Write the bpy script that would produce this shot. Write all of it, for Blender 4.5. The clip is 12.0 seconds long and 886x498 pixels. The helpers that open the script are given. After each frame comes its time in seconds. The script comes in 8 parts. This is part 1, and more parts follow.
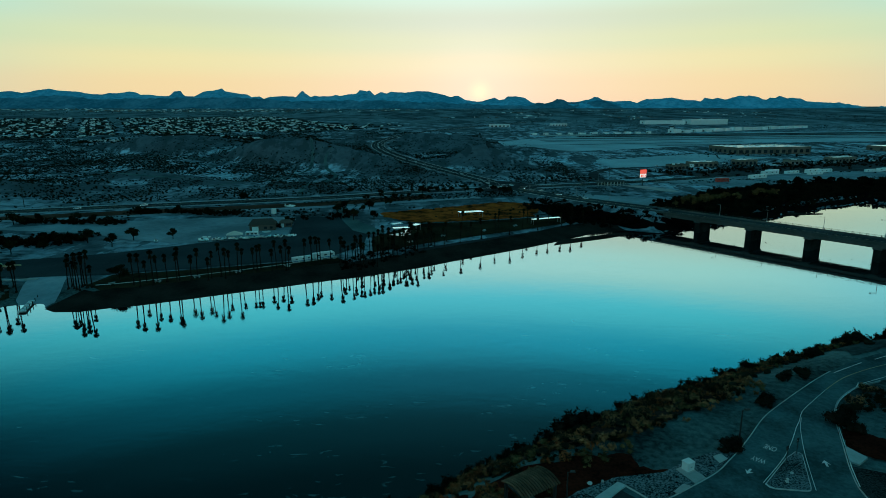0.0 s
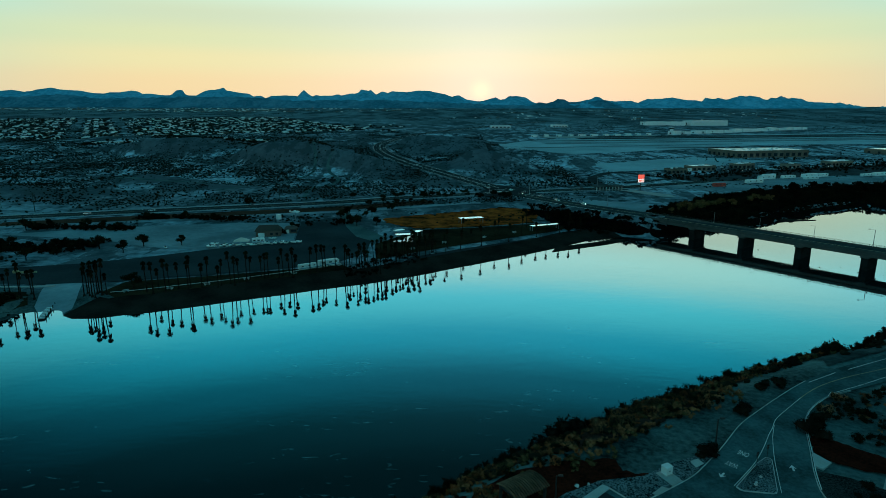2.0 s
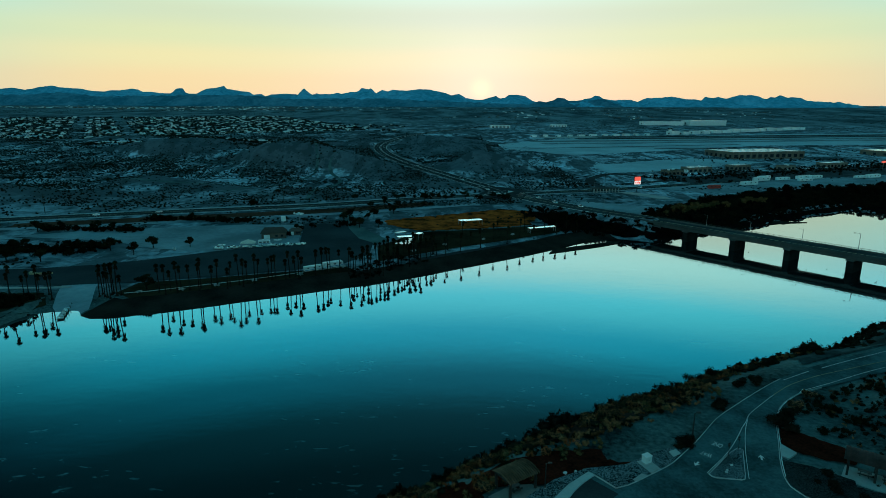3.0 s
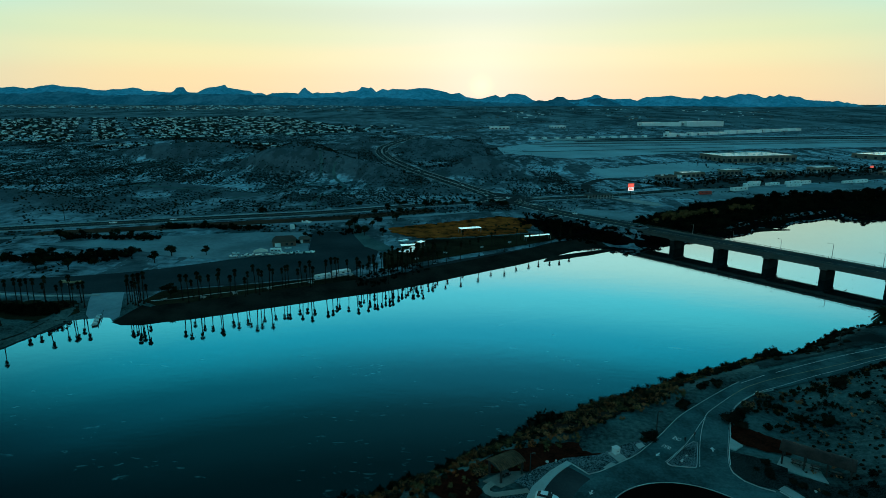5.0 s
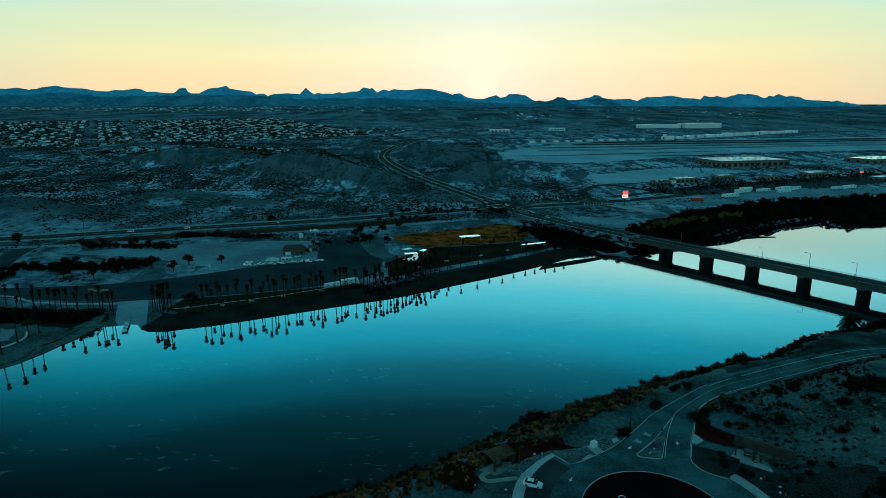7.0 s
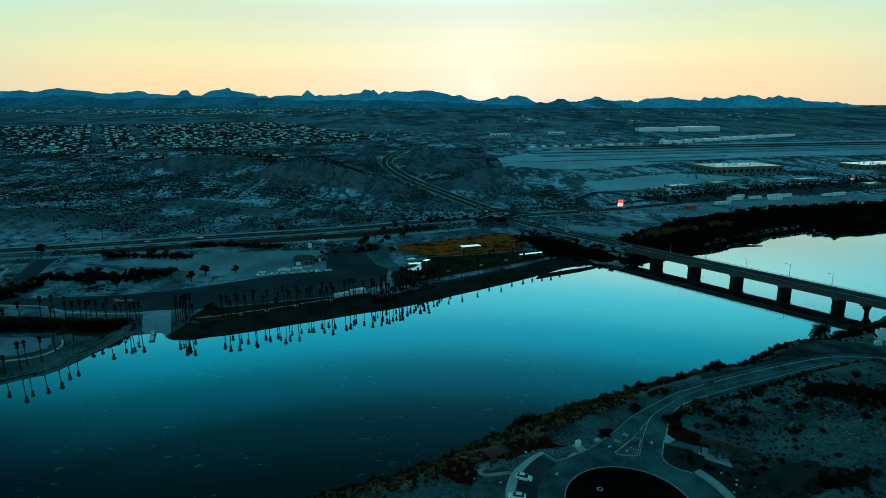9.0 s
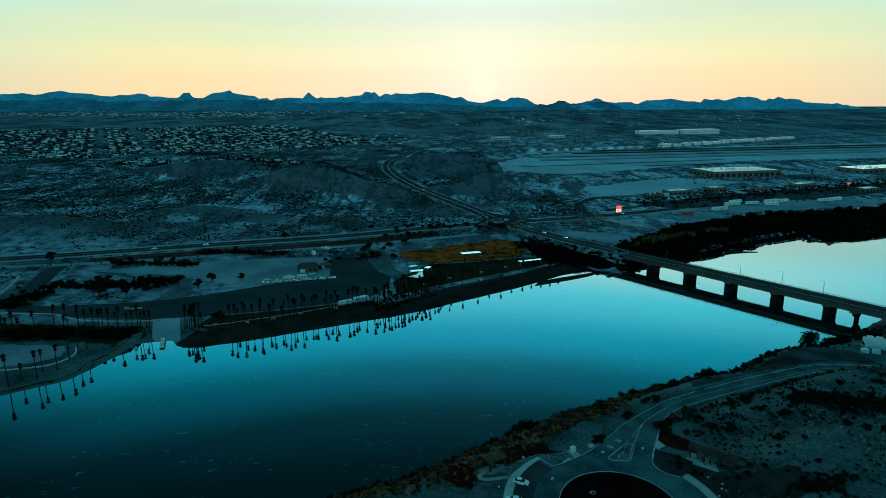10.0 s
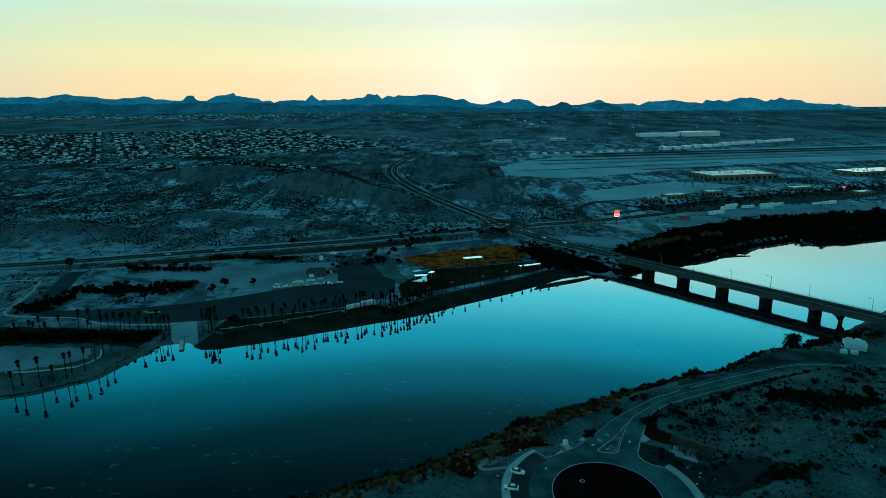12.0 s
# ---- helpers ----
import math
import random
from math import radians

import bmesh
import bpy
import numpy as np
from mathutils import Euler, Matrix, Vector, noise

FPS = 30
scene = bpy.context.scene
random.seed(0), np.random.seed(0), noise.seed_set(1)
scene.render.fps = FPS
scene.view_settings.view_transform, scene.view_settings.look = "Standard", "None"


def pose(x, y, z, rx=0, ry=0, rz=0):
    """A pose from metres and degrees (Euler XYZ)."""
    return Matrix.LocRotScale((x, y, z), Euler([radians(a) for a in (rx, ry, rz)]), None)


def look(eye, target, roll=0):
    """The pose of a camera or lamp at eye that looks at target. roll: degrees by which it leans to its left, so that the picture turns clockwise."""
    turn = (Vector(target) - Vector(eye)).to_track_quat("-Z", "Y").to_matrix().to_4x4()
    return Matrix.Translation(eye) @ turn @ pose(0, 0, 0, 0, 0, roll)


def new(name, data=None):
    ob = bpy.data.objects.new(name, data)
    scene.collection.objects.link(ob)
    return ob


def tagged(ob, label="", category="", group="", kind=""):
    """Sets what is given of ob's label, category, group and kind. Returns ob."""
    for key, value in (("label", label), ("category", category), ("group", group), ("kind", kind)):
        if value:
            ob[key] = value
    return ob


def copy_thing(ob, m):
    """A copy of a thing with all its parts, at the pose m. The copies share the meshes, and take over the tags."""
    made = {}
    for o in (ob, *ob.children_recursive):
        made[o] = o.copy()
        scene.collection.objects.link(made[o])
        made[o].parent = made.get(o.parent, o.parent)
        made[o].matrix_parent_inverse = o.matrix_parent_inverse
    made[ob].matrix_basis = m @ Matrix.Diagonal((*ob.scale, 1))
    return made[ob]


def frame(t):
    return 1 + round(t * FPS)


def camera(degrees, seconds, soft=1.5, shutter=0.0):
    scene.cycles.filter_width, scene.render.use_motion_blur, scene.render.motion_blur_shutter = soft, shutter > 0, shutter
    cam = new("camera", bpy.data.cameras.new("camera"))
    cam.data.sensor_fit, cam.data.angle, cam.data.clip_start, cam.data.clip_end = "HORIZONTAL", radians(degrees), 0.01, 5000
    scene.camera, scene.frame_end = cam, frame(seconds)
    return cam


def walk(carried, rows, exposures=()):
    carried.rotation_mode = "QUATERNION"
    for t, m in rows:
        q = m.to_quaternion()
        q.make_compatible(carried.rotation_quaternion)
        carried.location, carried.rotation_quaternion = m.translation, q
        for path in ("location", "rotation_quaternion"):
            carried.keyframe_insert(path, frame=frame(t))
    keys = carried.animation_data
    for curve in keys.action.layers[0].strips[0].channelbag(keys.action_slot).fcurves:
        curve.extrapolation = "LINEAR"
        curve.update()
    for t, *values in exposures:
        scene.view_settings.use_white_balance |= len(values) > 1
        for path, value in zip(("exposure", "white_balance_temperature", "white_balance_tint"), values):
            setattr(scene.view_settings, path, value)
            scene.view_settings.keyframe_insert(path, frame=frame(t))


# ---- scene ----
cam = camera(74.0, 12.0, soft=0.5)
PATH = [
    (0, (0.354, 7.49, 62.21), (0.35, 9.439, 61.763), -0.2),
    (0.5, (0.312, 6.8, 63.34), (0.308, 8.75, 62.893), -0.1),
    (1, (0.342, 5.844, 64.7), (0.337, 7.793, 64.252), -0.1),
    (1.5, (0.375, 3.889, 66.107), (0.369, 5.839, 65.66), -0.1),
    (2, (0.294, 0.244, 67.809), (0.287, 2.193, 67.358), -0.1),
    (2.5, (0.128, -4.22, 69.749), (0.121, -2.273, 69.294), -0.0),
    (3, (0.022, -8.544, 71.868), (0.016, -6.597, 71.411), 0.0),
    (5, (-0.405, -26.265, 81.976), (-0.411, -24.32, 81.511), 0.0),
    (5.5, (-0.328, -30.637, 84.496), (-0.335, -28.692, 84.03), -0.0),
    (6, (-0.387, -35.12, 87.161), (-0.395, -33.175, 86.694), -0.0),
    (6.5, (-0.501, -39.748, 89.7), (-0.509, -37.804, 89.232), -0.0),
    (7, (-0.621, -44.265, 92.073), (-0.63, -42.321, 91.605), -0.1),
    (9, (-1.057, -62.616, 103.233), (-1.07, -60.671, 102.765), -0.2),
    (9.5, (-1.0, -66.504, 106.282), (-1.014, -64.559, 105.817), -0.2),
    (10, (-1.061, -70.026, 109.293), (-1.077, -68.08, 108.829), -0.3),
    (10.5, (-0.992, -73.573, 112.285), (-1.011, -71.627, 111.822), -0.4),
    (11, (-1.094, -77.123, 114.851), (-1.115, -75.177, 114.39), -0.5),
    (11.5, (-0.931, -81.105, 115.882), (-0.955, -79.159, 115.421), -0.5),
    (12, (-1.138, -85.141, 116.152), (-1.163, -83.195, 115.691), -0.5),
]
walk(cam, [(t, look(eye, target, roll)) for t, eye, target, roll in PATH], [(0.0, -0.16, 6700, 10), (3.0, -0.10, 6650, 10), (6.5, 0.0, 6520, 10), (12.0, 0.0, 6400, 10)])

# ---- light ----
SUN_AZ, SUN_EL = radians(3.4), radians(0.6)          # to the right of +y, above the horizon
SUN_DIR = Vector((math.sin(SUN_AZ) * math.cos(SUN_EL), math.cos(SUN_AZ) * math.cos(SUN_EL), math.sin(SUN_EL)))
sun_data = bpy.data.lights.new("sun", "SUN")
sun_data.energy, sun_data.angle, sun_data.color = 2.5, radians(0.6), (1.0, 0.62, 0.34)
sun = new("sun", sun_data)
sun.matrix_world = look((0, 0, 400), Vector((0, 0, 400)) - SUN_DIR)

world = bpy.data.worlds.new("dawn_sky")
scene.world = world
world.use_nodes = True
wn, wl = world.node_tree.nodes, world.node_tree.links
wn.clear()


def wnode(kind, **values):
    n = wn.new(kind)
    for key, value in values.items():
        n.inputs[key].default_value = value
    return n


SKY = [  # sine of the elevation, colour towards the sunrise
    (0.000, (1.00, 0.72, 0.42)), (0.045, (1.00, 0.79, 0.44)), (0.080, (0.94, 0.87, 0.48)), (0.110, (0.80, 0.87, 0.52)), (0.145, (0.70, 0.83, 0.58)), (0.185, (0.70, 1.00, 0.80)),
    (0.250, (0.72, 1.62, 1.52)), (0.310, (0.16, 1.60, 1.90)), (0.370, (0.02, 1.20, 1.70)), (0.430, (0.005, 0.55, 0.82)), (0.490, (0.004, 0.19, 0.26)), (0.560, (0.002, 0.085, 0.11)),
    (0.680, (0.006, 0.055, 0.075)), (0.820, (0.034, 0.21, 0.28)), (1.000, (0.058, 0.34, 0.47)),
]
AWAY = [  # colour away from it
    (0.00, (0.56, 0.64, 0.54)), (0.10, (0.42, 0.75, 0.66)), (0.17, (0.26, 1.04, 1.10)), (0.24, (0.03, 1.04, 1.42)), (0.40, (0.003, 0.028, 0.042)), (0.56, (0.001, 0.008, 0.012)), (0.68, (0.006, 0.05, 0.07)),
    (0.82, (0.034, 0.21, 0.28)), (1.00, (0.058, 0.34, 0.47)),
]
coord = wn.new("ShaderNodeTexCoord")
split = wn.new("ShaderNodeSeparateXYZ")
wl.new(coord.outputs["Generated"], split.inputs[0])


def sky_ramp(stops):
    r = wn.new("ShaderNodeValToRGB")
    r.color_ramp.interpolation = "EASE"
    while len(r.color_ramp.elements) < len(stops):
        r.color_ramp.elements.new(0.5)
    for element, (place, colour) in zip(r.color_ramp.elements, stops):
        element.position, element.color = place, (*colour, 1)
    wl.new(split.outputs["Z"], r.inputs[0])
    return r.outputs[0]


# the glow of the dawn fades into dim blue away from the sunrise
side = wn.new("ShaderNodeMapRange")
side.interpolation_type = "SMOOTHSTEP"
side.inputs["From Min"].default_value, side.inputs["From Max"].default_value = 0.60, 0.92
wl.new(split.outputs["Y"], side.inputs["Value"])
both = wn.new("ShaderNodeMix")
both.data_type = "RGBA"
wl.new(side.outputs[0], both.inputs["Factor"])
wl.new(sky_ramp(AWAY), both.inputs["A"])
wl.new(sky_ramp(SKY), both.inputs["B"])
# glow round the sun
dot = wn.new("ShaderNodeVectorMath")
dot.operation = "DOT_PRODUCT"
dot.inputs[1].default_value = Vector((math.sin(SUN_AZ), math.cos(SUN_AZ), 0.035)).normalized()
wl.new(coord.outputs["Generated"], dot.inputs[0])


def glow(power, colour, before):
    p = wn.new("ShaderNodeMath")
    p.operation = "POWER"
    p.inputs[1].default_value = power
    p.use_clamp = True
    wl.new(dot.outputs["Value"], p.inputs[0])
    s = wn.new("ShaderNodeVectorMath")
    s.operation = "SCALE"
    s.inputs[0].default_value = colour
    wl.new(p.outputs[0], s.inputs["Scale"])
    a = wn.new("ShaderNodeVectorMath")
    a.operation = "ADD"
    wl.new(before, a.inputs[0])
    wl.new(s.outputs[0], a.inputs[1])
    return a.outputs[0]


sky = glow(24, (0.15, 0.095, 0.20), both.outputs["Result"])
sky = glow(300, (0.08, 0.06, 0.09), sky)
sky = glow(9000, (0.35, 0.20, 0.06), sky)
nishita = wn.new("ShaderNodeTexSky")
nishita.sky_type, nishita.sun_disc = "NISHITA", False
nishita.sun_elevation, nishita.sun_rotation = SUN_EL, SUN_AZ
faint = wn.new("ShaderNodeVectorMath")
faint.operation = "MULTIPLY_ADD"
faint.inputs[1].default_value = (0.0006, 0.003, 0.006)
wl.new(nishita.outputs[0], faint.inputs[0])
wl.new(sky, faint.inputs[2])
back = wnode("ShaderNodeBackground", Strength=1.0)
wl.new(faint.outputs[0], back.inputs["Color"])
wl.new(back.outputs[0], wn.new("ShaderNodeOutputWorld").inputs["Surface"])


# ---- materials ----
def mat(name, colour, second=None, rough=0.85, fine=1.5, coarse=0.12, bump=0.25, metal=0.0, spread=0.5, vary=0.15, spec=None, gain=2.2):
    """A surface with grain (fine, per metre), stains (coarse, per metre), relief and a shift from piece to piece."""
    m = bpy.data.materials.new(name)
    m.use_nodes = True
    t = m.node_tree
    b = t.nodes["Principled BSDF"]
    second = second or tuple(c * 0.62 for c in colour)
    geo = t.nodes.new("ShaderNodeNewGeometry")
    n1, n2 = t.nodes.new("ShaderNodeTexNoise"), t.nodes.new("ShaderNodeTexNoise")
    n1.inputs["Scale"].default_value, n1.inputs["Detail"].default_value, n1.inputs["Roughness"].default_value = fine, 6, 0.62
    n2.inputs["Scale"].default_value, n2.inputs["Detail"].default_value = coarse, 3
    for n in (n1, n2):
        t.links.new(geo.outputs["Position"], n.inputs["Vector"])
    add = t.nodes.new("ShaderNodeMath")
    add.operation = "MULTIPLY_ADD"
    add.inputs[1].default_value = spread
    t.links.new(n1.outputs[0], add.inputs[0])
    half = t.nodes.new("ShaderNodeMath")
    half.operation = "MULTIPLY_ADD"
    half.inputs[1].default_value, half.inputs[2].default_value = 1.6 - spread, -0.3
    t.links.new(n2.outputs[0], half.inputs[0])
    t.links.new(half.outputs[0], add.inputs[2])
    mix = t.nodes.new("ShaderNodeMix")
    mix.data_type, mix.clamp_factor = "RGBA", True
    mix.inputs["A"].default_value, mix.inputs["B"].default_value = (*second, 1), (*colour, 1)
    sharp = t.nodes.new("ShaderNodeMath")
    sharp.operation = "MULTIPLY_ADD"
    sharp.inputs[1].default_value, sharp.inputs[2].default_value = gain, 0.5 - 0.5 * gain
    t.links.new(add.outputs[0], sharp.inputs[0])
    t.links.new(sharp.outputs[0], mix.inputs["Factor"])
    info = t.nodes.new("ShaderNodeObjectInfo")
    hsv = t.nodes.new("ShaderNodeHueSaturation")
    rng = t.nodes.new("ShaderNodeMapRange")
    rng.inputs["To Min"].default_value, rng.inputs["To Max"].default_value = 1 - vary, 1 + vary
    t.links.new(info.outputs["Random"], rng.inputs["Value"])
    t.links.new(rng.outputs[0], hsv.inputs["Value"])
    t.links.new(mix.outputs["Result"], hsv.inputs["Color"])
    t.links.new(hsv.outputs[0], b.inputs["Base Color"])
    b.inputs["Roughness"].default_value, b.inputs["Metallic"].default_value = rough, metal
    b.inputs["Specular IOR Level"].default_value = (0.0 if rough > 0.8 else 0.3) if spec is None else spec
    if bump:
        bp = t.nodes.new("ShaderNodeBump")
        bp.inputs["Strength"].default_value, bp.inputs["Distance"].default_value = bump, 0.3 / fine
        t.links.new(n1.outputs[0], bp.inputs["Height"])
        t.links.new(bp.outputs[0], b.inputs["Normal"])
    return m


M = dict(
    asphalt=mat("asphalt", (0.068, 0.073, 0.075), (0.034, 0.036, 0.038), 0.85, 2.5, 0.09, 0.15),
    asphalt_old=mat("asphalt_old", (0.055, 0.055, 0.056), (0.03, 0.03, 0.031), 0.9, 1.2, 0.05, 0.15),
    paving=mat("paving", (0.055, 0.071, 0.076), (0.03, 0.039, 0.042), 0.9, 0.8, 0.03, 0.1),
    lot=mat("graded_sand", (0.33, 0.41, 0.44), (0.17, 0.215, 0.235), 0.95, 0.35, 0.03, 0.3),
    road=mat("road_asphalt", (0.082, 0.158, 0.163), (0.030, 0.058, 0.060), 0.85, 1.6, 0.14, 0.15, spread=0.6, gain=2.8),
    adobe=mat("brown_stucco", (0.15, 0.10, 0.08), (0.09, 0.06, 0.05), 0.9, 0.8, 0.05, 0.1),
    sheet=mat("sheet_metal", (0.85, 0.85, 0.84), (0.75, 0.75, 0.74), 0.25, 0.8, 0.2, 0.02, 1.0),
    wet=mat("wet_concrete", (0.30, 0.30, 0.29), (0.20, 0.20, 0.19), 0.12, 0.8, 0.2, 0.03, 0.0, spec=1.0),
    litter=mat("leaf_litter", (0.065, 0.034, 0.026), (0.012, 0.008, 0.007), 0.95, 1.2, 0.12, 0.6, spread=0.9, gain=3.0),
    concrete=mat("concrete", (0.46, 0.45, 0.43), (0.33, 0.32, 0.30), 0.85, 2.0, 0.2, 0.15),
    tan_concrete=mat("tan_concrete", (0.36, 0.29, 0.25), (0.22, 0.17, 0.15), 0.85, 2.0, 0.2, 0.15),
    kerb=mat("kerb", (0.58, 0.57, 0.55), (0.40, 0.39, 0.38), 0.85, 3.0, 0.3, 0.15),
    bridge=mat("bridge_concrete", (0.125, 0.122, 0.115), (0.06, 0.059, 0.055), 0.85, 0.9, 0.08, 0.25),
    # pier concrete darkened in its colour for the shade below the deck
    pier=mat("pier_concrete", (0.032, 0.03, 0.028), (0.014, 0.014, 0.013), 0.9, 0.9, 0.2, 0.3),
    mulch=mat("mulch", (0.085, 0.014, 0.008), (0.016, 0.004, 0.003), 0.95, 2.0, 0.25, 0.6, spread=0.9),
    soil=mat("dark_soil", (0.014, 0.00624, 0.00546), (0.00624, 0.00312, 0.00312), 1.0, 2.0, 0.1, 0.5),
    dark_gravel=mat("dark_gravel", (0.052, 0.06, 0.058), (0.006, 0.007, 0.007), 0.9, 4.0, 0.2, 1.0, spread=1.2, gain=3.6),
    brush_earth=mat("brush_earth", (0.095, 0.11, 0.112), (0.03, 0.036, 0.037), 0.95, 0.2, 0.02, 0.3, gain=3.0),
    verge_earth=mat("verge_earth", (0.048, 0.075, 0.075), (0.014, 0.022, 0.022), 0.95, 0.9, 0.08, 0.3, gain=3.0),
    grass_pale=mat("pale_bunch_grass", (0.34, 0.33, 0.27), (0.16, 0.15, 0.12), 0.95, 2.0, 0.3, 0.3, vary=0.3, spec=0.0),
    gravel=mat("gravel", (0.16, 0.20, 0.21), (0.004, 0.005, 0.006), 0.9, 4.2, 0.25, 1.0, spread=1.3, gain=4.4),
    sand=mat("sand", (0.115, 0.185, 0.18), (0.05, 0.08, 0.078), 0.95, 0.9, 0.05, 0.3),
    wet_sand=mat("wet_sand", (0.0351, 0.0273, 0.0218), (0.0125, 0.0101, 0.00858), 0.85, 0.9, 0.08, 0.2),
    pale_earth=mat("pale_earth", (0.48, 0.62, 0.67), (0.30, 0.39, 0.42), 0.95, 0.25, 0.012, 0.3),
    dry_grass=mat("dry_grass", (0.50, 0.088, 0.017), (0.045, 0.015, 0.006), 0.95, 0.16, 0.03, 0.6, spread=1.0, gain=4.0),
    brown_earth=mat("brown_earth", (0.14, 0.062, 0.042), (0.05, 0.024, 0.017), 0.95, 0.4, 0.04, 0.4),
    green_leaf=mat("willow_leaf", (0.20, 0.10, 0.04), (0.06, 0.034, 0.014), 0.9, 0.5, 0.1, 0.2, vary=0.3, spec=0.0),
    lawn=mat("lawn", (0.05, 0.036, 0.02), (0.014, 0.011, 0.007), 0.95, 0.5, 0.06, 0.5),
    line=mat("road_line", (0.75, 0.75, 0.72), (0.5, 0.5, 0.48), 0.7, 2.0, 0.3, 0.05),
    yellow=mat("road_line_yellow", (0.50, 0.42, 0.22), (0.30, 0.25, 0.14), 0.7, 2.0, 0.3, 0.05),
    bark=mat("bark", (0.0351, 0.0234, 0.0172), (0.0156, 0.0109, 0.00858), 0.95, 5.0, 0.5, 0.7, spec=0.0),
    frond=mat("palm_frond", (0.0187, 0.0218, 0.00936), (0.0078, 0.0101, 0.00468), 0.8, 2.0, 0.3, 0.2, vary=0.3, spec=0.0),
    skirt=mat("dead_frond", (0.039, 0.0234, 0.0125), (0.0172, 0.0109, 0.00624), 0.95, 3.0, 0.3, 0.4, spec=0.0),
    leaf=mat("mesquite_leaf", (0.0203, 0.0203, 0.00936), (0.0078, 0.00858, 0.00468), 0.85, 1.2, 0.2, 0.2, vary=0.35, spec=0.0),
    dark_leaf=mat("thicket_leaf", (0.020, 0.013, 0.007), (0.006, 0.005, 0.003), 0.9, 0.6, 0.06, 0.2, vary=0.35, spec=0.0),
    olive=mat("brittlebush_leaf", (0.56, 0.22, 0.095), (0.07, 0.03, 0.016), 0.9, 1.5, 0.3, 0.3, vary=0.35, spec=0.0),
    sage=mat("sage_leaf", (0.20, 0.115, 0.048), (0.04, 0.025, 0.012), 0.9, 1.5, 0.3, 0.3, vary=0.35, spec=0.0),
    straw=mat("dry_brush", (0.56, 0.15, 0.055), (0.12, 0.036, 0.015), 0.95, 1.5, 0.3, 0.3, vary=0.35, spec=0.0),
    scrub=mat("creosote", (0.0234, 0.0203, 0.0125), (0.0109, 0.0101, 0.00702), 0.95, 0.5, 0.02, 0.2, spec=0.0),
    white=mat("white_paint", (0.80, 0.80, 0.78), (0.66, 0.66, 0.64), 0.5, 1.0, 0.3, 0.03, vary=0.08, spec=0.5),
    car_white=mat("car_white", (0.82, 0.82, 0.82), (0.75, 0.75, 0.75), 0.25, 1.0, 0.3, 0.0, vary=0.05, spec=0.6),
    car_dark=mat("car_dark", (0.039, 0.039, 0.0429), (0.0234, 0.0234, 0.0273), 0.3, 1.0, 0.3, 0.0, vary=0.4, spec=0.6),
    glass=mat("tinted_glass", (0.015, 0.017, 0.02), (0.01, 0.011, 0.013), 0.3, 1.0, 0.3, 0.0, spec=0.08),
    rubber=mat("rubber", (0.0156, 0.0156, 0.0156), (0.0109, 0.0109, 0.0109), 0.9, 5.0, 1.0, 0.1),
    steel=mat("galvanised_steel", (0.35, 0.35, 0.35), (0.22, 0.22, 0.22), 0.5, 3.0, 0.5, 0.05, 0.6),
    dark_steel=mat("dark_steel", (0.039, 0.0351, 0.0328), (0.0234, 0.0203, 0.0187), 0.6, 3.0, 0.5, 0.05, 0.3),
    rust=mat("rusted_sheet", (0.085, 0.048, 0.04), (0.035, 0.019, 0.016), 0.75, 2.5, 0.4, 0.1, 0.0, spec=0.1),
    timber=mat("weathered_timber", (0.22, 0.12, 0.075), (0.06, 0.034, 0.022), 0.85, 4.0, 0.4, 0.3),
    pole=mat("pole_timber", (0.0702, 0.0507, 0.0351), (0.039, 0.0281, 0.0203), 0.95, 3.0, 0.4, 0.3),
    canvas=mat("canvas", (0.66, 0.55, 0.47), (0.55, 0.45, 0.38), 0.6, 1.0, 0.2, 0.05),
    stucco=mat("stucco", (0.24, 0.19, 0.15), (0.16, 0.125, 0.10), 0.9, 0.8, 0.05, 0.1, vary=0.35),
    roof=mat("pale_roof", (0.84, 0.83, 0.81), (0.70, 0.69, 0.67), 0.32, 0.6, 0.05, 0.1, vary=0.45, spec=0.8),
    roof_tile=mat("roof_tile", (0.13, 0.095, 0.08), (0.08, 0.06, 0.05), 0.85, 0.8, 0.05, 0.2, vary=0.35),
    red=mat("red_paint", (0.62, 0.05, 0.03), (0.45, 0.035, 0.025), 0.5, 1.0, 0.2, 0.05),
    blue=mat("blue_paint", (0.05, 0.25, 0.42), (0.035, 0.17, 0.30), 0.5, 1.0, 0.2, 0.05),
    window=mat("window_pane", (0.03, 0.035, 0.04), (0.02, 0.022, 0.025), 0.1, 1.0, 0.2, 0.0, spec=0.6),
)


def lamp_mat(name, colour, strength):
    m = bpy.data.materials.new(name)
    m.use_nodes = True
    b = m.node_tree.nodes["Principled BSDF"]
    b.inputs["Base Color"].default_value = (*colour, 1)
    b.inputs["Emission Color"].default_value, b.inputs["Emission Strength"].default_value = (*colour, 1), strength
    return m


M["lit_white"] = lamp_mat("lit_sign_white", (1.0, 0.92, 0.86), 0.9)
M["lit_red"] = lamp_mat("lit_sign_red", (1.0, 0.12, 0.08), 0.9)
M["head_lamp"] = lamp_mat("lit_head_lamp", (1.0, 0.92, 0.8), 14.0)


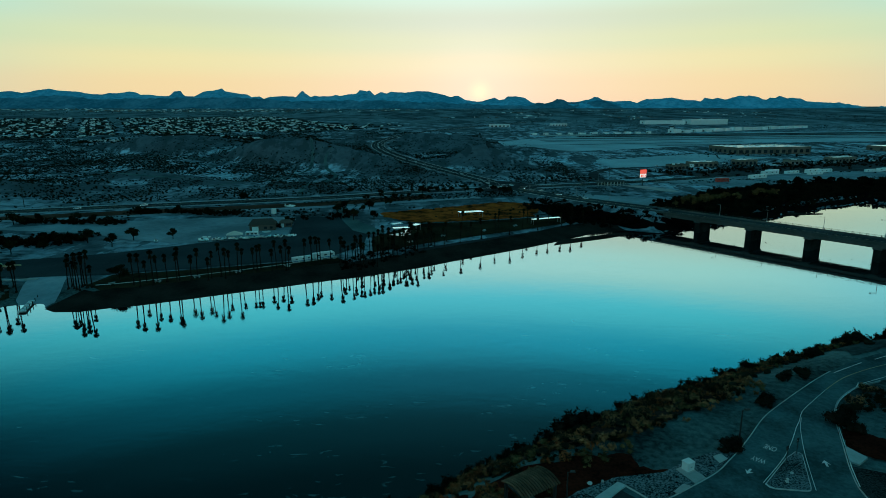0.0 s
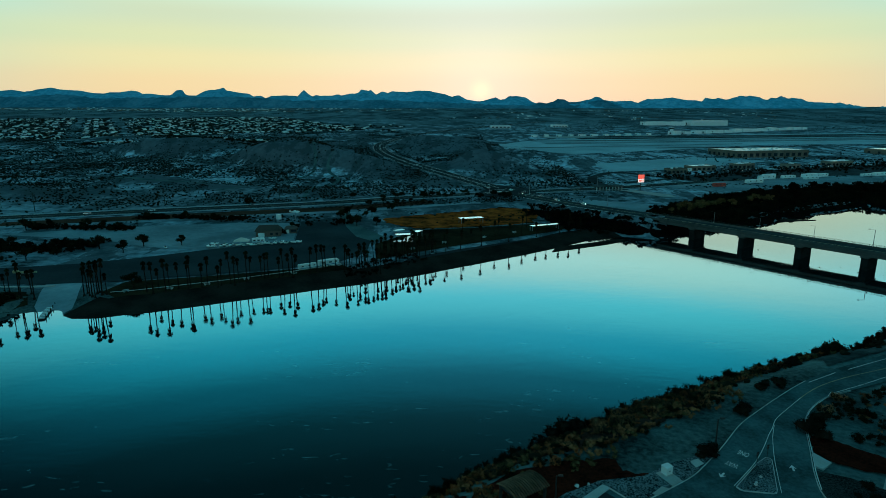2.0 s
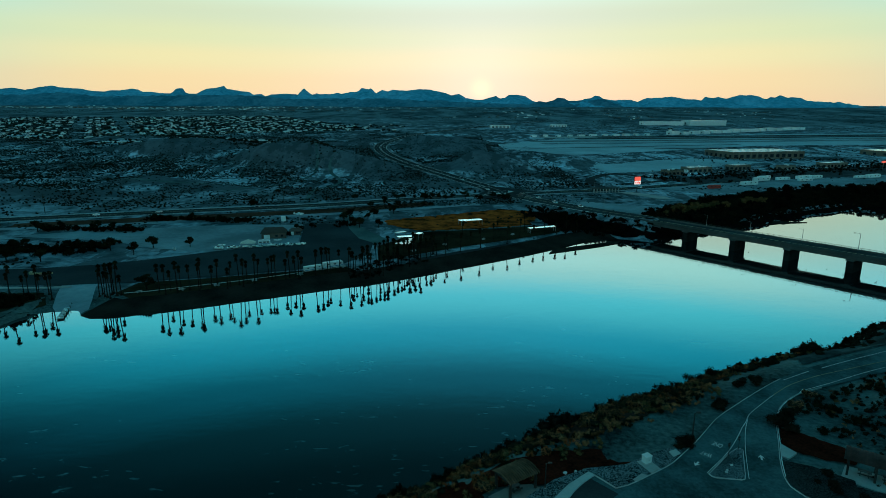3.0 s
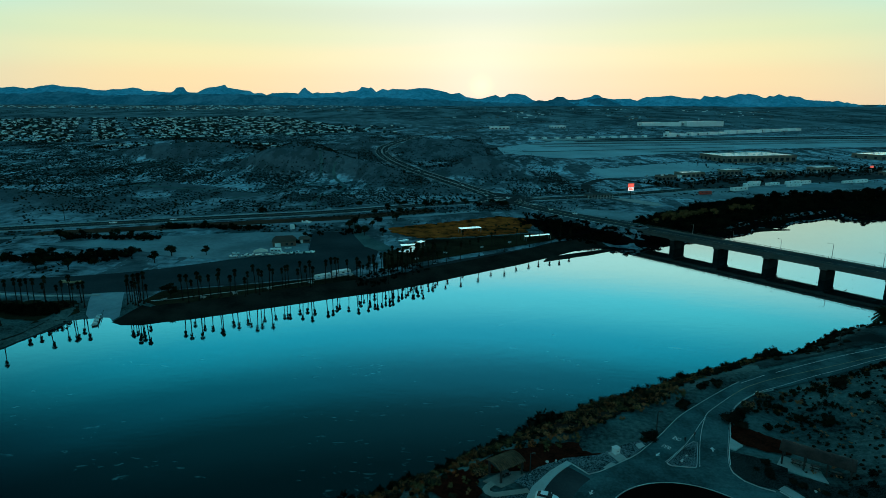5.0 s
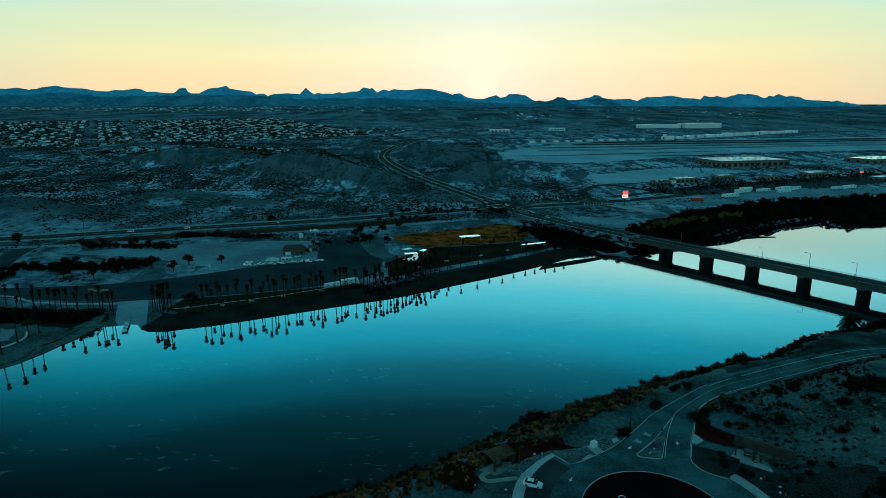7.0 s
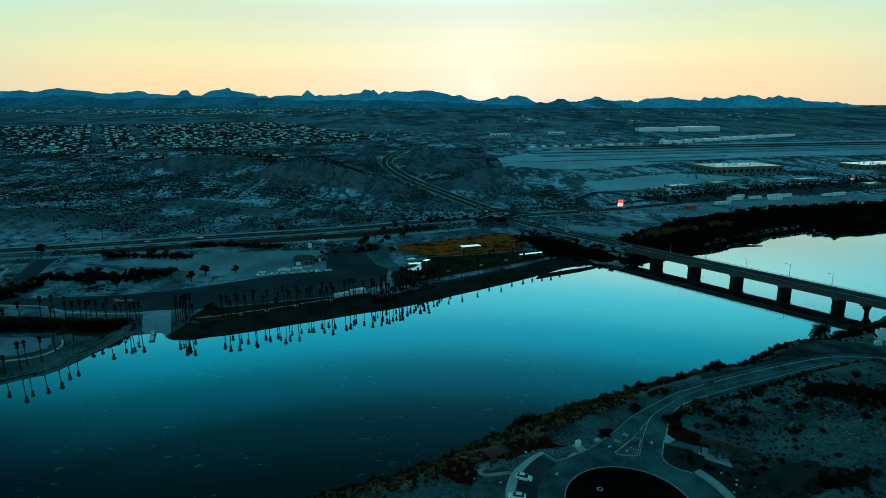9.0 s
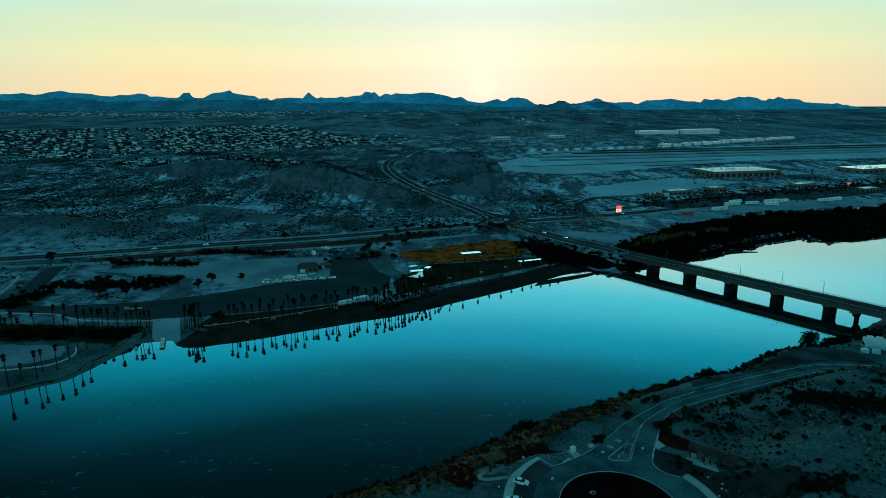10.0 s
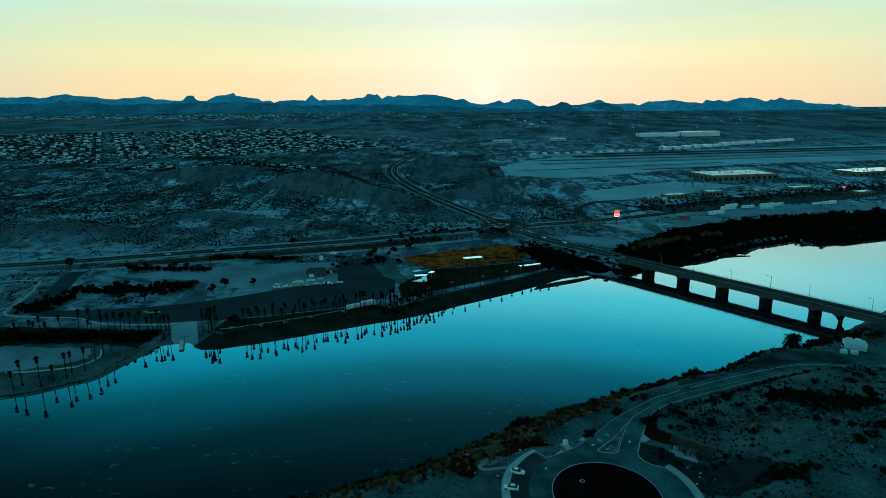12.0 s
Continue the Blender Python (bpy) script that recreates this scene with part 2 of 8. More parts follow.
def desert_material():
    """Pale gravelly earth: washes, stony darker flats, fine speckle of brush far off."""
    m = mat("desert", (0.49, 0.65, 0.74), (0.016, 0.017, 0.018), 0.95, 0.13, 0.013, 0.6, spread=0.95, gain=3.0)
    t = m.node_tree
    b = t.nodes["Principled BSDF"]
    before = b.inputs["Base Color"].links[0].from_socket
    geo = t.nodes.new("ShaderNodeNewGeometry")
    vor = t.nodes.new("ShaderNodeTexVoronoi")
    vor.inputs["Scale"].default_value = 0.16
    t.links.new(geo.outputs["Position"], vor.inputs["Vector"])
    dots = t.nodes.new("ShaderNodeMapRange")
    dots.inputs["From Min"].default_value, dots.inputs["From Max"].default_value = 0.16, 0.34
    t.links.new(vor.outputs["Distance"], dots.inputs["Value"])
    # brush grows on the far plains only
    sep = t.nodes.new("ShaderNodeSeparateXYZ")
    t.links.new(geo.outputs["Position"], sep.inputs[0])
    far = t.nodes.new("ShaderNodeMapRange")
    far.inputs["From Min"].default_value, far.inputs["From Max"].default_value = 480, 700
    far.inputs["To Min"].default_value, far.inputs["To Max"].default_value = 0.0, 0.8
    t.links.new(sep.outputs["Y"], far.inputs["Value"])
    inv = t.nodes.new("ShaderNodeMath")
    inv.operation = "SUBTRACT"
    inv.inputs[0].default_value = 1.0
    t.links.new(dots.outputs[0], inv.inputs[1])
    fac = t.nodes.new("ShaderNodeMath")
    fac.operation = "MULTIPLY"
    t.links.new(inv.outputs[0], fac.inputs[0])
    t.links.new(far.outputs[0], fac.inputs[1])
    mix = t.nodes.new("ShaderNodeMix")
    mix.data_type = "RGBA"
    mix.inputs["B"].default_value = (0.035, 0.033, 0.022, 1)
    t.links.new(before, mix.inputs["A"])
    t.links.new(fac.outputs[0], mix.inputs["Factor"])
    # dark varnished stones and painted-in slope shade cover much of the hills towards the town
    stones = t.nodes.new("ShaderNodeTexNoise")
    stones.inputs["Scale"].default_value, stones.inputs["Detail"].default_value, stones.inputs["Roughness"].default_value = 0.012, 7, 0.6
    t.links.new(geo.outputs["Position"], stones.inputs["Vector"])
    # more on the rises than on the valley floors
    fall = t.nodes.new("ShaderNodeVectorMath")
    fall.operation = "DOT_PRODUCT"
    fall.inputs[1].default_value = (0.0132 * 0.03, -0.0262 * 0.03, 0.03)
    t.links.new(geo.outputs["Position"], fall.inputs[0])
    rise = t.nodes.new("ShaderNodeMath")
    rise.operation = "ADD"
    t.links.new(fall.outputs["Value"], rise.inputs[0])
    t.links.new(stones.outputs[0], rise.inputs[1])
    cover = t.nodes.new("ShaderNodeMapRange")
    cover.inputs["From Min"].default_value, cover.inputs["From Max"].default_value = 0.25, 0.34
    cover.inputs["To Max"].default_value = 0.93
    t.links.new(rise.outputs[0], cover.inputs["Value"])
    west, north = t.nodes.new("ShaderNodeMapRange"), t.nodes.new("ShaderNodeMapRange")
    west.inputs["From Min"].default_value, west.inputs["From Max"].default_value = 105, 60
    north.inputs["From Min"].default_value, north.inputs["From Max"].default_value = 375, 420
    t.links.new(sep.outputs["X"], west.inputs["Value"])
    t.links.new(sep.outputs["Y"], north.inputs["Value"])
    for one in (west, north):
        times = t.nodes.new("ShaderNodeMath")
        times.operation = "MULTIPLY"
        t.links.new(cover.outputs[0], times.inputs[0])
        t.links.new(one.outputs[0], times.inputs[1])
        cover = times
    stones_and_shade = t.nodes.new("ShaderNodeMix")
    stones_and_shade.data_type = "RGBA"
    stones_and_shade.inputs["B"].default_value = (0.092, 0.115, 0.128, 1)
    t.links.new(mix.outputs["Result"], stones_and_shade.inputs["A"])
    t.links.new(cover.outputs[0], stones_and_shade.inputs["Factor"])
    mix = stones_and_shade
    # low brush darkens the ground in drifts along the washes
    flow = t.nodes.new("ShaderNodeMapping")
    flow.inputs["Rotation"].default_value, flow.inputs["Scale"].default_value = (0, 0, radians(-8)), (1.0, 0.32, 1.0)
    t.links.new(geo.outputs["Position"], flow.inputs["Vector"])
    drift = t.nodes.new("ShaderNodeTexNoise")
    drift.inputs["Scale"].default_value, drift.inputs["Detail"].default_value, drift.inputs["Roughness"].default_value = 0.055, 8, 0.68
    t.links.new(flow.outputs[0], drift.inputs["Vector"])
    amount = t.nodes.new("ShaderNodeMapRange")
    amount.inputs["From Min"].default_value, amount.inputs["From Max"].default_value = 0.49, 0.535
    amount.inputs["To Max"].default_value = 0.86
    t.links.new(drift.outputs[0], amount.inputs["Value"])
    brushy = t.nodes.new("ShaderNodeMix")
    brushy.data_type = "RGBA"
    brushy.inputs["B"].default_value = (0.058, 0.076, 0.082, 1)
    t.links.new(mix.outputs["Result"], brushy.inputs["A"])
    upland = t.nodes.new("ShaderNodeMath")
    upland.operation = "MAXIMUM"
    # finer silt on the flats by the river
    flats = t.nodes.new("ShaderNodeMapRange")
    flats.inputs["From Min"].default_value, flats.inputs["From Max"].default_value = 540, 450
    flats.inputs["To Max"].default_value = 0.45
    t.links.new(sep.outputs["Y"], flats.inputs["Value"])
    t.links.new(amount.outputs[0], upland.inputs[0])
    t.links.new(flats.outputs[0], upland.inputs[1])
    t.links.new(upland.outputs[0], brushy.inputs["Factor"])
    mix = brushy
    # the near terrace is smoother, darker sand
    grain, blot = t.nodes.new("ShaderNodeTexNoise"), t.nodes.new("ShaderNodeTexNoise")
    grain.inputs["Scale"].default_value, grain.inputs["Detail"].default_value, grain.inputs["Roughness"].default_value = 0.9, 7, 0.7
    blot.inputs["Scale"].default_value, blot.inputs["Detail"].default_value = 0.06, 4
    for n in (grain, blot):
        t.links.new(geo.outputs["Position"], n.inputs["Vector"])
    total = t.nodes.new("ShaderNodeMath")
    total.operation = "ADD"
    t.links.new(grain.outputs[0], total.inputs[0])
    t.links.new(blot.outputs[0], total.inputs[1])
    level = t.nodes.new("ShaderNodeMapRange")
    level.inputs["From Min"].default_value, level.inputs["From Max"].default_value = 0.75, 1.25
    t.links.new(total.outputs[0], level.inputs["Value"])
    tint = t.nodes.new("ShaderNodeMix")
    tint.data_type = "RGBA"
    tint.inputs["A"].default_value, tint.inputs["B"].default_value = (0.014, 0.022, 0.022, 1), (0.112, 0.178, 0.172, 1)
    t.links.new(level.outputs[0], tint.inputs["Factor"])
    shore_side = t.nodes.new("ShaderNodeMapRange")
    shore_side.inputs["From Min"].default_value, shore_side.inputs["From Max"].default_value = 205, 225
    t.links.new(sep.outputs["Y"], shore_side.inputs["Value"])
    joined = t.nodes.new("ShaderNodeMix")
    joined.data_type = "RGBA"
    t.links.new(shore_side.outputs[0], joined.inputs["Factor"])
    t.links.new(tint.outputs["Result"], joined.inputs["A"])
    # the far slopes below the mountains are evenly covered with brush, in broad drifts, tinted blue for haze
    wide = t.nodes.new("ShaderNodeTexNoise")
    wide.inputs["Scale"].default_value, wide.inputs["Detail"].default_value, wide.inputs["Roughness"].default_value = 0.011, 6, 0.62
    t.links.new(flow.outputs[0], wide.inputs["Vector"])
    bands = t.nodes.new("ShaderNodeMapRange")
    bands.inputs["From Min"].default_value, bands.inputs["From Max"].default_value = 0.40, 0.62
    t.links.new(wide.outputs[0], bands.inputs["Value"])
    slope = t.nodes.new("ShaderNodeMix")
    slope.data_type = "RGBA"
    slope.inputs["A"].default_value, slope.inputs["B"].default_value = (0.042, 0.062, 0.068, 1), (0.17, 0.245, 0.27, 1)
    t.links.new(bands.outputs[0], slope.inputs["Factor"])
    reach = t.nodes.new("ShaderNodeMapRange")
    reach.inputs["From Min"].default_value, reach.inputs["From Max"].default_value = 1250, 2100
    reach.inputs["To Max"].default_value = 0.88
    t.links.new(sep.outputs["Y"], reach.inputs["Value"])
    brush_and_haze = t.nodes.new("ShaderNodeMix")
    brush_and_haze.data_type = "RGBA"
    t.links.new(reach.outputs[0], brush_and_haze.inputs["Factor"])
    t.links.new(mix.outputs["Result"], brush_and_haze.inputs["A"])
    t.links.new(slope.outputs["Result"], brush_and_haze.inputs["B"])
    t.links.new(brush_and_haze.outputs["Result"], joined.inputs["B"])
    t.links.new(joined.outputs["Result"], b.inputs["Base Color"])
    return m


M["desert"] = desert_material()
# the blue of both rock colours stands for distance haze too
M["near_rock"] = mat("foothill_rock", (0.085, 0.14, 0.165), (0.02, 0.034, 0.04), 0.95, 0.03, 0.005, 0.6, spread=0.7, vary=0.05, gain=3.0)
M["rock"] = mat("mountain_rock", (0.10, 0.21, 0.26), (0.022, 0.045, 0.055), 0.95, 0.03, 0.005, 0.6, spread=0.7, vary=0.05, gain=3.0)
for stone, amount in (("rock", 0.20), ("near_rock", 0.10)):      # air before the far backdrop, put into the rock as a blue glow
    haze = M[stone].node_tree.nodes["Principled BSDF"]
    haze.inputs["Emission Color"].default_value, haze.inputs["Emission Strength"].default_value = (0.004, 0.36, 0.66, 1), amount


def water_material():
    """Clear dark river water: nearly calm, with drifting patches of wavelets."""
    m = bpy.data.materials.new("river_water")
    m.use_nodes = True
    t = m.node_tree
    b = t.nodes["Principled BSDF"]
    b.inputs["IOR"].default_value = 1.36
    b.inputs["Coat Weight"].default_value, b.inputs["Coat IOR"].default_value, b.inputs["Coat Roughness"].default_value = 1.0, 1.36, 0.02
    geo = t.nodes.new("ShaderNodeNewGeometry")

    def noise_of(scale, detail, turn, stretch):
        mp, n = t.nodes.new("ShaderNodeMapping"), t.nodes.new("ShaderNodeTexNoise")
        mp.inputs["Rotation"].default_value, mp.inputs["Scale"].default_value = (0, 0, radians(turn)), (stretch, 1.0, 1.0)
        n.inputs["Scale"].default_value, n.inputs["Detail"].default_value, n.inputs["Distortion"].default_value = scale, detail, 0.6
        t.links.new(geo.outputs["Position"], mp.inputs["Vector"])
        t.links.new(mp.outputs[0], n.inputs["Vector"])
        return n.outputs[0]

    def ranged(value, a, b0, low, high):
        r = t.nodes.new("ShaderNodeMapRange")
        r.interpolation_type = "SMOOTHSTEP"
        for key, v in (("From Min", a), ("From Max", b0), ("To Min", low), ("To Max", high)):
            r.inputs[key].default_value = v
        t.links.new(value, r.inputs["Value"])
        return r.outputs[0]

    def times(one, two):
        p = t.nodes.new("ShaderNodeMath")
        p.operation = "MULTIPLY"
        t.links.new(one, p.inputs[0])
        t.links.new(two, p.inputs[1])
        return p.outputs[0]

    # the current draws calm and ruffled stretches out along the river
    patches = noise_of(0.022, 4, -32, 0.5)
    ruffled = ranged(patches, 0.40, 0.60, 0.0, 1.0)
    swell, ripple, fine = noise_of(0.10, 3, -32, 0.6), noise_of(0.55, 5, 8, 0.45), noise_of(1.7, 4, -14, 0.5)
    wavelets = times(fine, ruffled)
    before = None
    for height_of, strength, depth in ((swell, 0.014, 1.0), (ripple, 0.020, 0.3), (wavelets, 0.022, 0.15)):
        bump = t.nodes.new("ShaderNodeBump")
        bump.inputs["Strength"].default_value, bump.inputs["Distance"].default_value = strength, depth
        t.links.new(height_of, bump.inputs["Height"])
        if before:
            t.links.new(before, bump.inputs["Normal"])
        before = bump.outputs[0]
    for key in ("Normal", "Coat Normal"):
        t.links.new(before, b.inputs[key])
    t.links.new(ranged(patches, 0.35, 0.7, 0.02, 0.10), b.inputs["Roughness"])
    # flecks of foam in loose clusters
    flecks = times(ranged(noise_of(0.62, 3, 6, 0.42), 0.61, 0.72, 0.0, 0.36), ranged(noise_of(0.055, 3, -32, 0.6), 0.46, 0.62, 0.0, 1.0))
    mix = t.nodes.new("ShaderNodeMix")
    mix.data_type = "RGBA"
    mix.inputs["A"].default_value, mix.inputs["B"].default_value = (0.001, 0.010, 0.012, 1), (0.30, 0.46, 0.48, 1)
    t.links.new(flecks, mix.inputs["Factor"])
    t.links.new(mix.outputs["Result"], b.inputs["Base Color"])
    return m


M["water"] = water_material()


# ---- geometry tools ----
class Geo:
    """Vertices and faces of one mesh."""

    def __init__(self):
        self.v, self.f = [], []

    def add(self, verts, faces):
        n = len(self.v)
        self.v.extend(tuple(p) for p in verts)
        self.f.extend(tuple(i + n for i in f) for f in faces)
        return self

    def box(self, centre, size, turn=0.0, taper=1.0):
        """A box on its centre; turn in degrees about z; taper narrows the top."""
        c, s = math.cos(radians(turn)), math.sin(radians(turn))
        out = []
        for z in (-0.5, 0.5):
            k = taper if z > 0 else 1.0
            for x, y in ((-0.5, -0.5), (0.5, -0.5), (0.5, 0.5), (-0.5, 0.5)):
                x, y = x * size[0] * k, y * size[1] * k
                out.append((centre[0] + c * x - s * y, centre[1] + s * x + c * y, centre[2] + z * size[2]))
        return self.add(out, [(3, 2, 1, 0), (4, 5, 6, 7), (0, 1, 5, 4), (1, 2, 6, 5), (2, 3, 7, 6), (3, 0, 4, 7)])

    def rod(self, a, b, r0, r1=None, n=7):
        a, b = Vector(a), Vector(b)
        r1 = r0 if r1 is None else r1
        d = (b - a).normalized()
        u = d.orthogonal().normalized()
        w = d.cross(u)
        ring = [(math.cos(2 * math.pi * i / n), math.sin(2 * math.pi * i / n)) for i in range(n)]
        verts = [a + (u * x + w * y) * r0 for x, y in ring] + [b + (u * x + w * y) * r1 for x, y in ring]
        faces = [(i, (i + 1) % n, n + (i + 1) % n, n + i) for i in range(n)]
        return self.add(verts, faces + [tuple(range(n - 1, -1, -1)), tuple(range(n, 2 * n))])

    def prism(self, outline, z0, z1):
        """A flat outline (counter-clockwise) raised from z0 to z1."""
        n = len(outline)
        verts = [(x, y, z0) for x, y in outline] + [(x, y, z1) for x, y in outline]
        return self.add(verts, [tuple(range(n - 1, -1, -1)), tuple(range(n, 2 * n))] + [(i, (i + 1) % n, n + (i + 1) % n, n + i) for i in range(n)])

    def mesh(self, name, smooth=False):
        me = bpy.data.meshes.new(name)
        me.from_pydata(self.v, [], self.f)
        if smooth:
            me.polygons.foreach_set("use_smooth", [True] * len(me.polygons))
        me.update()
        return me


def part(name, geo, material, parent=None, label="", smooth=False):
    me = geo if isinstance(geo, bpy.types.Mesh) else geo.mesh(name, smooth)
    if not me.materials:
        me.materials.append(material)
    ob = new(name, me)
    ob.parent = parent
    return tagged(ob, label)


def thing(name, label, category, group="", kind="", at=None):
    ob = new(name)
    ob.empty_display_size = 0.5
    if at is not None:
        ob.matrix_basis = at
    return tagged(ob, label, category, group, kind)


def turned(x, y, z, degrees=0.0, size=1.0):
    return Matrix.LocRotScale((x, y, z), Euler((0, 0, radians(degrees))), (size, size, size))


def place_copy(ob, x, y, z, degrees=0.0, size=1.0):
    made = copy_thing(ob, turned(x, y, z, degrees))
    made.scale = (size, size, size)
    return made


# ---- the lie of the land ----
def noise2(x, y, seed):
    """Smooth value noise in [0, 1] on arrays."""
    xi, yi = np.floor(x).astype(np.int64), np.floor(y).astype(np.int64)
    fx, fy = x - xi, y - yi
    fx, fy = fx * fx * fx * (fx * (fx * 6 - 15) + 10), fy * fy * fy * (fy * (fy * 6 - 15) + 10)

    def h(i, j):
        n = (i * 374761393 + j * 668265263 + seed * 1442695041) & 0xFFFFFFFF
        n = ((n ^ (n >> 13)) * 1274126177) & 0xFFFFFFFF
        return ((n ^ (n >> 16)) & 0xFFFF) / 65535.0

    return (h(xi, yi) * (1 - fx) + h(xi + 1, yi) * fx) * (1 - fy) + (h(xi, yi + 1) * (1 - fx) + h(xi + 1, yi + 1) * fx) * fy


def fbm(x, y, size, octaves, seed, ridged=False):
    total, weight, amount = 0.0, 0.0, 1.0
    for o in range(octaves):
        n = noise2(x / size + 17.3 * o, y / size - 9.1 * o, seed + o)
        if ridged:
            n = 1 - np.abs(2 * n - 1)
        total, weight = total + n * amount, weight + amount
        size, amount = size * 0.5, amount * 0.5
    return total / weight


def step(a, b, x):
    k = np.clip((x - a) / (b - a), 0, 1)
    return k * k * (3 - 2 * k)


SHORE_WEST = [(-3000, -500), (-900, -120), (-420, 20), (-251.8, 104.5), (-190.4, 136), (-177.7, 140.8), (-166.8, 149.1), (-160.9, 152.9), (-156.6, 160.3), (-156.4, 166.2), (-153.3, 177.0), (-151.7, 185.8), (-151.6, 193.0), (-143, 195.9), (-136.9, 198.6)]
SHORE_PARK = [(-133.5, 196.5), (-131.5, 191.5), (-126, 189.4), (-118, 189.4), (-110.9, 193.1), (-102.6, 195.6), (-89, 202.2), (-77, 208.6), (-62, 215.9), (-49, 222.8), (-40.5, 227), (-31.4, 230.6), (-18, 239.2), (-8.3, 245.3), (2.5, 254),
              (20, 266.5), (40, 281), (61.3, 298.5), (76, 312), (99.2, 323.5)]
SHORE_EAST = [(116.2, 314.6), (138.7, 325.9), (181.4, 347.4), (203, 358.5), (219, 378), (239, 381.5), (256, 398), (282, 410), (302, 422), (308, 412), (336.7, 409.5), (382.5, 426.5), (622.1, 564.2), (3000, 1600)]
FAR_SHORE = SHORE_WEST + SHORE_PARK + SHORE_EAST
NEAR_SHORE = [(-3000, -1400), (-600, -260), (-200, 0), (-89.9, 49.5), (-58.3, 68.6), (-23, 82.7), (-6.4, 91.2), (14.9, 108.2), (36.1, 122.2), (60.1, 135.2), (96.2, 153.5), (115.2, 158.7), (143.3, 179.9),
              (167.6, 188.6), (201.8, 206.5), (279.2, 262.7), (394.6, 336.2), (623.6, 458.1), (3000, 1400)]
HIGHWAY = [(-900, 250), (-518.2, 295.6), (-339.3, 330.5), (-263.9, 353.3), (-185.5, 381), (-88.5, 413.7), (-20.3, 446.3), (51.8, 473.9), (144.6, 505.4), (275.6, 564.5), (430.9, 631.2), (700, 745), (1200, 900)]
CANYON_ROAD = [(51.8, 473.9), (34.9, 513.4), (1.1, 586.4), (-42.6, 684.8), (-80, 798), (-98, 896), (-97, 1001), (-64, 1178), (9, 1359), (140, 1620), (330, 1950)]
BRIDGE_ROAD = [(51.8, 473.9), (87, 402), (121.5, 344.5)]
K_DIR = Vector((0.602, -0.7985))        # the bridge runs this way, from the far bank to the near one
K_SIDE = Vector((0.7985, 0.602))
SPAN = 27.2


def pier_place(k):
    return Vector((172.5, 276.1)) + K_DIR * SPAN * (k - 3)


def under(k):
    """Height of the bridge's underside at the pier of that number."""
    return 6.1


def line_distance(x, y, line):
    """Distance from a line and how far along it, on arrays."""
    best, along = np.full(np.shape(x), 1e9), np.zeros(np.shape(x))
    for i, ((ax, ay), (bx, by)) in enumerate(zip(line, line[1:])):
        dx, dy = bx - ax, by - ay
        k = np.clip(((x - ax) * dx + (y - ay) * dy) / (dx * dx + dy * dy), 0, 1)
        d = np.hypot(x - ax - k * dx, y - ay - k * dy)
        along = np.where(d < best, i + k, along)
        best = np.minimum(best, d)
    return best, along


def shore(line, x):
    return np.interp(x, [p[0] for p in line], [p[1] for p in line])


ROAD_BED = [(62, 96), (70, 107), (85, 116.3), (95, 120.2), (106, 124.5), (122, 131.4), (136, 136.4), (147, 140), (183, 147.5), (230, 154), (300, 163)]
MOUNDS = [(-350, 425, 34, 12), (46, 668, 26, 12), (-250, 520, 26, 6), (58, 640, 26, 9), (95, 760, 40, 10), (20, 850, 45, 12), (-30, 960, 60, 14), (-60, 620, 30, 7), (150, 700, 22, 5)]


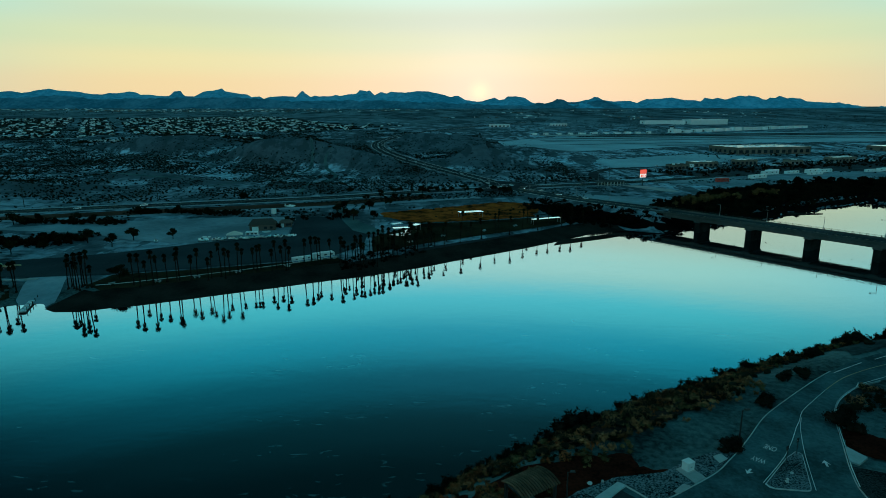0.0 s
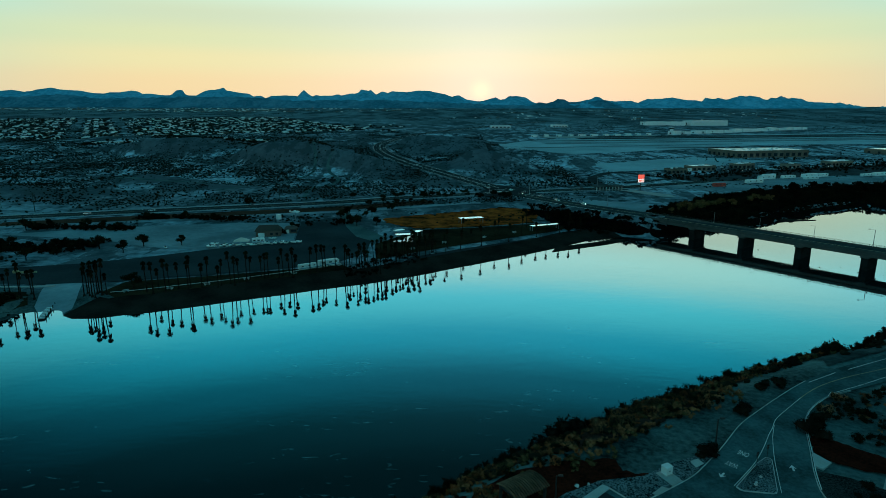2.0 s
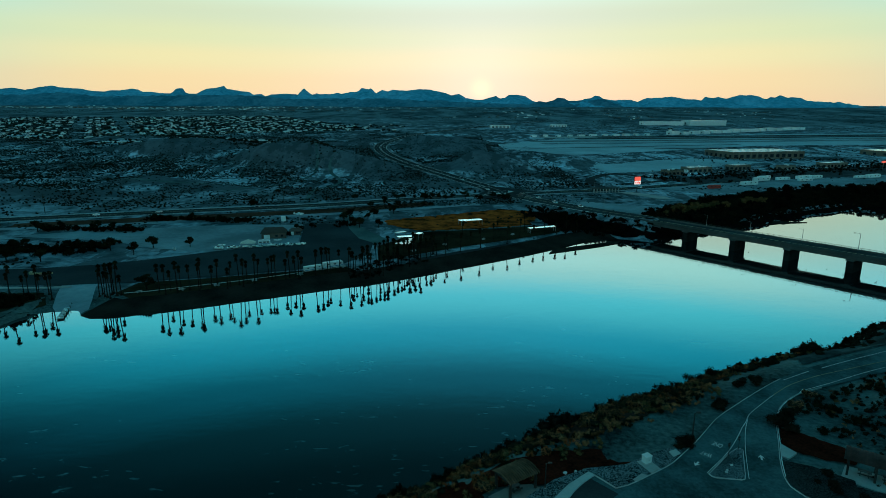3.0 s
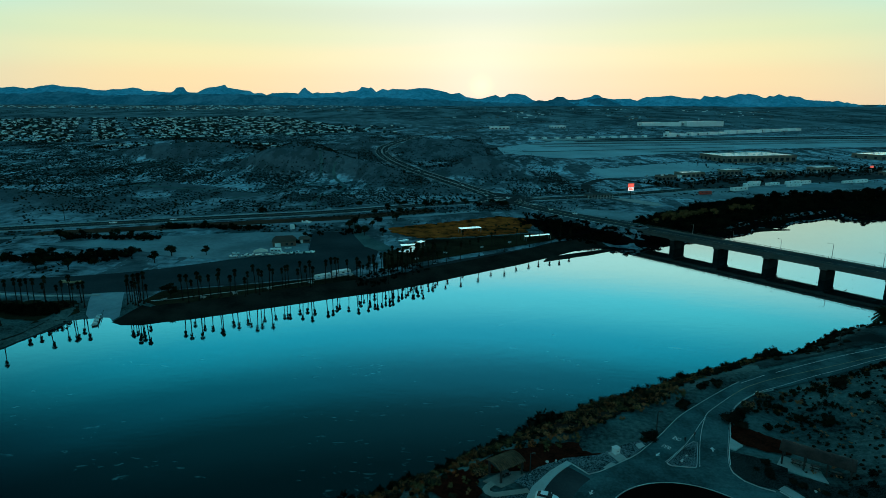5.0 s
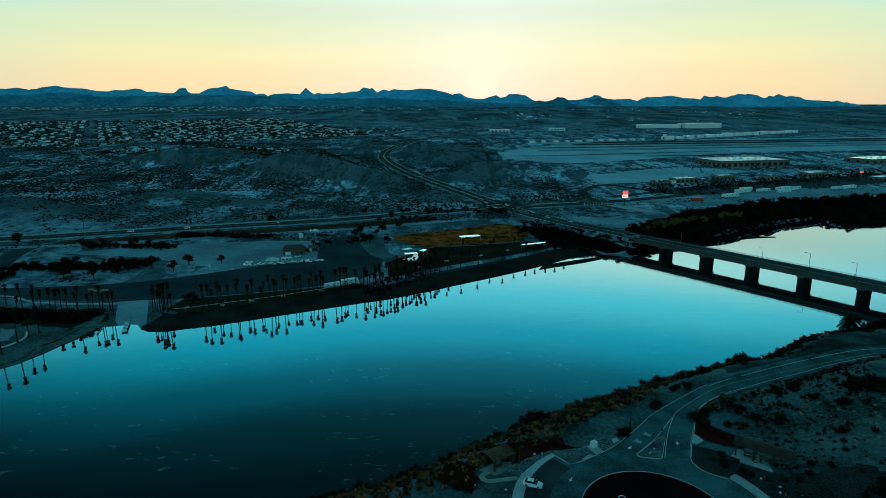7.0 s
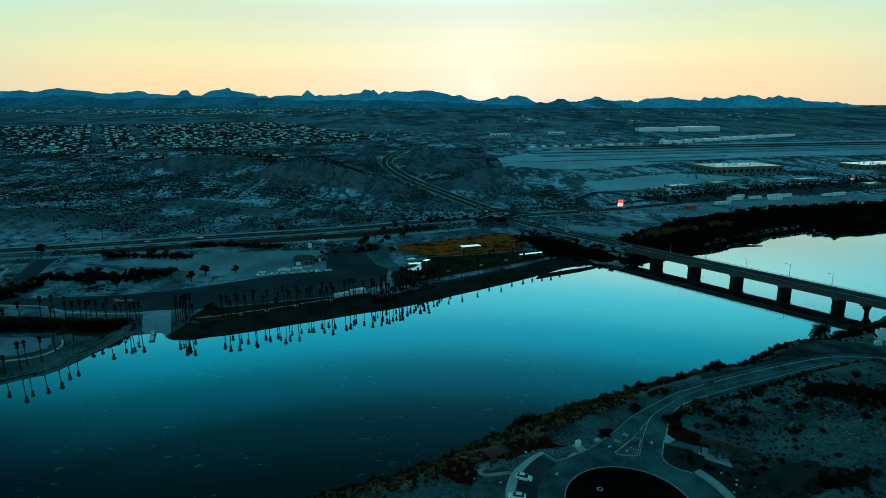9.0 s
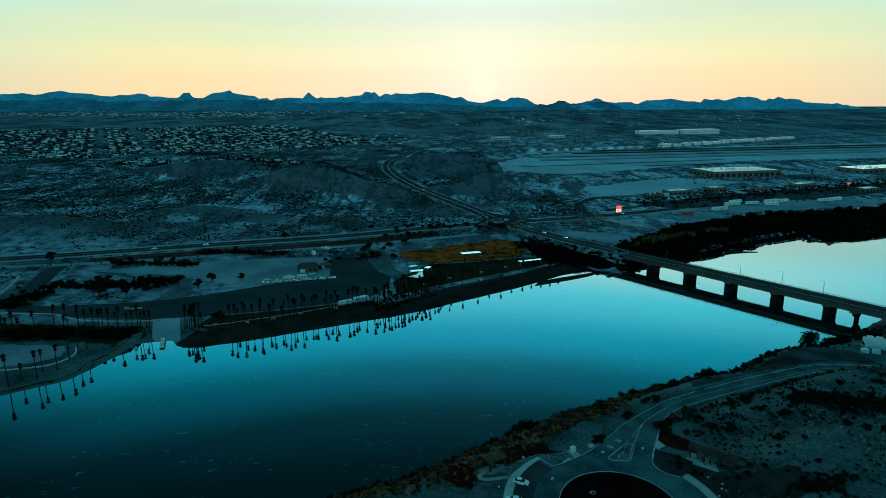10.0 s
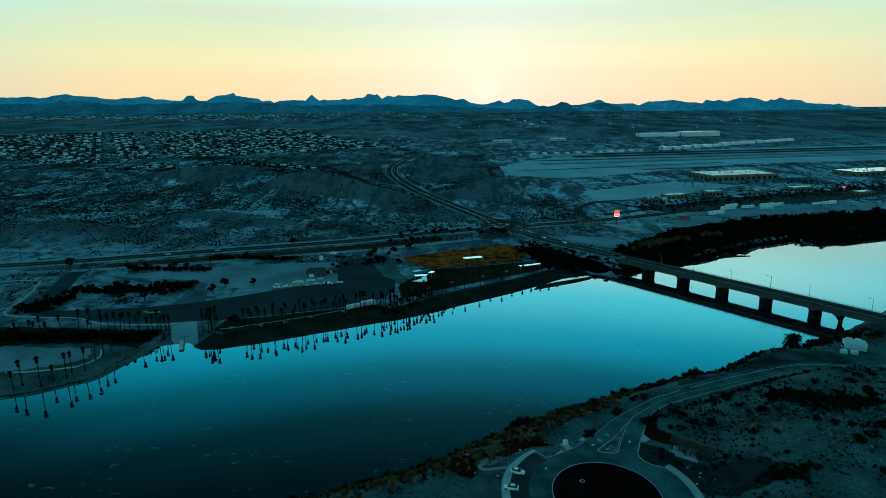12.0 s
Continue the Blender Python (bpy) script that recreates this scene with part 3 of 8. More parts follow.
def land(x, y):
    far = (y - shore(FAR_SHORE, x)) * 0.8
    near = (shore(NEAR_SHORE, x) - y) * 0.85
    # far side: a low bank, then a plain that climbs gently to the mountains
    plain = 0.8 + 0.0262 * (y - 300) - 0.39 + 0.0104 * x * step(800, 4400, y) - 0.0132 * x
    plain = 0.5 * (plain + 1.8 + np.sqrt((plain - 1.8) ** 2 + 1.0))
    road = np.minimum(line_distance(x, y, HIGHWAY)[0], line_distance(x, y, CANYON_ROAD)[0])
    open_land = step(14, 60, road) * step(400, 560, y)
    airfield = step(20, 90, x) * step(1750, 1600, y)
    hills = step(470, 600, y) * step(1000, 740, y) * step(40, -110, x) * step(14, 110, road)
    plain = plain + open_land * (1 - 0.93 * airfield) * (5.5 * (fbm(x, y, 170, 4, 5) - 0.5) + 2.2 * (fbm(x, y, 45, 3, 9, True) - 0.5) * step(2600, 1800, y))
    relief = hills * (58 * (fbm((0.85 * x - 0.5 * y) * 0.42, 0.5 * x + 0.85 * y, 100, 3, 21) - 0.45) + 34 * (0.45 - fbm((0.9 * x - 0.43 * y) * 0.5, 0.43 * x + 0.9 * y, 110, 3, 23, True)) + 5 * (0.5 - fbm(x, y, 36, 2, 25, True)))
    plain = plain + 0.5 * (relief - 3.5 + np.sqrt((relief + 3.5) ** 2 + 4.0))
    for mx, my, mr, mh in MOUNDS:
        plain = plain + mh * np.exp(-(((x - mx) / (1.6 * mr)) ** 2 + ((y - my) / mr) ** 2)) * (0.6 + 0.8 * fbm(x, y, 30, 3, 29)) * step(12, 40, road)
    plain = plain + step(1500, 2600, y) * step(4300, 3300, y) * 16 * (fbm(x * 0.5, y, 330, 4, 33) - 0.45)
    plain = plain + step(430, 330, y) * 0.25 * (fbm(x, y, 22, 3, 41) - 0.5)
    ramp_d, ramp_k = line_distance(x, y, BRIDGE_ROAD)
    ramp_z = 4.4 + (under(0) + 1.9 - 4.4) * np.clip(ramp_k / 2, 0, 1)
    plain = np.maximum(plain, ramp_z - np.maximum(ramp_d - 9, 0) * 0.5)
    far_z = np.where(far > 0, plain * step(0, 16, far) + 0.35 * np.minimum(far, 1), -0.35 * np.minimum(-far, 10))
    # near side: a steep brushy bank, a terrace with the road, dunes behind it
    wobble = 1.1 * (fbm(x, y, 14, 3, 51) - 0.5)
    terrace = 12.45 * (1 - 0.4 * step(135, 185, x)) * (0.62 * step(0, 13, near) + 0.38 * step(8, 22, near)) + wobble * step(0, 6, near) * step(22, 14, near)
    dune = step(70, 105, x - 0.25 * (y - 75)) * step(132, 108, y - 0.36 * (x - 110)) * step(-10, 40, y)
    terrace = terrace + dune * (6.0 + 6 * (fbm(x, y, 36, 4, 61) - 0.5))
    bed = line_distance(x, y, ROAD_BED)[0]
    terrace = terrace + (12.45 * (1 - 0.4 * step(135, 185, x)) - terrace) * step(10.5, 6, bed)
    near_z = np.where(near > 0, terrace, -0.35 * np.minimum(-near, 10))
    return np.where(near > -20 / 0.85, np.where(far > near, far_z, near_z), far_z)


def axis(low, high, start, end, fine, growth, most):
    inner = list(np.arange(start, end + fine * 0.5, fine))
    up, step_size = [], fine
    while (up[-1] if up else inner[-1]) < high:
        step_size = min(step_size * growth, most)
        up.append((up[-1] if up else inner[-1]) + step_size)
    down, step_size = [], fine
    while (down[-1] if down else inner[0]) > low:
        step_size = min(step_size * growth, most)
        down.append((down[-1] if down else inner[0]) - step_size)
    return np.array(down[::-1] + inner + up)


GX = axis(-5200, 5200, -300, 330, 3.0, 1.05, 120)
GY = axis(-900, 4800, 30, 420, 3.0, 1.025, 60)
GZ = land(*np.meshgrid(GX, GY))


def height(x, y):
    i = int(np.clip(np.searchsorted(GX, x) - 1, 0, len(GX) - 2))
    j = int(np.clip(np.searchsorted(GY, y) - 1, 0, len(GY) - 2))
    u, v = (x - GX[i]) / (GX[i + 1] - GX[i]), (y - GY[j]) / (GY[j + 1] - GY[j])
    return float((GZ[j, i] * (1 - u) + GZ[j, i + 1] * u) * (1 - v) + (GZ[j + 1, i] * (1 - u) + GZ[j + 1, i + 1] * u) * v)


def sheet(name, xs, ys, zs, material):
    g = Geo()
    xx, yy = np.meshgrid(xs, ys)
    g.v = np.stack([xx.ravel(), yy.ravel(), zs.ravel()], 1).tolist()
    n = len(xs)
    g.f = [(j * n + i, j * n + i + 1, (j + 1) * n + i + 1, (j + 1) * n + i) for j in range(len(ys) - 1) for i in range(n - 1)]
    return part(name, g, material, smooth=True)


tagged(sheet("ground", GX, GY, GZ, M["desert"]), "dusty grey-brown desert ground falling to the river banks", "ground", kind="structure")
water = Geo().add([(-2500, -1200, 0), (2500, -1200, 0), (2500, 1500, 0), (-2500, 1500, 0)], [(0, 1, 2, 3)])
tagged(part("water", water, M["water"]), "calm dark river water mirroring the dawn sky", "water", kind="structure")


# ---- mountains ----
def range_of(name, label, skyline, y, depth, base, seed, rough, stone="rock"):
    """A jagged range: its skyline runs along the line y; the front falls to the plain in spurs and gullies."""
    xs = np.arange(skyline[0][0], skyline[-1][0], 8.0)
    top = np.interp(xs, [p[0] for p in skyline], [p[1] for p in skyline])
    rows = np.linspace(0, 1, 17)
    xx, kk = np.meshgrid(xs, rows)
    foot = base - 0.003 * xx
    crest = top + rough * (1.6 * (fbm(xx, 0 * xx, 95, 4, seed, True) - 0.58) + 0.9 * (fbm(xx, 0 * xx, 42, 3, seed + 3, True) - 0.5))
    spur = fbm(xx + 130 * kk, kk * depth, 150, 4, seed + 7, True)
    fall = np.clip(kk ** (0.8 + 0.9 * spur), 0, 1)
    zz = foot - 12 + (crest - foot + 12) * fall + 92 * (spur - 0.55) * np.sin(np.pi * kk)
    yy = y - depth * (1 - kk)
    back = np.vstack([zz, foot[-1:] - 60])
    g = Geo()
    yy, xx = np.vstack([yy, yy[-1:] + 260]), np.vstack([xx, xx[-1:]])
    g.v = np.stack([xx.ravel(), yy.ravel(), back.ravel()], 1).tolist()
    n = len(xs)
    g.f = [(j * n + i, j * n + i + 1, (j + 1) * n + i + 1, (j + 1) * n + i) for j in range(len(rows)) for i in range(n - 1)]
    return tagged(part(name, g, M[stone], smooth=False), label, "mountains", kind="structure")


SKYLINE_WEST = [(-4611, 243), (-3349, 236), (-3241, 242), (-3159, 228), (-3093, 236), (-3027, 248), (-2950, 257), (-2879, 244), (-2731, 234), (-2669, 224), (-2606, 216), (-2551, 213), (-2507, 224), (-2435, 224), (-2348, 236), (-2298, 228), (-2266, 211), (-2202, 211), (-2139, 203), (-2062, 201), (-2031, 213), (-2016, 236), (-1965, 238), (-1950, 211), (-1926, 201), (-1862, 199), (-1800, 228), (-1786, 234), (-1709, 242), (-1653, 256)]
SKYLINE_MIDDLE = [(-1637, 236), (-1541, 220), (-1469, 211), (-1437, 191), (-1377, 197), (-1348, 176), (-1300, 193), (-1202, 197), (-1117, 195), (-1109, 187), (-1055, 238), (-1031, 215), (-998, 191), (-959, 203), (-934, 193), (-840, 197), (-797, 205), (-780, 199), (-712, 209), (-652, 215), (-626, 242), (-571, 230), (-554, 238), (-516, 201), (-469, 224), (-427, 215), (-392, 228), (-286, 219), (-180, 232), (-116, 228), (-53, 215), (11, 199), (54, 187), (105, 195), (160, 166), (245, 154), (288, 156), (318, 166), (381, 182), (416, 162), (450, 168), (479, 189), (543, 189), (607, 178), (659, 147), (736, 125)]
SKYLINE_EAST = [(861, 130), (1001, 154), (1041, 162), (1069, 177), (1101, 173), (1134, 158), (1184, 146), (1244, 150), (1325, 150), (1378, 134), (1406, 150), (1445, 162), (1485, 162), (1526, 164), (1566, 166), (1617, 173), (1667, 162), (1728, 154), (1781, 154), (1830, 146), (1852, 169), (1909, 162), (1949, 169), (1998, 158), (2069, 173), (2096, 185), (2149, 177), (2164, 185), (2230, 173), (2273, 158), (2297, 154), (2319, 169), (2352, 165), (2386, 183), (2441, 162), (2473, 167), (2534, 162), (2577, 142), (2605, 142), (2639, 132), (2679, 138), (2761, 130), (2816, 134), (2864, 116), (2895, 120), (2935, 103), (2977, 91), (3431, 94), (4589, 78)]
SKYLINE_KNOBS = [(508, 95), (568, 104), (627, 126), (658, 141), (706, 133), (757, 145), (788, 162), (836, 158), (864, 141), (904, 141), (964, 137), (1043, 145), (1074, 152), (1122, 154), (1163, 129), (1204, 114), (1262, 127), (1324, 102), (1384, 91)]
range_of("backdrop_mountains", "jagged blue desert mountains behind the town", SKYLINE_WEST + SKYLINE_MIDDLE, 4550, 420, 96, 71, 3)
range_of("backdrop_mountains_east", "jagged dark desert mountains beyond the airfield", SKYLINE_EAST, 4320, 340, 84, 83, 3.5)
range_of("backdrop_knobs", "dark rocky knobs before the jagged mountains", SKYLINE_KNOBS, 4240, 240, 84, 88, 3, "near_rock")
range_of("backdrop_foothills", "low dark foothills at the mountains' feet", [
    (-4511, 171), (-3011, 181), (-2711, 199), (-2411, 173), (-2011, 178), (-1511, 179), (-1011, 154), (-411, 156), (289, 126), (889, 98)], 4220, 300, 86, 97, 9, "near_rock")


# ---- roads and paved ground ----
def resample(line, gap):
    """Points along a smooth curve through the line's points."""
    pts = [Vector((*p, 0)) if len(p) == 2 else Vector(p) for p in line]
    out = []
    for i in range(len(pts) - 1):
        p0, p1, p2, p3 = pts[max(i - 1, 0)], pts[i], pts[i + 1], pts[min(i + 2, len(pts) - 1)]
        n = max(1, int((p2 - p1).length / gap))
        for k in range(n):
            t = k / n
            out.append(0.5 * (2 * p1 + (p2 - p0) * t + (2 * p0 - 5 * p1 + 4 * p2 - p3) * t * t + (3 * p1 - p0 - 3 * p2 + p3) * t ** 3))
    return out + [pts[-1]]


def strip(geo, line, left, right, lift, gap=8.0, level=None, flat=True):
    """A ribbon along the line from left to right of it (metres, right positive), laid on the ground."""
    pts = resample(line, gap) if flat else [Vector((*p, 0)) for p in line]
    verts, faces = [], []
    cuts = max(1, int(abs(right - left) / 3))
    for i, p in enumerate(pts):
        d = (pts[min(i + 1, len(pts) - 1)] - pts[max(i - 1, 0)]).normalized()
        side = Vector((d.y, -d.x, 0))
        for c in range(cuts + 1):
            q = p + side * (left + (right - left) * c / cuts)
            verts.append((q.x, q.y, (height(q.x, q.y) if level is None else level) + lift))
    n = cuts + 1
    for i in range(len(pts) - 1):
        for c in range(cuts):
            faces.append((i * n + c, i * n + c + 1, (i + 1) * n + c + 1, (i + 1) * n + c))
    return geo.add(verts, faces)


def dashes(geo, line, offset, width, lift, on, off, level=None):
    pts, run = resample(line, 1.0), 0.0
    piece = []
    for a, b in zip(pts, pts[1:]):
        if run % (on + off) < on:
            piece.append((a.x, a.y))
        elif len(piece) > 1:
            strip(geo, piece, offset - width / 2, offset + width / 2, lift, level=level, flat=False)
            piece = []
        else:
            piece = []
        run += (b - a).length
    if len(piece) > 1:
        strip(geo, piece, offset - width / 2, offset + width / 2, lift, level=level, flat=False)
    return geo


def ragged(outline, amount, seed):
    """The outline with an uneven, natural edge."""
    gen = np.random.default_rng(seed)
    out = []
    for (ax, ay), (bx, by) in zip(outline, outline[1:] + outline[:1]):
        n = max(1, int(math.hypot(bx - ax, by - ay) / (1.6 * amount)))
        for k in range(n):
            out.append((ax + (bx - ax) * k / n + gen.uniform(-amount, amount), ay + (by - ay) * k / n + gen.uniform(-amount, amount)))
    return out


def patch(name, outline, material, lift, label, category, gap=12.0, kind="structure", rag=0.0):
    """A piece of ground cover: an outline draped on the land."""
    if rag:
        outline = ragged(outline, rag, len(outline))
    bm = bmesh.new()
    bm.faces.new([bm.verts.new((x, y, 0)) for x, y in outline])
    bmesh.ops.triangulate(bm, faces=bm.faces)
    for _ in range(7):
        long = [e for e in bm.edges if e.calc_length() > gap]
        if not long:
            break
        bmesh.ops.subdivide_edges(bm, edges=long, cuts=1)
        bmesh.ops.triangulate(bm, faces=bm.faces)
    for v in bm.verts:
        v.co.z = height(v.co.x, v.co.y) + lift
    bmesh.ops.recalc_face_normals(bm, faces=bm.faces)
    me = bpy.data.meshes.new(name)
    bm.to_mesh(me)
    bm.free()
    if me.polygons and me.polygons[0].normal.z < 0:
        me.flip_normals()
    return tagged(part(name, me, material), label, category, kind=kind)


def road(name, line, width, material, label, lift, lines=(), gap=8.0):
    r = tagged(part(name, strip(Geo(), line, -width / 2, width / 2, lift, gap), material), label, "road", kind="structure")
    for offset, w, on, off, m in lines:
        g = Geo()
        if off:
            dashes(g, line, offset, w, lift + 0.05, on, off)
        else:
            strip(g, line, offset - w / 2, offset + w / 2, lift + 0.05, gap)
        part("lane_line", g, M[m], r)
    return r


road("road_highway", HIGHWAY, 13, M["asphalt_old"], "dark two-lane highway along the far bank", 0.3,
     [(-5.9, 0.3, 1, 0, "line"), (5.9, 0.3, 1, 0, "line"), (0, 0.35, 1, 0, "yellow")])
for left, right in ((-10, -6.5), (6.5, 9)):
    tagged(part("ground_highway_verge", strip(Geo(), HIGHWAY[:-2], left, right, 0.22), M["lot"]), "pale dusty gravel verge of the highway", "verge", kind="structure")
tagged(part("ground_embankment", strip(Geo(), HIGHWAY[3:7], 15, 30, 0.15), M["brown_earth"]), "brown earth embankment below the highway", "bank", kind="structure")
road("road_canyon", CANYON_ROAD, 20, M["asphalt_old"], "grey four-lane road curving up into the desert", 0.35,
     [(-9.2, 0.6, 1, 0, "line"), (9.2, 0.6, 1, 0, "line"), (-0.8, 0.45, 1, 0, "line"), (0.8, 0.45, 1, 0, "line"), (4.8, 0.35, 5, 9, "line"), (-5, 0.35, 5, 9, "line")])
road("road_bridge_approach", BRIDGE_ROAD, 17, M["asphalt"], "asphalt approach road rising to the bridge", 0.3,
     [(-8.0, 0.7, 1, 0, "kerb"), (8.0, 0.5, 1, 0, "line"), (0, 0.4, 1, 0, "yellow")], gap=5)
road("road_frontage", [(-329.3, 313.6), (-274.7, 320.6), (-200.3, 340.4), (-121.1, 367.1), (-61.7, 386.9), (-20.2, 404.7), (25.3, 426.4)], 7, M["lot"], "pale dirt frontage track beside the highway", 0.2)
road("road_park_drive", [(-267.8, 327.5), (-265.7, 305.7), (-256, 276.3), (-248.1, 253.2), (-237.7, 237), (-206.4, 231.6), (-160.8, 229.4)], 12, M["paving"], "dark asphalt drive into the riverside park", 0.16, gap=5)
road("road_airport", [(144.6, 505.4), (138.5, 552.8), (155.2, 592.3), (179.8, 616.9), (204.5, 592.2), (234.2, 567.5)], 9, M["asphalt_old"], "grey road looping round the commercial lots", 0.25)
road("road_lots", [(165.2, 538), (244, 582.3), (322.7, 616.7), (430.8, 662.9), (620, 760)], 9, M["asphalt"], "asphalt road past the shops", 0.25, [(0, 0.3, 4, 6, "line")])
road("road_airport_fence", [(70, 770), (62, 840), (80, 930), (140, 1010), (230, 1100)], 7, M["asphalt"], "dark service road round the airfield's end", 0.3)
for track in ([(-180.7, 464), (-151.1, 533.1), (-136.4, 612), (-151.4, 690.7)], [(-105.4, 434.4), (-109.5, 493.7), (-99.7, 552.9), (-121.6, 631.6), (-62.4, 680.8)],
              [(-418.8, 473.8), (-329.5, 513.3), (-240.3, 498.6), (-170.9, 513.4)], [(-597.2, 690.7), (-478.2, 680.8), (-380, 730), (-250.4, 690.7)]):
    road("road_dirt_track", track, 3.2, M["sand"], "pale dirt track through the desert hills", 0.3)

junction_lines = Geo()
for x0, y0, x1, y1, w in ((44, 466, 58, 486, 0.7), (60, 464, 66, 476, 0.7), (36, 480, 52, 490, 0.7), (30, 465, 42, 478, 0.6), (62, 478, 90, 488, 0.5), (20, 458, 40, 466, 0.5), (66, 470, 78, 446, 0.5), (58, 468, 70, 444, 0.5), (38, 494, 30, 514, 0.5), (46, 494, 38, 514, 0.5)):
    strip(junction_lines, [(x0, y0), (x1, y1)], -w / 2, w / 2, 0.62, 4)
tagged(part("road_junction_lines", junction_lines, M["line"]), "white stop lines and lane markings of the junction", "road marking", kind="structure")
patch("pavement_junction", [(22, 458), (34, 449), (66, 462), (84, 486), (66, 496), (48, 512), (30, 508), (34, 486)], M["asphalt_old"], 0.5, "wide grey asphalt road junction", "road", 6)
patch("pavement_airfield", [(82, 800), (92, 778), (180, 815), (282, 870), (548, 1030), (884, 1110), (1700, 1260), (1700, 1640), (1131, 1480), (640, 1330),
                            (437, 1225), (250, 1150), (150, 1060), (85, 945)], M["pale_earth"], 0.35, "pale graded earth of the airfield", "airfield", 60)
patch("pavement_runway", [(200, 1075), (215, 1050), (1700, 1490), (1690, 1530)], M["lot"], 0.6, "long grey runway across the airfield", "runway", 60)
patch("pavement_apron", [(173, 1165), (200, 1135), (450, 1232), (437, 1265)], M["concrete"], 0.7, "pale concrete apron beside the runway", "apron", 50)
road("pavement_taxiway", [(165, 1000), (700, 1158), (1500, 1395)], 20, M["lot"], "grey taxiway along the airfield", 0.75, [(-10.5, 1.6, 1, 0, "asphalt_old"), (10.5, 1.6, 1, 0, "asphalt_old")], gap=40)
for a, b, wide in (((150, 1045), (1650, 1462), 9), ((250, 1128), (1500, 1478), 26), ((300, 1185), (1250, 1452), 34), ((330, 930), (1500, 1265), 7), ((120, 900), (520, 1045), 5)):
    tagged(part("ground_airfield_strip", strip(Geo(), [a, ((a[0] + b[0]) / 2, (a[1] + b[1]) / 2), b], -wide / 2, wide / 2, 0.9, 40), M["brush_earth"]), "dark strip of brush beside the runway", "verge", kind="structure")
for off in (0, 36):
    tagged(part("road_runway_edge", strip(Geo(), [(215, 1052 + off), (950, 1268 + off), (1690, 1484 + off)], -1.1, 1.1, 1.0, 40), M["kerb"]), "pale painted edge line of the runway", "road marking", kind="structure")
patch("pavement_vacant_lot", [(172.7, 680.8), (176.8, 623.8), (253.7, 646.4), (412, 752), (380, 772), (330, 790), (250, 745)], M["pale_earth"], 0.3, "bare pale graded lot below the airfield", "lot", 40, rag=3.0)
patch("pavement_shops", [(209.5, 577.4), (234.2, 552.7), (470, 630.9), (640, 720), (600, 745), (421, 680.6)], M["asphalt"], 0.35, "asphalt car parks of the roadside shops", "car park", 40)
patch("pavement_trailer_lot", [(185, 513.2), (243.9, 492.7), (322.6, 537.1), (458.9, 574.6), (546.8, 618.6), (460.2, 623), (332.6, 577.1), (253.9, 552.6)], M["lot"], 0.3, "pale gravel lot with parked trailers", "lot", 30, rag=2.0)
patch("pavement_boat_lot", [(-239.9, 230.3), (-193.3, 222.5), (-156.8, 220.5), (-127.6, 225.5), (-97.6, 234.3), (-66.8, 245), (-48, 254.1), (-37.3, 274), (-38.4, 299), (-60.6, 349), (-86.3, 349.1),
                            (-78, 299.2), (-117.4, 278.5), (-141.5, 262.9), (-161.7, 252.8), (-185.9, 245.7), (-233.5, 239.8)], M["paving"], 0.22, "wide dark asphalt boat-trailer car park", "car park", 12)
patch("pavement_sand_lot", [(-150.3, 285.3), (-118.4, 279.5), (-79, 300.2), (-87.3, 347.1), (-121, 345.3), (-200.3, 325.5), (-239.9, 307.7), (-180.3, 300.6)], M["lot"], 0.12, "pale compacted sand overflow lot", "lot", 12)
patch("pavement_boat_ramp", [(-155.8, 220.5), (-142.7, 223), (-131, 196.6), (-132.9, 191.7), (-142, 194.9), (-146.1, 199.2)], M["lot"], 0.12, "grey concrete boat ramp sloping into the river", "boat ramp", 3)
patch("ground_dry_field", [(-39.8, 360.8), (-7.3, 378.6), (39.1, 406.4), (58.9, 399.1), (62.8, 381.6), (52.8, 350.4), (17.5, 338), (-14, 331.7), (-31.8, 344.5)], M["dry_grass"], 0.25, "golden-brown dry grass field", "field", 10, rag=1.6)
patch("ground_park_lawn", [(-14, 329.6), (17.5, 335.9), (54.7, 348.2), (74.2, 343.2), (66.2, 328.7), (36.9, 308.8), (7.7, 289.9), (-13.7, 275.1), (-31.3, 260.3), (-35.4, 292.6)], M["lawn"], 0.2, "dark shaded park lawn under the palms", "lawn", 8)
patch("ground_beach", [(-21.5, 247.4), (-9.8, 256.5), (9.6, 270.3), (38.6, 289.3), (63.5, 304.2), (80.8, 319.4), (97.8, 329.1), (95.1, 338.5), (77.9, 330.8), (60.3, 315.6), (35, 299.0), (5.7, 280.2), (-15.7, 264.8)],
      M["asphalt_old"], 0.16, "narrow strip of dark grey river beach", "beach", 6)
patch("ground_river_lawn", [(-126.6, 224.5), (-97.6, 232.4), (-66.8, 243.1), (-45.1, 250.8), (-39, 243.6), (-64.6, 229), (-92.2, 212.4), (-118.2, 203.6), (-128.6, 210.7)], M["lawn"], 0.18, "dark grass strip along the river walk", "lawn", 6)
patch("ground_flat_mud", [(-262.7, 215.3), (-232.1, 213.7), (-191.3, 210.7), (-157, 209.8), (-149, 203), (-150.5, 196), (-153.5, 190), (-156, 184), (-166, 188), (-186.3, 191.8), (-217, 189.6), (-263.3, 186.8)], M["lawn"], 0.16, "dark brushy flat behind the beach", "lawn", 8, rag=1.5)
patch("ground_sand_spit", [(-263.3, 184.8), (-217, 187.6), (-179.2, 184.7), (-173.1, 174.6), (-181.3, 164.9), (-201.7, 159.5), (-263.6, 141)], M["lot"], 0.16, "pale sandy beach clearing among the palms", "beach", 8, rag=1.2)
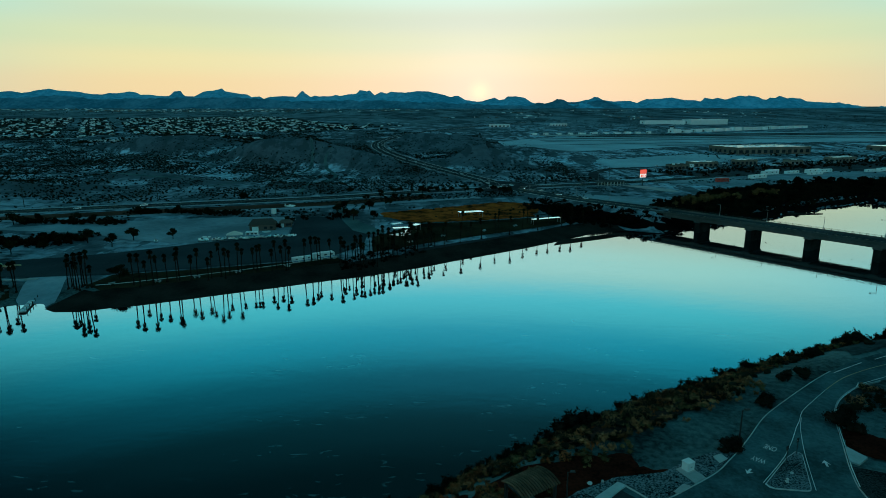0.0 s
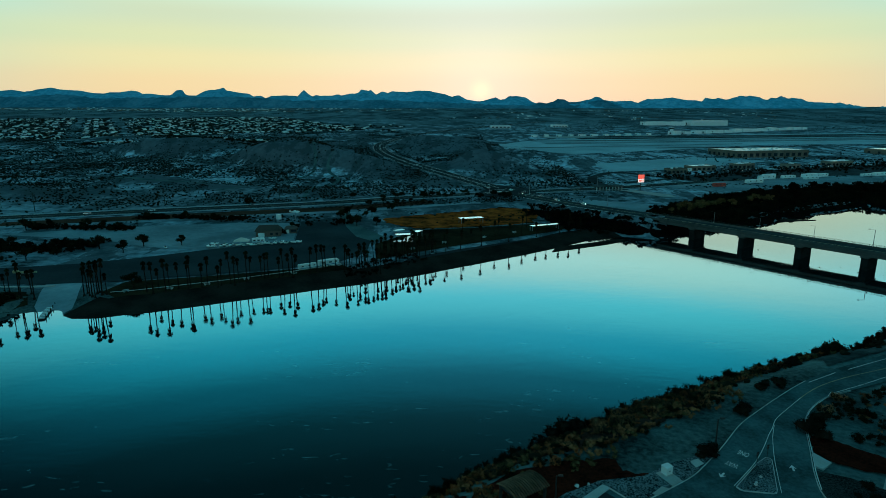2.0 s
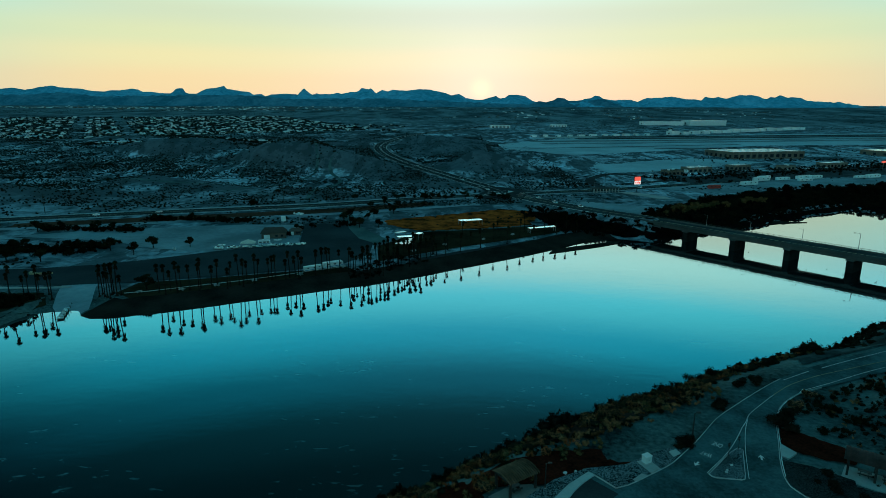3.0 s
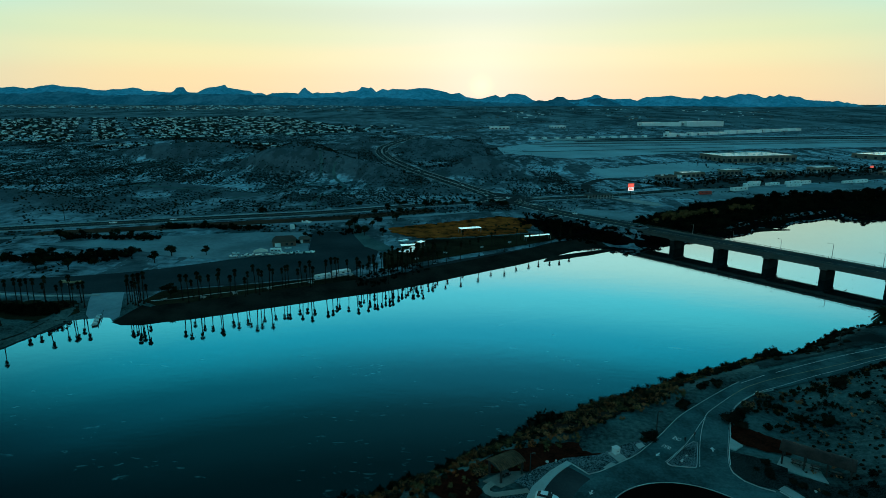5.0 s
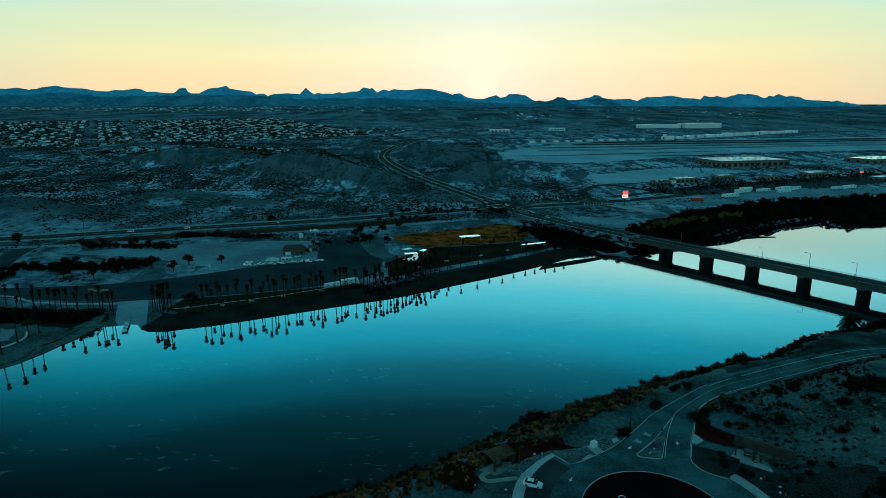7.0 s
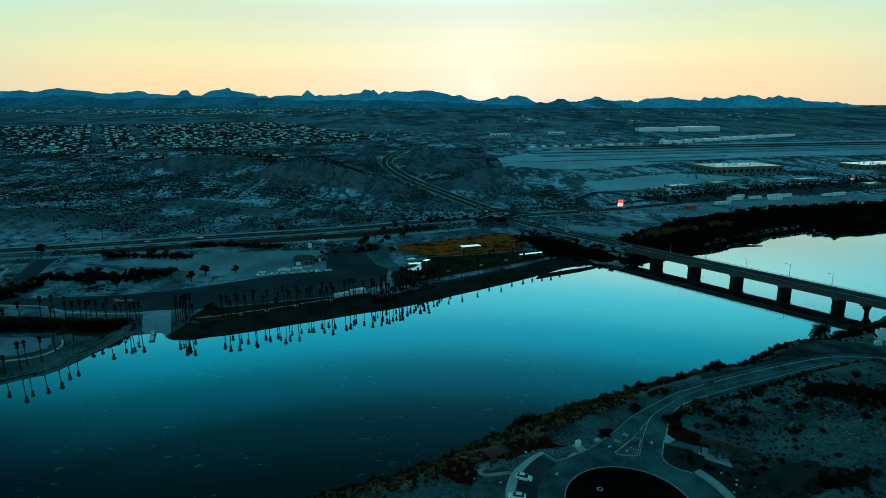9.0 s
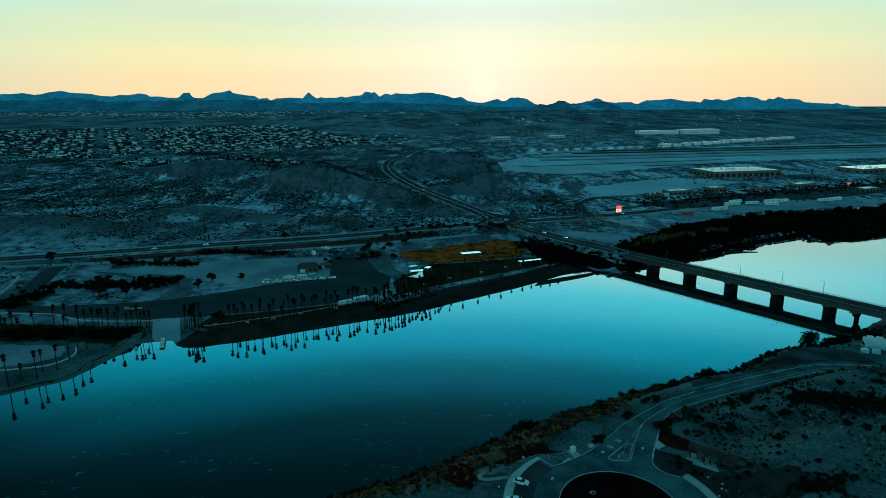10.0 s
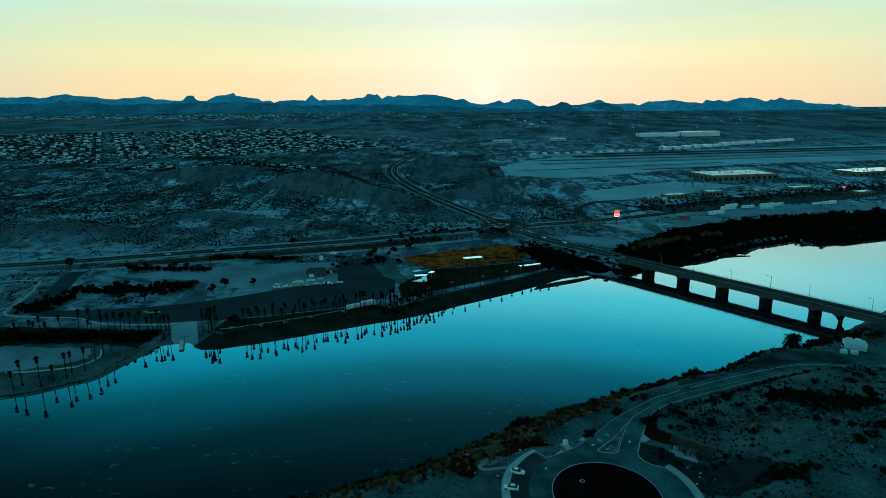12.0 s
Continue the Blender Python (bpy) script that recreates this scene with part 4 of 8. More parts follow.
patch("ground_channel_sand", [(145.6, 490.5), (159.4, 491.5), (181, 469.3), (181, 457.1), (171.1, 456.3)], M["concrete"], 0.4, "pale concrete drainage apron beside the road", "channel", 8)
patch("ground_wash", [(91.4, 434), (108.2, 441.9), (145.4, 422.9), (152.6, 396.2), (135.1, 389.5), (119.7, 400.7)], M["lot"], 0.3, "pale sandy wash below the bridge approach", "wash", 8, rag=1.5)
tagged(part("ground_river_edge", strip(Geo(), SHORE_WEST[4:13], -3, 1.5, 0.1, 3), M["wet_sand"]), "dark earth along the water's edge", "bank", kind="structure")
tagged(part("ground_river_edge_park", strip(Geo(), SHORE_PARK[1:], -15, 4, 0.24, 3), M["wet_sand"]), "dark earth along the water's edge", "bank", kind="structure")


def kerbing(name, line, width, tall, material, label, level=None, gap=1.5, closed=False):
    """A kerb: a low real step along a line."""
    pts = resample(line, gap)
    verts, faces = [], []
    for i, p in enumerate(pts):
        d = (pts[min(i + 1, len(pts) - 1)] - pts[max(i - 1, 0)]).normalized()
        side = Vector((d.y, -d.x, 0)) * width / 2
        z = height(p.x, p.y) if level is None else level
        for q, h in ((p - side, -0.2), (p - side * 0.9, tall), (p + side * 0.9, tall), (p + side, -0.2)):
            verts.append((q.x, q.y, z + h))
    for i in range(len(pts) - 1):
        for c in range(3):
            a = i * 4 + c
            faces.append((a, a + 4, a + 5, a + 1))
    return tagged(part(name, Geo().add(verts, [f[::-1] for f in faces]), material), label, "kerb", kind="structure")


kerbing("kerb_park_drive", [(-329.3, 291.8), (-306.4, 294.8), (-283.6, 297.8), (-280.6, 296.8), (-270.2, 271.8), (-261, 236.3), (-257.1, 232.5), (-236.9, 229.3), (-211.5, 226.9), (-193.3, 218.6), (-163.9, 216.8), (-150.8, 218.4)],
        1.2, 0.5, M["kerb"], "pale concrete kerb edging the park drive", gap=3)
kerbing("kerb_river_walk", [(-125, 210.5), (-117, 213), (-102, 220), (-88, 226.5), (-77, 232.8), (-62, 241.5), (-48, 249.5)], 0.55, 0.3, M["concrete"], "pale concrete river walk edge", gap=3)
kerbing("kerb_beach", [(-201.7, 157.5), (-187.4, 159.1), (-172.7, 164.1), (-168.9, 174.2), (-173.1, 182.5)], 0.8, 0.4, M["kerb"], "low kerb round the beach palms", gap=3)

# ---- the near terrace: road, roundabout, kerbs, beds ----
TER = 12.45
HUB = Vector((41.6, 57.6))
LEFT_KERB = [(27.7, 75), (29.9, 75.8), (34.3, 78.5), (38.8, 81.5), (41.5, 84), (46, 88.5), (49, 91.8), (54.2, 97.5), (60.7, 103), (65.4, 106.8), (71.7, 111.7), (76.2, 114.9),
             (85, 120.3), (97.2, 126), (106, 129.9), (113, 132.6), (127, 138.2), (139.8, 142.5), (156.2, 146.7), (183.3, 151.9), (230.4, 158.3)]
RIGHT_KERB = [(61.2, 69.7), (58.9, 71), (56.9, 72.9), (56, 75.5), (56.4, 77.9), (58.3, 82.6), (61.1, 88.2), (63.3, 92.7), (65.3, 96.7), (68.1, 100.8), (71.1, 103.9), (76.5, 107.9), (82.9, 110.6),
              (97.8, 116.6), (108.6, 121.2), (124.2, 128.2), (140.8, 134.3), (161.5, 139.2), (183.3, 143.2), (230.4, 149.6)]


def between(geo, one, two, lift, n=80):
    a, b = resample(one, 0.8), resample(two, 0.8)
    verts = []
    for i in range(n + 1):
        p, q = a[int(i / n * (len(a) - 1))], b[int(i / n * (len(b) - 1))]
        verts += [(p.x, p.y, height(p.x, p.y) + lift), (q.x, q.y, height(q.x, q.y) + lift)]
    return geo.add(verts, [(2 * i, 2 * i + 1, 2 * i + 3, 2 * i + 2) for i in range(n)])


def arc(radius, a0, a1, n=48, centre=HUB):
    return [(centre.x + radius * math.cos(radians(a0 + (a1 - a0) * i / n)), centre.y + radius * math.sin(radians(a0 + (a1 - a0) * i / n))) for i in range(n + 1)]


def ring(geo, r0, r1, a0, a1, lift, n=72):
    inner, outer = arc(r0, a0, a1, n), arc(r1, a0, a1, n)
    verts = [(x, y, TER + lift) for x, y in inner] + [(x, y, TER + lift) for x, y in outer]
    return geo.add(verts, [(i, n + 1 + i, n + 2 + i, i + 1) for i in range(n)])


tagged(part("road_roundabout", ring(ring(Geo(), 14.6, 23.9, -110, 122, 0.14), 14.6, 26.6, 122, 250, 0.14), M["road"]), "dark asphalt ring of a roundabout", "road", kind="structure")
lane = tagged(part("road_riverside", between(Geo(), LEFT_KERB, RIGHT_KERB, 0.2, 260), M["road"]), "dark asphalt road curving along the river bank", "road", kind="structure")
part("centre_line", strip(Geo(), [(70.6, 107.2), (77, 112), (85.3, 116.3), (95.3, 120.2), (106, 124.3), (122, 130.6), (136, 135.6), (147, 139.3), (183.3, 147.4), (230.4, 153.8)], -0.07, 0.07, 0.27, 2), M["yellow"], lane)
part("edge_line", strip(Geo(), [(76.5, 114.2), (80.7, 116.5), (85.1, 118.9)], -0.08, 0.08, 0.27, 2), M["line"], lane)
part("edge_line", strip(Geo(), [(88.9, 120.5), (97.7, 124.6), (106.6, 128.5), (113.5, 131.4), (127.5, 136.8), (138.6, 140.5), (156.4, 145.2), (183.3, 150.6), (230.4, 157)], -0.08, 0.08, 0.27, 2), M["line"], lane)
part("edge_line", strip(Geo(), [(78.6, 109.4), (86.5, 112.9), (97.2, 118), (108, 122.6), (123.7, 129.6), (140.4, 135.6), (156.3, 139.4), (183.3, 144.4), (230.4, 150.8)], -0.08, 0.08, 0.27, 2), M["line"], lane)
kerbing("kerb_road_river_side", LEFT_KERB[:12], 0.14, 0.32, M["kerb"], "pale concrete kerb of the riverside road", TER)
kerbing("kerb_road_dune_side", RIGHT_KERB[:13], 0.14, 0.32, M["kerb"], "pale concrete kerb of the riverside road", TER)
part("edge_line", strip(Geo(), [(57.2, 77.9), (59.1, 82.4), (61.9, 88), (64, 92.4), (66, 96.4), (68.7, 100.4), (71.6, 103.4), (76.6, 107.3), (78.6, 109.4)], -0.6, -0.46, 0.27, 1), M["line"], lane)
kerbing("kerb_gravel_bed", [(24.9, 78.7), (26.2, 77), (27.7, 75)], 0.17, 0.32, M["kerb"], "pale concrete kerb round the gravel bed", TER)
kerbing("kerb_island", arc(14.8, 0, 360, 90), 0.2, 0.3, M["kerb"], "thin pale kerb ring round the roundabout island", TER, 2.0)
island_bed = Geo()
rim = arc(14.65, 0, 360, 64)[:-1]
island_bed.add([(x, y, TER + 0.26) for x, y in rim] + [(HUB.x + (x - HUB.x) * 0.5, HUB.y + (y - HUB.y) * 0.5, TER + 0.75) for x, y in rim] + [(HUB.x, HUB.y, TER + 0.9)],
               [(i, (i + 1) % 64, 64 + (i + 1) % 64, 64 + i) for i in range(64)] + [(64 + i, 64 + (i + 1) % 64, 128) for i in range(64)])
tagged(part("ground_island_bed", island_bed, M["soil"], smooth=True), "dark brown bare soil of the roundabout island", "ground", kind="structure")
stone_ring = Geo()
for i in range(20):
    a0, a1 = 2 * math.pi * i / 20, 2 * math.pi * (i + 1) / 20
    stone_ring.rod((36.0 + 0.65 * math.cos(a0), 62.6 + 0.65 * math.sin(a0), TER + 0.66), (36.0 + 0.65 * math.cos(a1), 62.6 + 0.65 * math.sin(a1), TER + 0.66), 0.14, n=6)
tagged(part("stone_ring", stone_ring, M["kerb"]), "small pale stone ring lying on the island soil", "ring")
tagged(part("pavement_parking_bays", ring(Geo(), 21.2, 26.55, 131, 214, 0.165), M["asphalt"]), "dark worn asphalt of the parking bays", "parking bay", kind="structure")
# pavement round the parking bays
walk_left = Geo()
ring(walk_left, 26.7, 28.9, 128, 250, 0.24)
tagged(part("pavement_bays", walk_left, M["concrete"]), "pale curved concrete pavement by the parking bays", "pavement", kind="structure")
kerbing("kerb_bays", arc(26.65, 128, 250, 40), 0.16, 0.26, M["kerb"], "pale kerb along the parking bays", TER, 2.0)
walk_right = Geo()
ring(walk_right, 24.0, 26.1, -40, 32, 0.3)
tagged(part("pavement_shelter", walk_right, M["concrete"]), "tan concrete pavement leading from the shelter", "pavement", kind="structure")
kerbing("kerb_shelter", arc(23.8, -60, 31, 40), 0.2, 0.3, M["kerb"], "pale kerb on the shelter side of the roundabout", TER, 2.0)


def slab(name, outline, material, top, label, category):
    return tagged(part(name, Geo().prism(outline, TER - 0.15, TER + top), material), label, category, kind="structure")


slab("pavement_crossing", [(59.4, 84.2), (60.2, 83.3), (62.6, 85), (61.3, 88.1)], M["concrete"], 0.34, "pale concrete ramp slab at the kerb", "pavement")
slab("pavement_cabinet_pad", [(33.3, 82.2), (34.7, 79), (36.7, 80.2), (35.3, 83.3)], M["concrete"], 0.36, "pale concrete pad under the utility cabinet", "pavement")
slab("pavement_pad", [(40.2, 83.7), (41.9, 84.8), (41.5, 86.1), (40, 85.4)], M["concrete"], 0.36, "small pale concrete pad by the kerb", "pavement")
slab("pavement_pad_low", [(31, 77.1), (31.7, 76.7), (33.9, 78.3), (33, 78.8)], M["concrete"], 0.36, "small pale concrete pad by the kerb", "pavement")
slab("pavement_ramada_floor", [(6.9, 72.9), (10.3, 71), (16.1, 74.7), (12.7, 77.1)], M["tan_concrete"], 0.2, "tan concrete floor of the ramada", "pavement")
slab("pavement_shelter_floor", [(65.5, 77.7), (68.9, 81.6), (77.4, 74.8), (74.1, 70.9)], M["concrete"], 0.2, "pale concrete floor under the barrel-roofed shelter", "pavement")
path_line = [(8.9, 72.2), (7.3, 70.3), (8.5, 68.7), (11.7, 69.2), (15.3, 69.9)]
tagged(part("pavement_ramada_path", strip(Geo(), path_line, -0.7, 0.7, 0.3, 0.8, TER), M["tan_concrete"]), "curving tan footpath to the ramada", "path", kind="structure")

patch("ground_gravel_bed", [(12.8, 72.7), (18.2, 77.3), (24.2, 80.4), (31.3, 81.6), (34.1, 83.4), (37.2, 85.2), (40, 86.4), (43.8, 88), (44, 86.7), (41.3, 84), (38.6, 81.6), (34.2, 78.7), (29.8, 76), (27.8, 75.2), (25.5, 78.4), (24.2, 79.4), (20.2, 76), (15.3, 70.2)],
      M["gravel"], 0.27, "dark grey river-stone bed with pale pebbles", "gravel", 4)
patch("ground_gravel_bays", [(4.9, 64.6), (7.2, 68.0), (11.7, 68.4), (14.9, 70.0), (14.1, 61.6), (14.8, 51.7), (6.8, 47.8), (2.0, 56.0)], M["gravel"], 0.14, "dark grey gravel beside the curved pavement", "gravel", 4)
patch("ground_gravel_shelter", [(58.8, 82.9), (63, 81), (67.5, 77), (65, 72.2), (61.8, 70.2), (58.9, 71.4), (57.1, 73.2), (56.4, 75.6), (56.7, 77.9)], M["dark_gravel"], 0.27, "dark gravel bed beside the shelter", "gravel", 4)
patch("ground_gravel_dark", [(64.6, 71.6), (67.3, 58.8), (74, 54.7), (93.5, 58.3), (89.5, 68.2), (77.8, 69.9), (73.4, 70.3), (65, 77.2)], M["dark_gravel"], 0.18, "dark gravel ground before the dunes", "gravel", 4, rag=0.6)
patch("ground_mulch", [(13.8, 81.5), (16.8, 84.7), (20.0, 86.0), (24.7, 86.3), (27.7, 86.0), (28.0, 83.7), (30.0, 82.3), (33.1, 81.7), (32.6, 80.4), (28.8, 79.9), (24.8, 79.8), (21.4, 77.9), (18.6, 76.2), (12.9, 76.2)], M["mulch"], 0.24, "dark rust-brown bark mulch behind the gravel bed", "mulch", 3, rag=0.5)
patch("ground_mulch_path", [(-1.5, 78.6), (-3.4, 73.5), (-3.2, 69.2), (0.5, 66.8), (4.7, 65.2), (6.4, 69.2), (6.0, 72.6), (4.6, 75.4), (3.0, 78.4)], M["mulch"], 0.26, "rust-red bark mulch beside the ramada", "mulch", 3, rag=0.5)
patch("ground_mulch_ramada", [(5.2, 79.2), (3.0, 75.2), (5.6, 72.4), (9.6, 77.6), (13.0, 79.6), (18.4, 77.4), (20.6, 79.0), (16.0, 84.6), (10.5, 83.6)], M["mulch"], 0.22, "rust-brown bark mulch round the ramada", "mulch", 3, rag=0.5)
patch("ground_mulch_dune", [(63, 91.7), (61.8, 88.9), (62.9, 85.3), (65.3, 83.7), (71, 81.5), (74, 84.3), (69, 90.5), (64.6, 93.6)], M["mulch"], 0.25, "rust-red bark mulch behind the kerb", "mulch", 3, rag=0.5)

# near-black sheet paints the shade beneath the brush beside the abutment
patch("ground_abutment_brush", [(57, 402), (76, 388), (84, 380), (100, 352), (108, 338), (117, 325), (104, 324), (97.5, 331), (76, 336), (66, 343), (61, 372)], M["soil"], 0.32, "near-black ground standing in for shade under the brush by the bridge", "ground", 6, rag=1.2)
patch("ground_verge_dark", [(86, 122.8), (97, 128), (113, 134.8), (127, 140.3), (140, 144.8), (156, 149.4), (172, 152.5), (170, 164), (156, 164), (140, 157.5), (125, 150), (112, 143), (98, 136.5), (88, 131)], M["verge_earth"], 0.25, "dark bare earth between the road and the brush", "verge", 4, rag=0.3)
INLAND = [(125, 378), (139, 392), (219, 474), (290, 509), (370, 541), (446, 557), (560, 588)]
# near-black sheet, so gaps between the trees read as thicket shade
patch("ground_thicket", [(x, y) for x, y in INLAND] + [(x, y - 2) for x, y in SHORE_EAST[-3::-1]], M["soil"], 0.15, "near-black ground standing in for shade under the riverside thicket", "ground", 12, rag=2.5)
# brush-covered bank between the water and the terrace
edge_out = [(x + 0.5, y - 1.0) for x, y in NEAR_SHORE[3:12]]
edge_in = [(117, 145), (100, 138), (86, 131), (74, 124.5), (64, 118), (58.5, 112), (53.5, 107.5), (47.5, 103.5), (42.5, 100), (37.5, 96), (32.5, 93.5), (26, 90.5), (19, 89.3), (11, 86.8), (3, 83.5), (-9, 79), (-21, 72), (-41, 64), (-75, 46)]
patch("ground_bank", edge_out + edge_in, M["litter"], 0.2, "dark litter-strewn soil of the brushy river bank", "bank", 3, rag=0.7)

# splitter island
tri = tagged(part("kerb_splitter_island", Geo().prism([(44.2, 78.8), (44.4, 78.1), (45, 77.7), (49, 77.1), (49.6, 77.3), (50, 77.9), (53.4, 85.6), (53.4, 86.2), (52.8, 86.6), (50.6, 85.0)], TER - 0.1, TER + 0.36), M["kerb"]),
             "thin pale-kerbed splitter island in the road", "traffic island", kind="structure")
part("gravel_bed", Geo().prism([(44.38, 78.75), (44.55, 78.2), (45.05, 77.83), (49, 77.23), (49.55, 77.4), (49.88, 77.95), (53.27, 85.6), (53.27, 86.12), (52.8, 86.44), (50.65, 84.88)], TER + 0.2, TER + 0.375), M["gravel"], tri)
part("painted_line", strip(Geo(), [(44.1, 79.1), (50.2, 85), (54.4, 90), (57, 93.5), (59, 95.9), (61.1, 98.8), (65.6, 102.9), (70.6, 107.2)], -0.05, 0.05, 0.26, 1.5, TER), M["line"], lane)
part("painted_line", strip(Geo(), [(50.3, 77.4), (54, 86.1), (57.5, 93.1), (59.8, 96.8)], -0.05, 0.05, 0.26, 1.5, TER), M["line"], lane)


def lettering(word, x, y, degrees, tall, stretch, material, parent):
    curve = bpy.data.curves.new("text", "FONT")
    curve.body, curve.size, curve.align_x, curve.align_y, curve.fill_mode = word, tall, "CENTER", "CENTER", "FRONT"
    tmp = new("text", curve)
    me = bpy.data.meshes.new_from_object(tmp.evaluated_get(bpy.context.evaluated_depsgraph_get()))
    bpy.data.objects.remove(tmp)
    me.transform(Matrix.Diagonal((1, stretch, 1, 1)))
    ob = part("road_lettering", me, material, parent)
    ob.matrix_basis = pose(x, y, TER + 0.235, 0, 0, degrees)
    return ob


def arrow(x, y, degrees, length, parent):
    g = Geo().prism([(-0.12, -0.5), (0.12, -0.5), (0.12, 0.05), (0.42, -0.1), (0, 0.5), (-0.42, -0.1), (-0.12, 0.05)], 0, 0.01)
    ob = part("road_arrow", g, M["line"], parent)
    ob.matrix_basis = pose(x, y, TER + 0.225, 0, 0, degrees) @ Matrix.Diagonal((length * 0.8, length, 1, 1))
    return ob


lettering("ONE", 49.8, 87.8, 137, 0.82, 2.5, M["line"], lane)
lettering("WAY", 46.4, 84.7, 137, 0.82, 2.5, M["line"], lane)
arrow(43.5, 81.8, 135, 1.6, lane)
arrow(55.6, 83.7, -18, 1.7, lane)
arrow(26.8, 69.4, 150, 1.6, lane)

# ---- the bridge ----
W = 6.6


def deck_point(k, side, z):
    p = pier_place(k) + K_SIDE * side
    return (p.x, p.y, under(k) + z)


def along_bridge(k0, k1, profile, n):
    """A profile of (side, height above the underside) swept along the bridge."""
    g, m = Geo(), len(profile)
    for i in range(n + 1):
        g.v += [deck_point(k0 + (k1 - k0) * i / n, s, z) for s, z in profile]
    for i in range(n):
        g.f += [(i * m + j, i * m + (j + 1) % m, (i + 1) * m + (j + 1) % m, (i + 1) * m + j) for j in range(m)]
    g.f += [tuple(range(m)), tuple(range(n * m + m - 1, n * m - 1, -1))]
    return g


bridge = thing("bridge", "long grey concrete girder road bridge on wall piers over the river", "bridge")
part("deck", along_bridge(-0.15, 6.7, [(-W, 1.55), (W, 1.55), (W, 2.0), (-W, 2.0)], 26), M["bridge"], bridge)
part("road_surface", along_bridge(-0.15, 6.7, [(-W + 0.7, 2.0), (W - 0.7, 2.0), (W - 0.7, 2.06), (-W + 0.7, 2.06)], 26), M["asphalt"], bridge)
part("centre_line", along_bridge(-0.15, 6.7, [(-0.2, 2.06), (0.2, 2.06), (0.2, 2.075), (-0.2, 2.075)], 26), M["yellow"], bridge)
for s in (-5.4, -1.8, 1.8, 5.4):
    part("girder", along_bridge(-0.05, 6.65, [(s - 0.3, 0), (s + 0.3, 0), (s + 0.25, 1.55), (s - 0.25, 1.55)], 26), M["bridge"], bridge)
for s in (-W, W - 0.35):
    part("parapet", along_bridge(-0.15, 6.7, [(s, 2.0), (s + 0.35, 2.0), (s + 0.3, 2.85), (s + 0.05, 2.85)], 26), M["bridge"], bridge)
for s in (-W + 0.18, W - 0.18):
    for z in (3.15, 3.55):
        part("rail", along_bridge(0, 6.7, [(s - 0.05, z), (s + 0.05, z), (s + 0.05, z + 0.08), (s - 0.05, z + 0.08)], 26), M["dark_steel"], bridge)
    post_mesh = Geo().box((0, 0, 0.4), (0.12, 0.12, 0.8)).mesh("rail_post")
    for i in range(64):
        k = 0.05 + i * 0.104
        part("rail_post", post_mesh, M["dark_steel"], bridge).location = deck_point(k, s, 2.83)
turn = math.degrees(math.atan2(K_SIDE.y, K_SIDE.x))
for k in (0, 1, 2, 3, 4, 5, 5.47):
    p, u = pier_place(k), under(k)
    if k > 5:
        g = Geo().box((0, 0, (u - 2.0) / 2 - 3), (2.4, 1.6, u - 2.0 + 6), 0)
        g.box((0, 0, u - 1.3), (9.5, 1.9, 1.6), 0, 1.0)
        g.add([(-1.2, -0.8, u - 4.2), (1.2, -0.8, u - 4.2), (1.2, 0.8, u - 4.2), (-1.2, 0.8, u - 4.2), (-4.7, -0.8, u - 2.0), (4.7, -0.8, u - 2.0), (4.7, 0.8, u - 2.0), (-4.7, 0.8, u - 2.0)],
              [(3, 2, 1, 0), (4, 5, 6, 7), (0, 1, 5, 4), (1, 2, 6, 5), (2, 3, 7, 6), (3, 0, 4, 7)])
    else:
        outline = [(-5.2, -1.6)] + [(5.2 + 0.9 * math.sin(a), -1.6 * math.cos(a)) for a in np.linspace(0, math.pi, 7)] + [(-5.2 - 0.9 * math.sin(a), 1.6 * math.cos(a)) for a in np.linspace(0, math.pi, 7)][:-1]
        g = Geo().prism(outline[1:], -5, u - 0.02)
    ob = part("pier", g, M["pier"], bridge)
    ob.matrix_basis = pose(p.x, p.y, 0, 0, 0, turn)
    part("pier_cap", Geo().box((0, 0, u - 0.35), (12.6, 3.5, 0.68)), M["bridge"], bridge).matrix_basis = pose(p.x, p.y, 0, 0, 0, turn)
p = pier_place(-0.12)
part("abutment", Geo().box((0, 0, under(0) / 2 - 1), (14.5, 2.0, under(0) + 2.0)), M["bridge"], bridge).matrix_basis = pose(p.x, p.y, 0, 0, 0, turn)
p = pier_place(6.75)
part("abutment", Geo().box((0, 0, 4.0), (14.5, 2.0, 8.0)), M["bridge"], bridge).matrix_basis = pose(p.x, p.y, 0, 0, 0, turn)


# ---- plants ----
rng = np.random.default_rng(7)


def leaf_cloud(geo, lumps, count, size, gen, flat=0.0):
    """Small leaf sprays scattered through the shells of some lumps (x, y, z, radius)."""
    lumps = np.array(lumps, float)
    pick = gen.choice(len(lumps), count, p=lumps[:, 3] ** 2 / (lumps[:, 3] ** 2).sum())
    d = gen.normal(size=(count, 3))
    d /= np.linalg.norm(d, axis=1)[:, None]
    r = lumps[pick, 3] * gen.uniform(0.55, 1.05, count)
    p = lumps[pick, :3] + d * r[:, None] * np.array([1, 1, 1 - flat])
    p[:, 2] = np.maximum(p[:, 2], 0.02)
    a = gen.normal(size=(count, 3))
    a /= np.linalg.norm(a, axis=1)[:, None]
    b = np.cross(a, d + 1e-3)
    b /= np.linalg.norm(b, axis=1)[:, None]
    s = size * gen.uniform(0.6, 1.3, count)[:, None]
    quad = np.stack([p - a * s, p - b * s * 0.5, p + a * s, p + b * s * 0.5], 1).reshape(-1, 3)
    n = len(geo.v)
    geo.v += quad.tolist()
    geo.f += [(n + 4 * i, n + 4 * i + 1, n + 4 * i + 2, n + 4 * i + 3) for i in range(count)]
    return geo


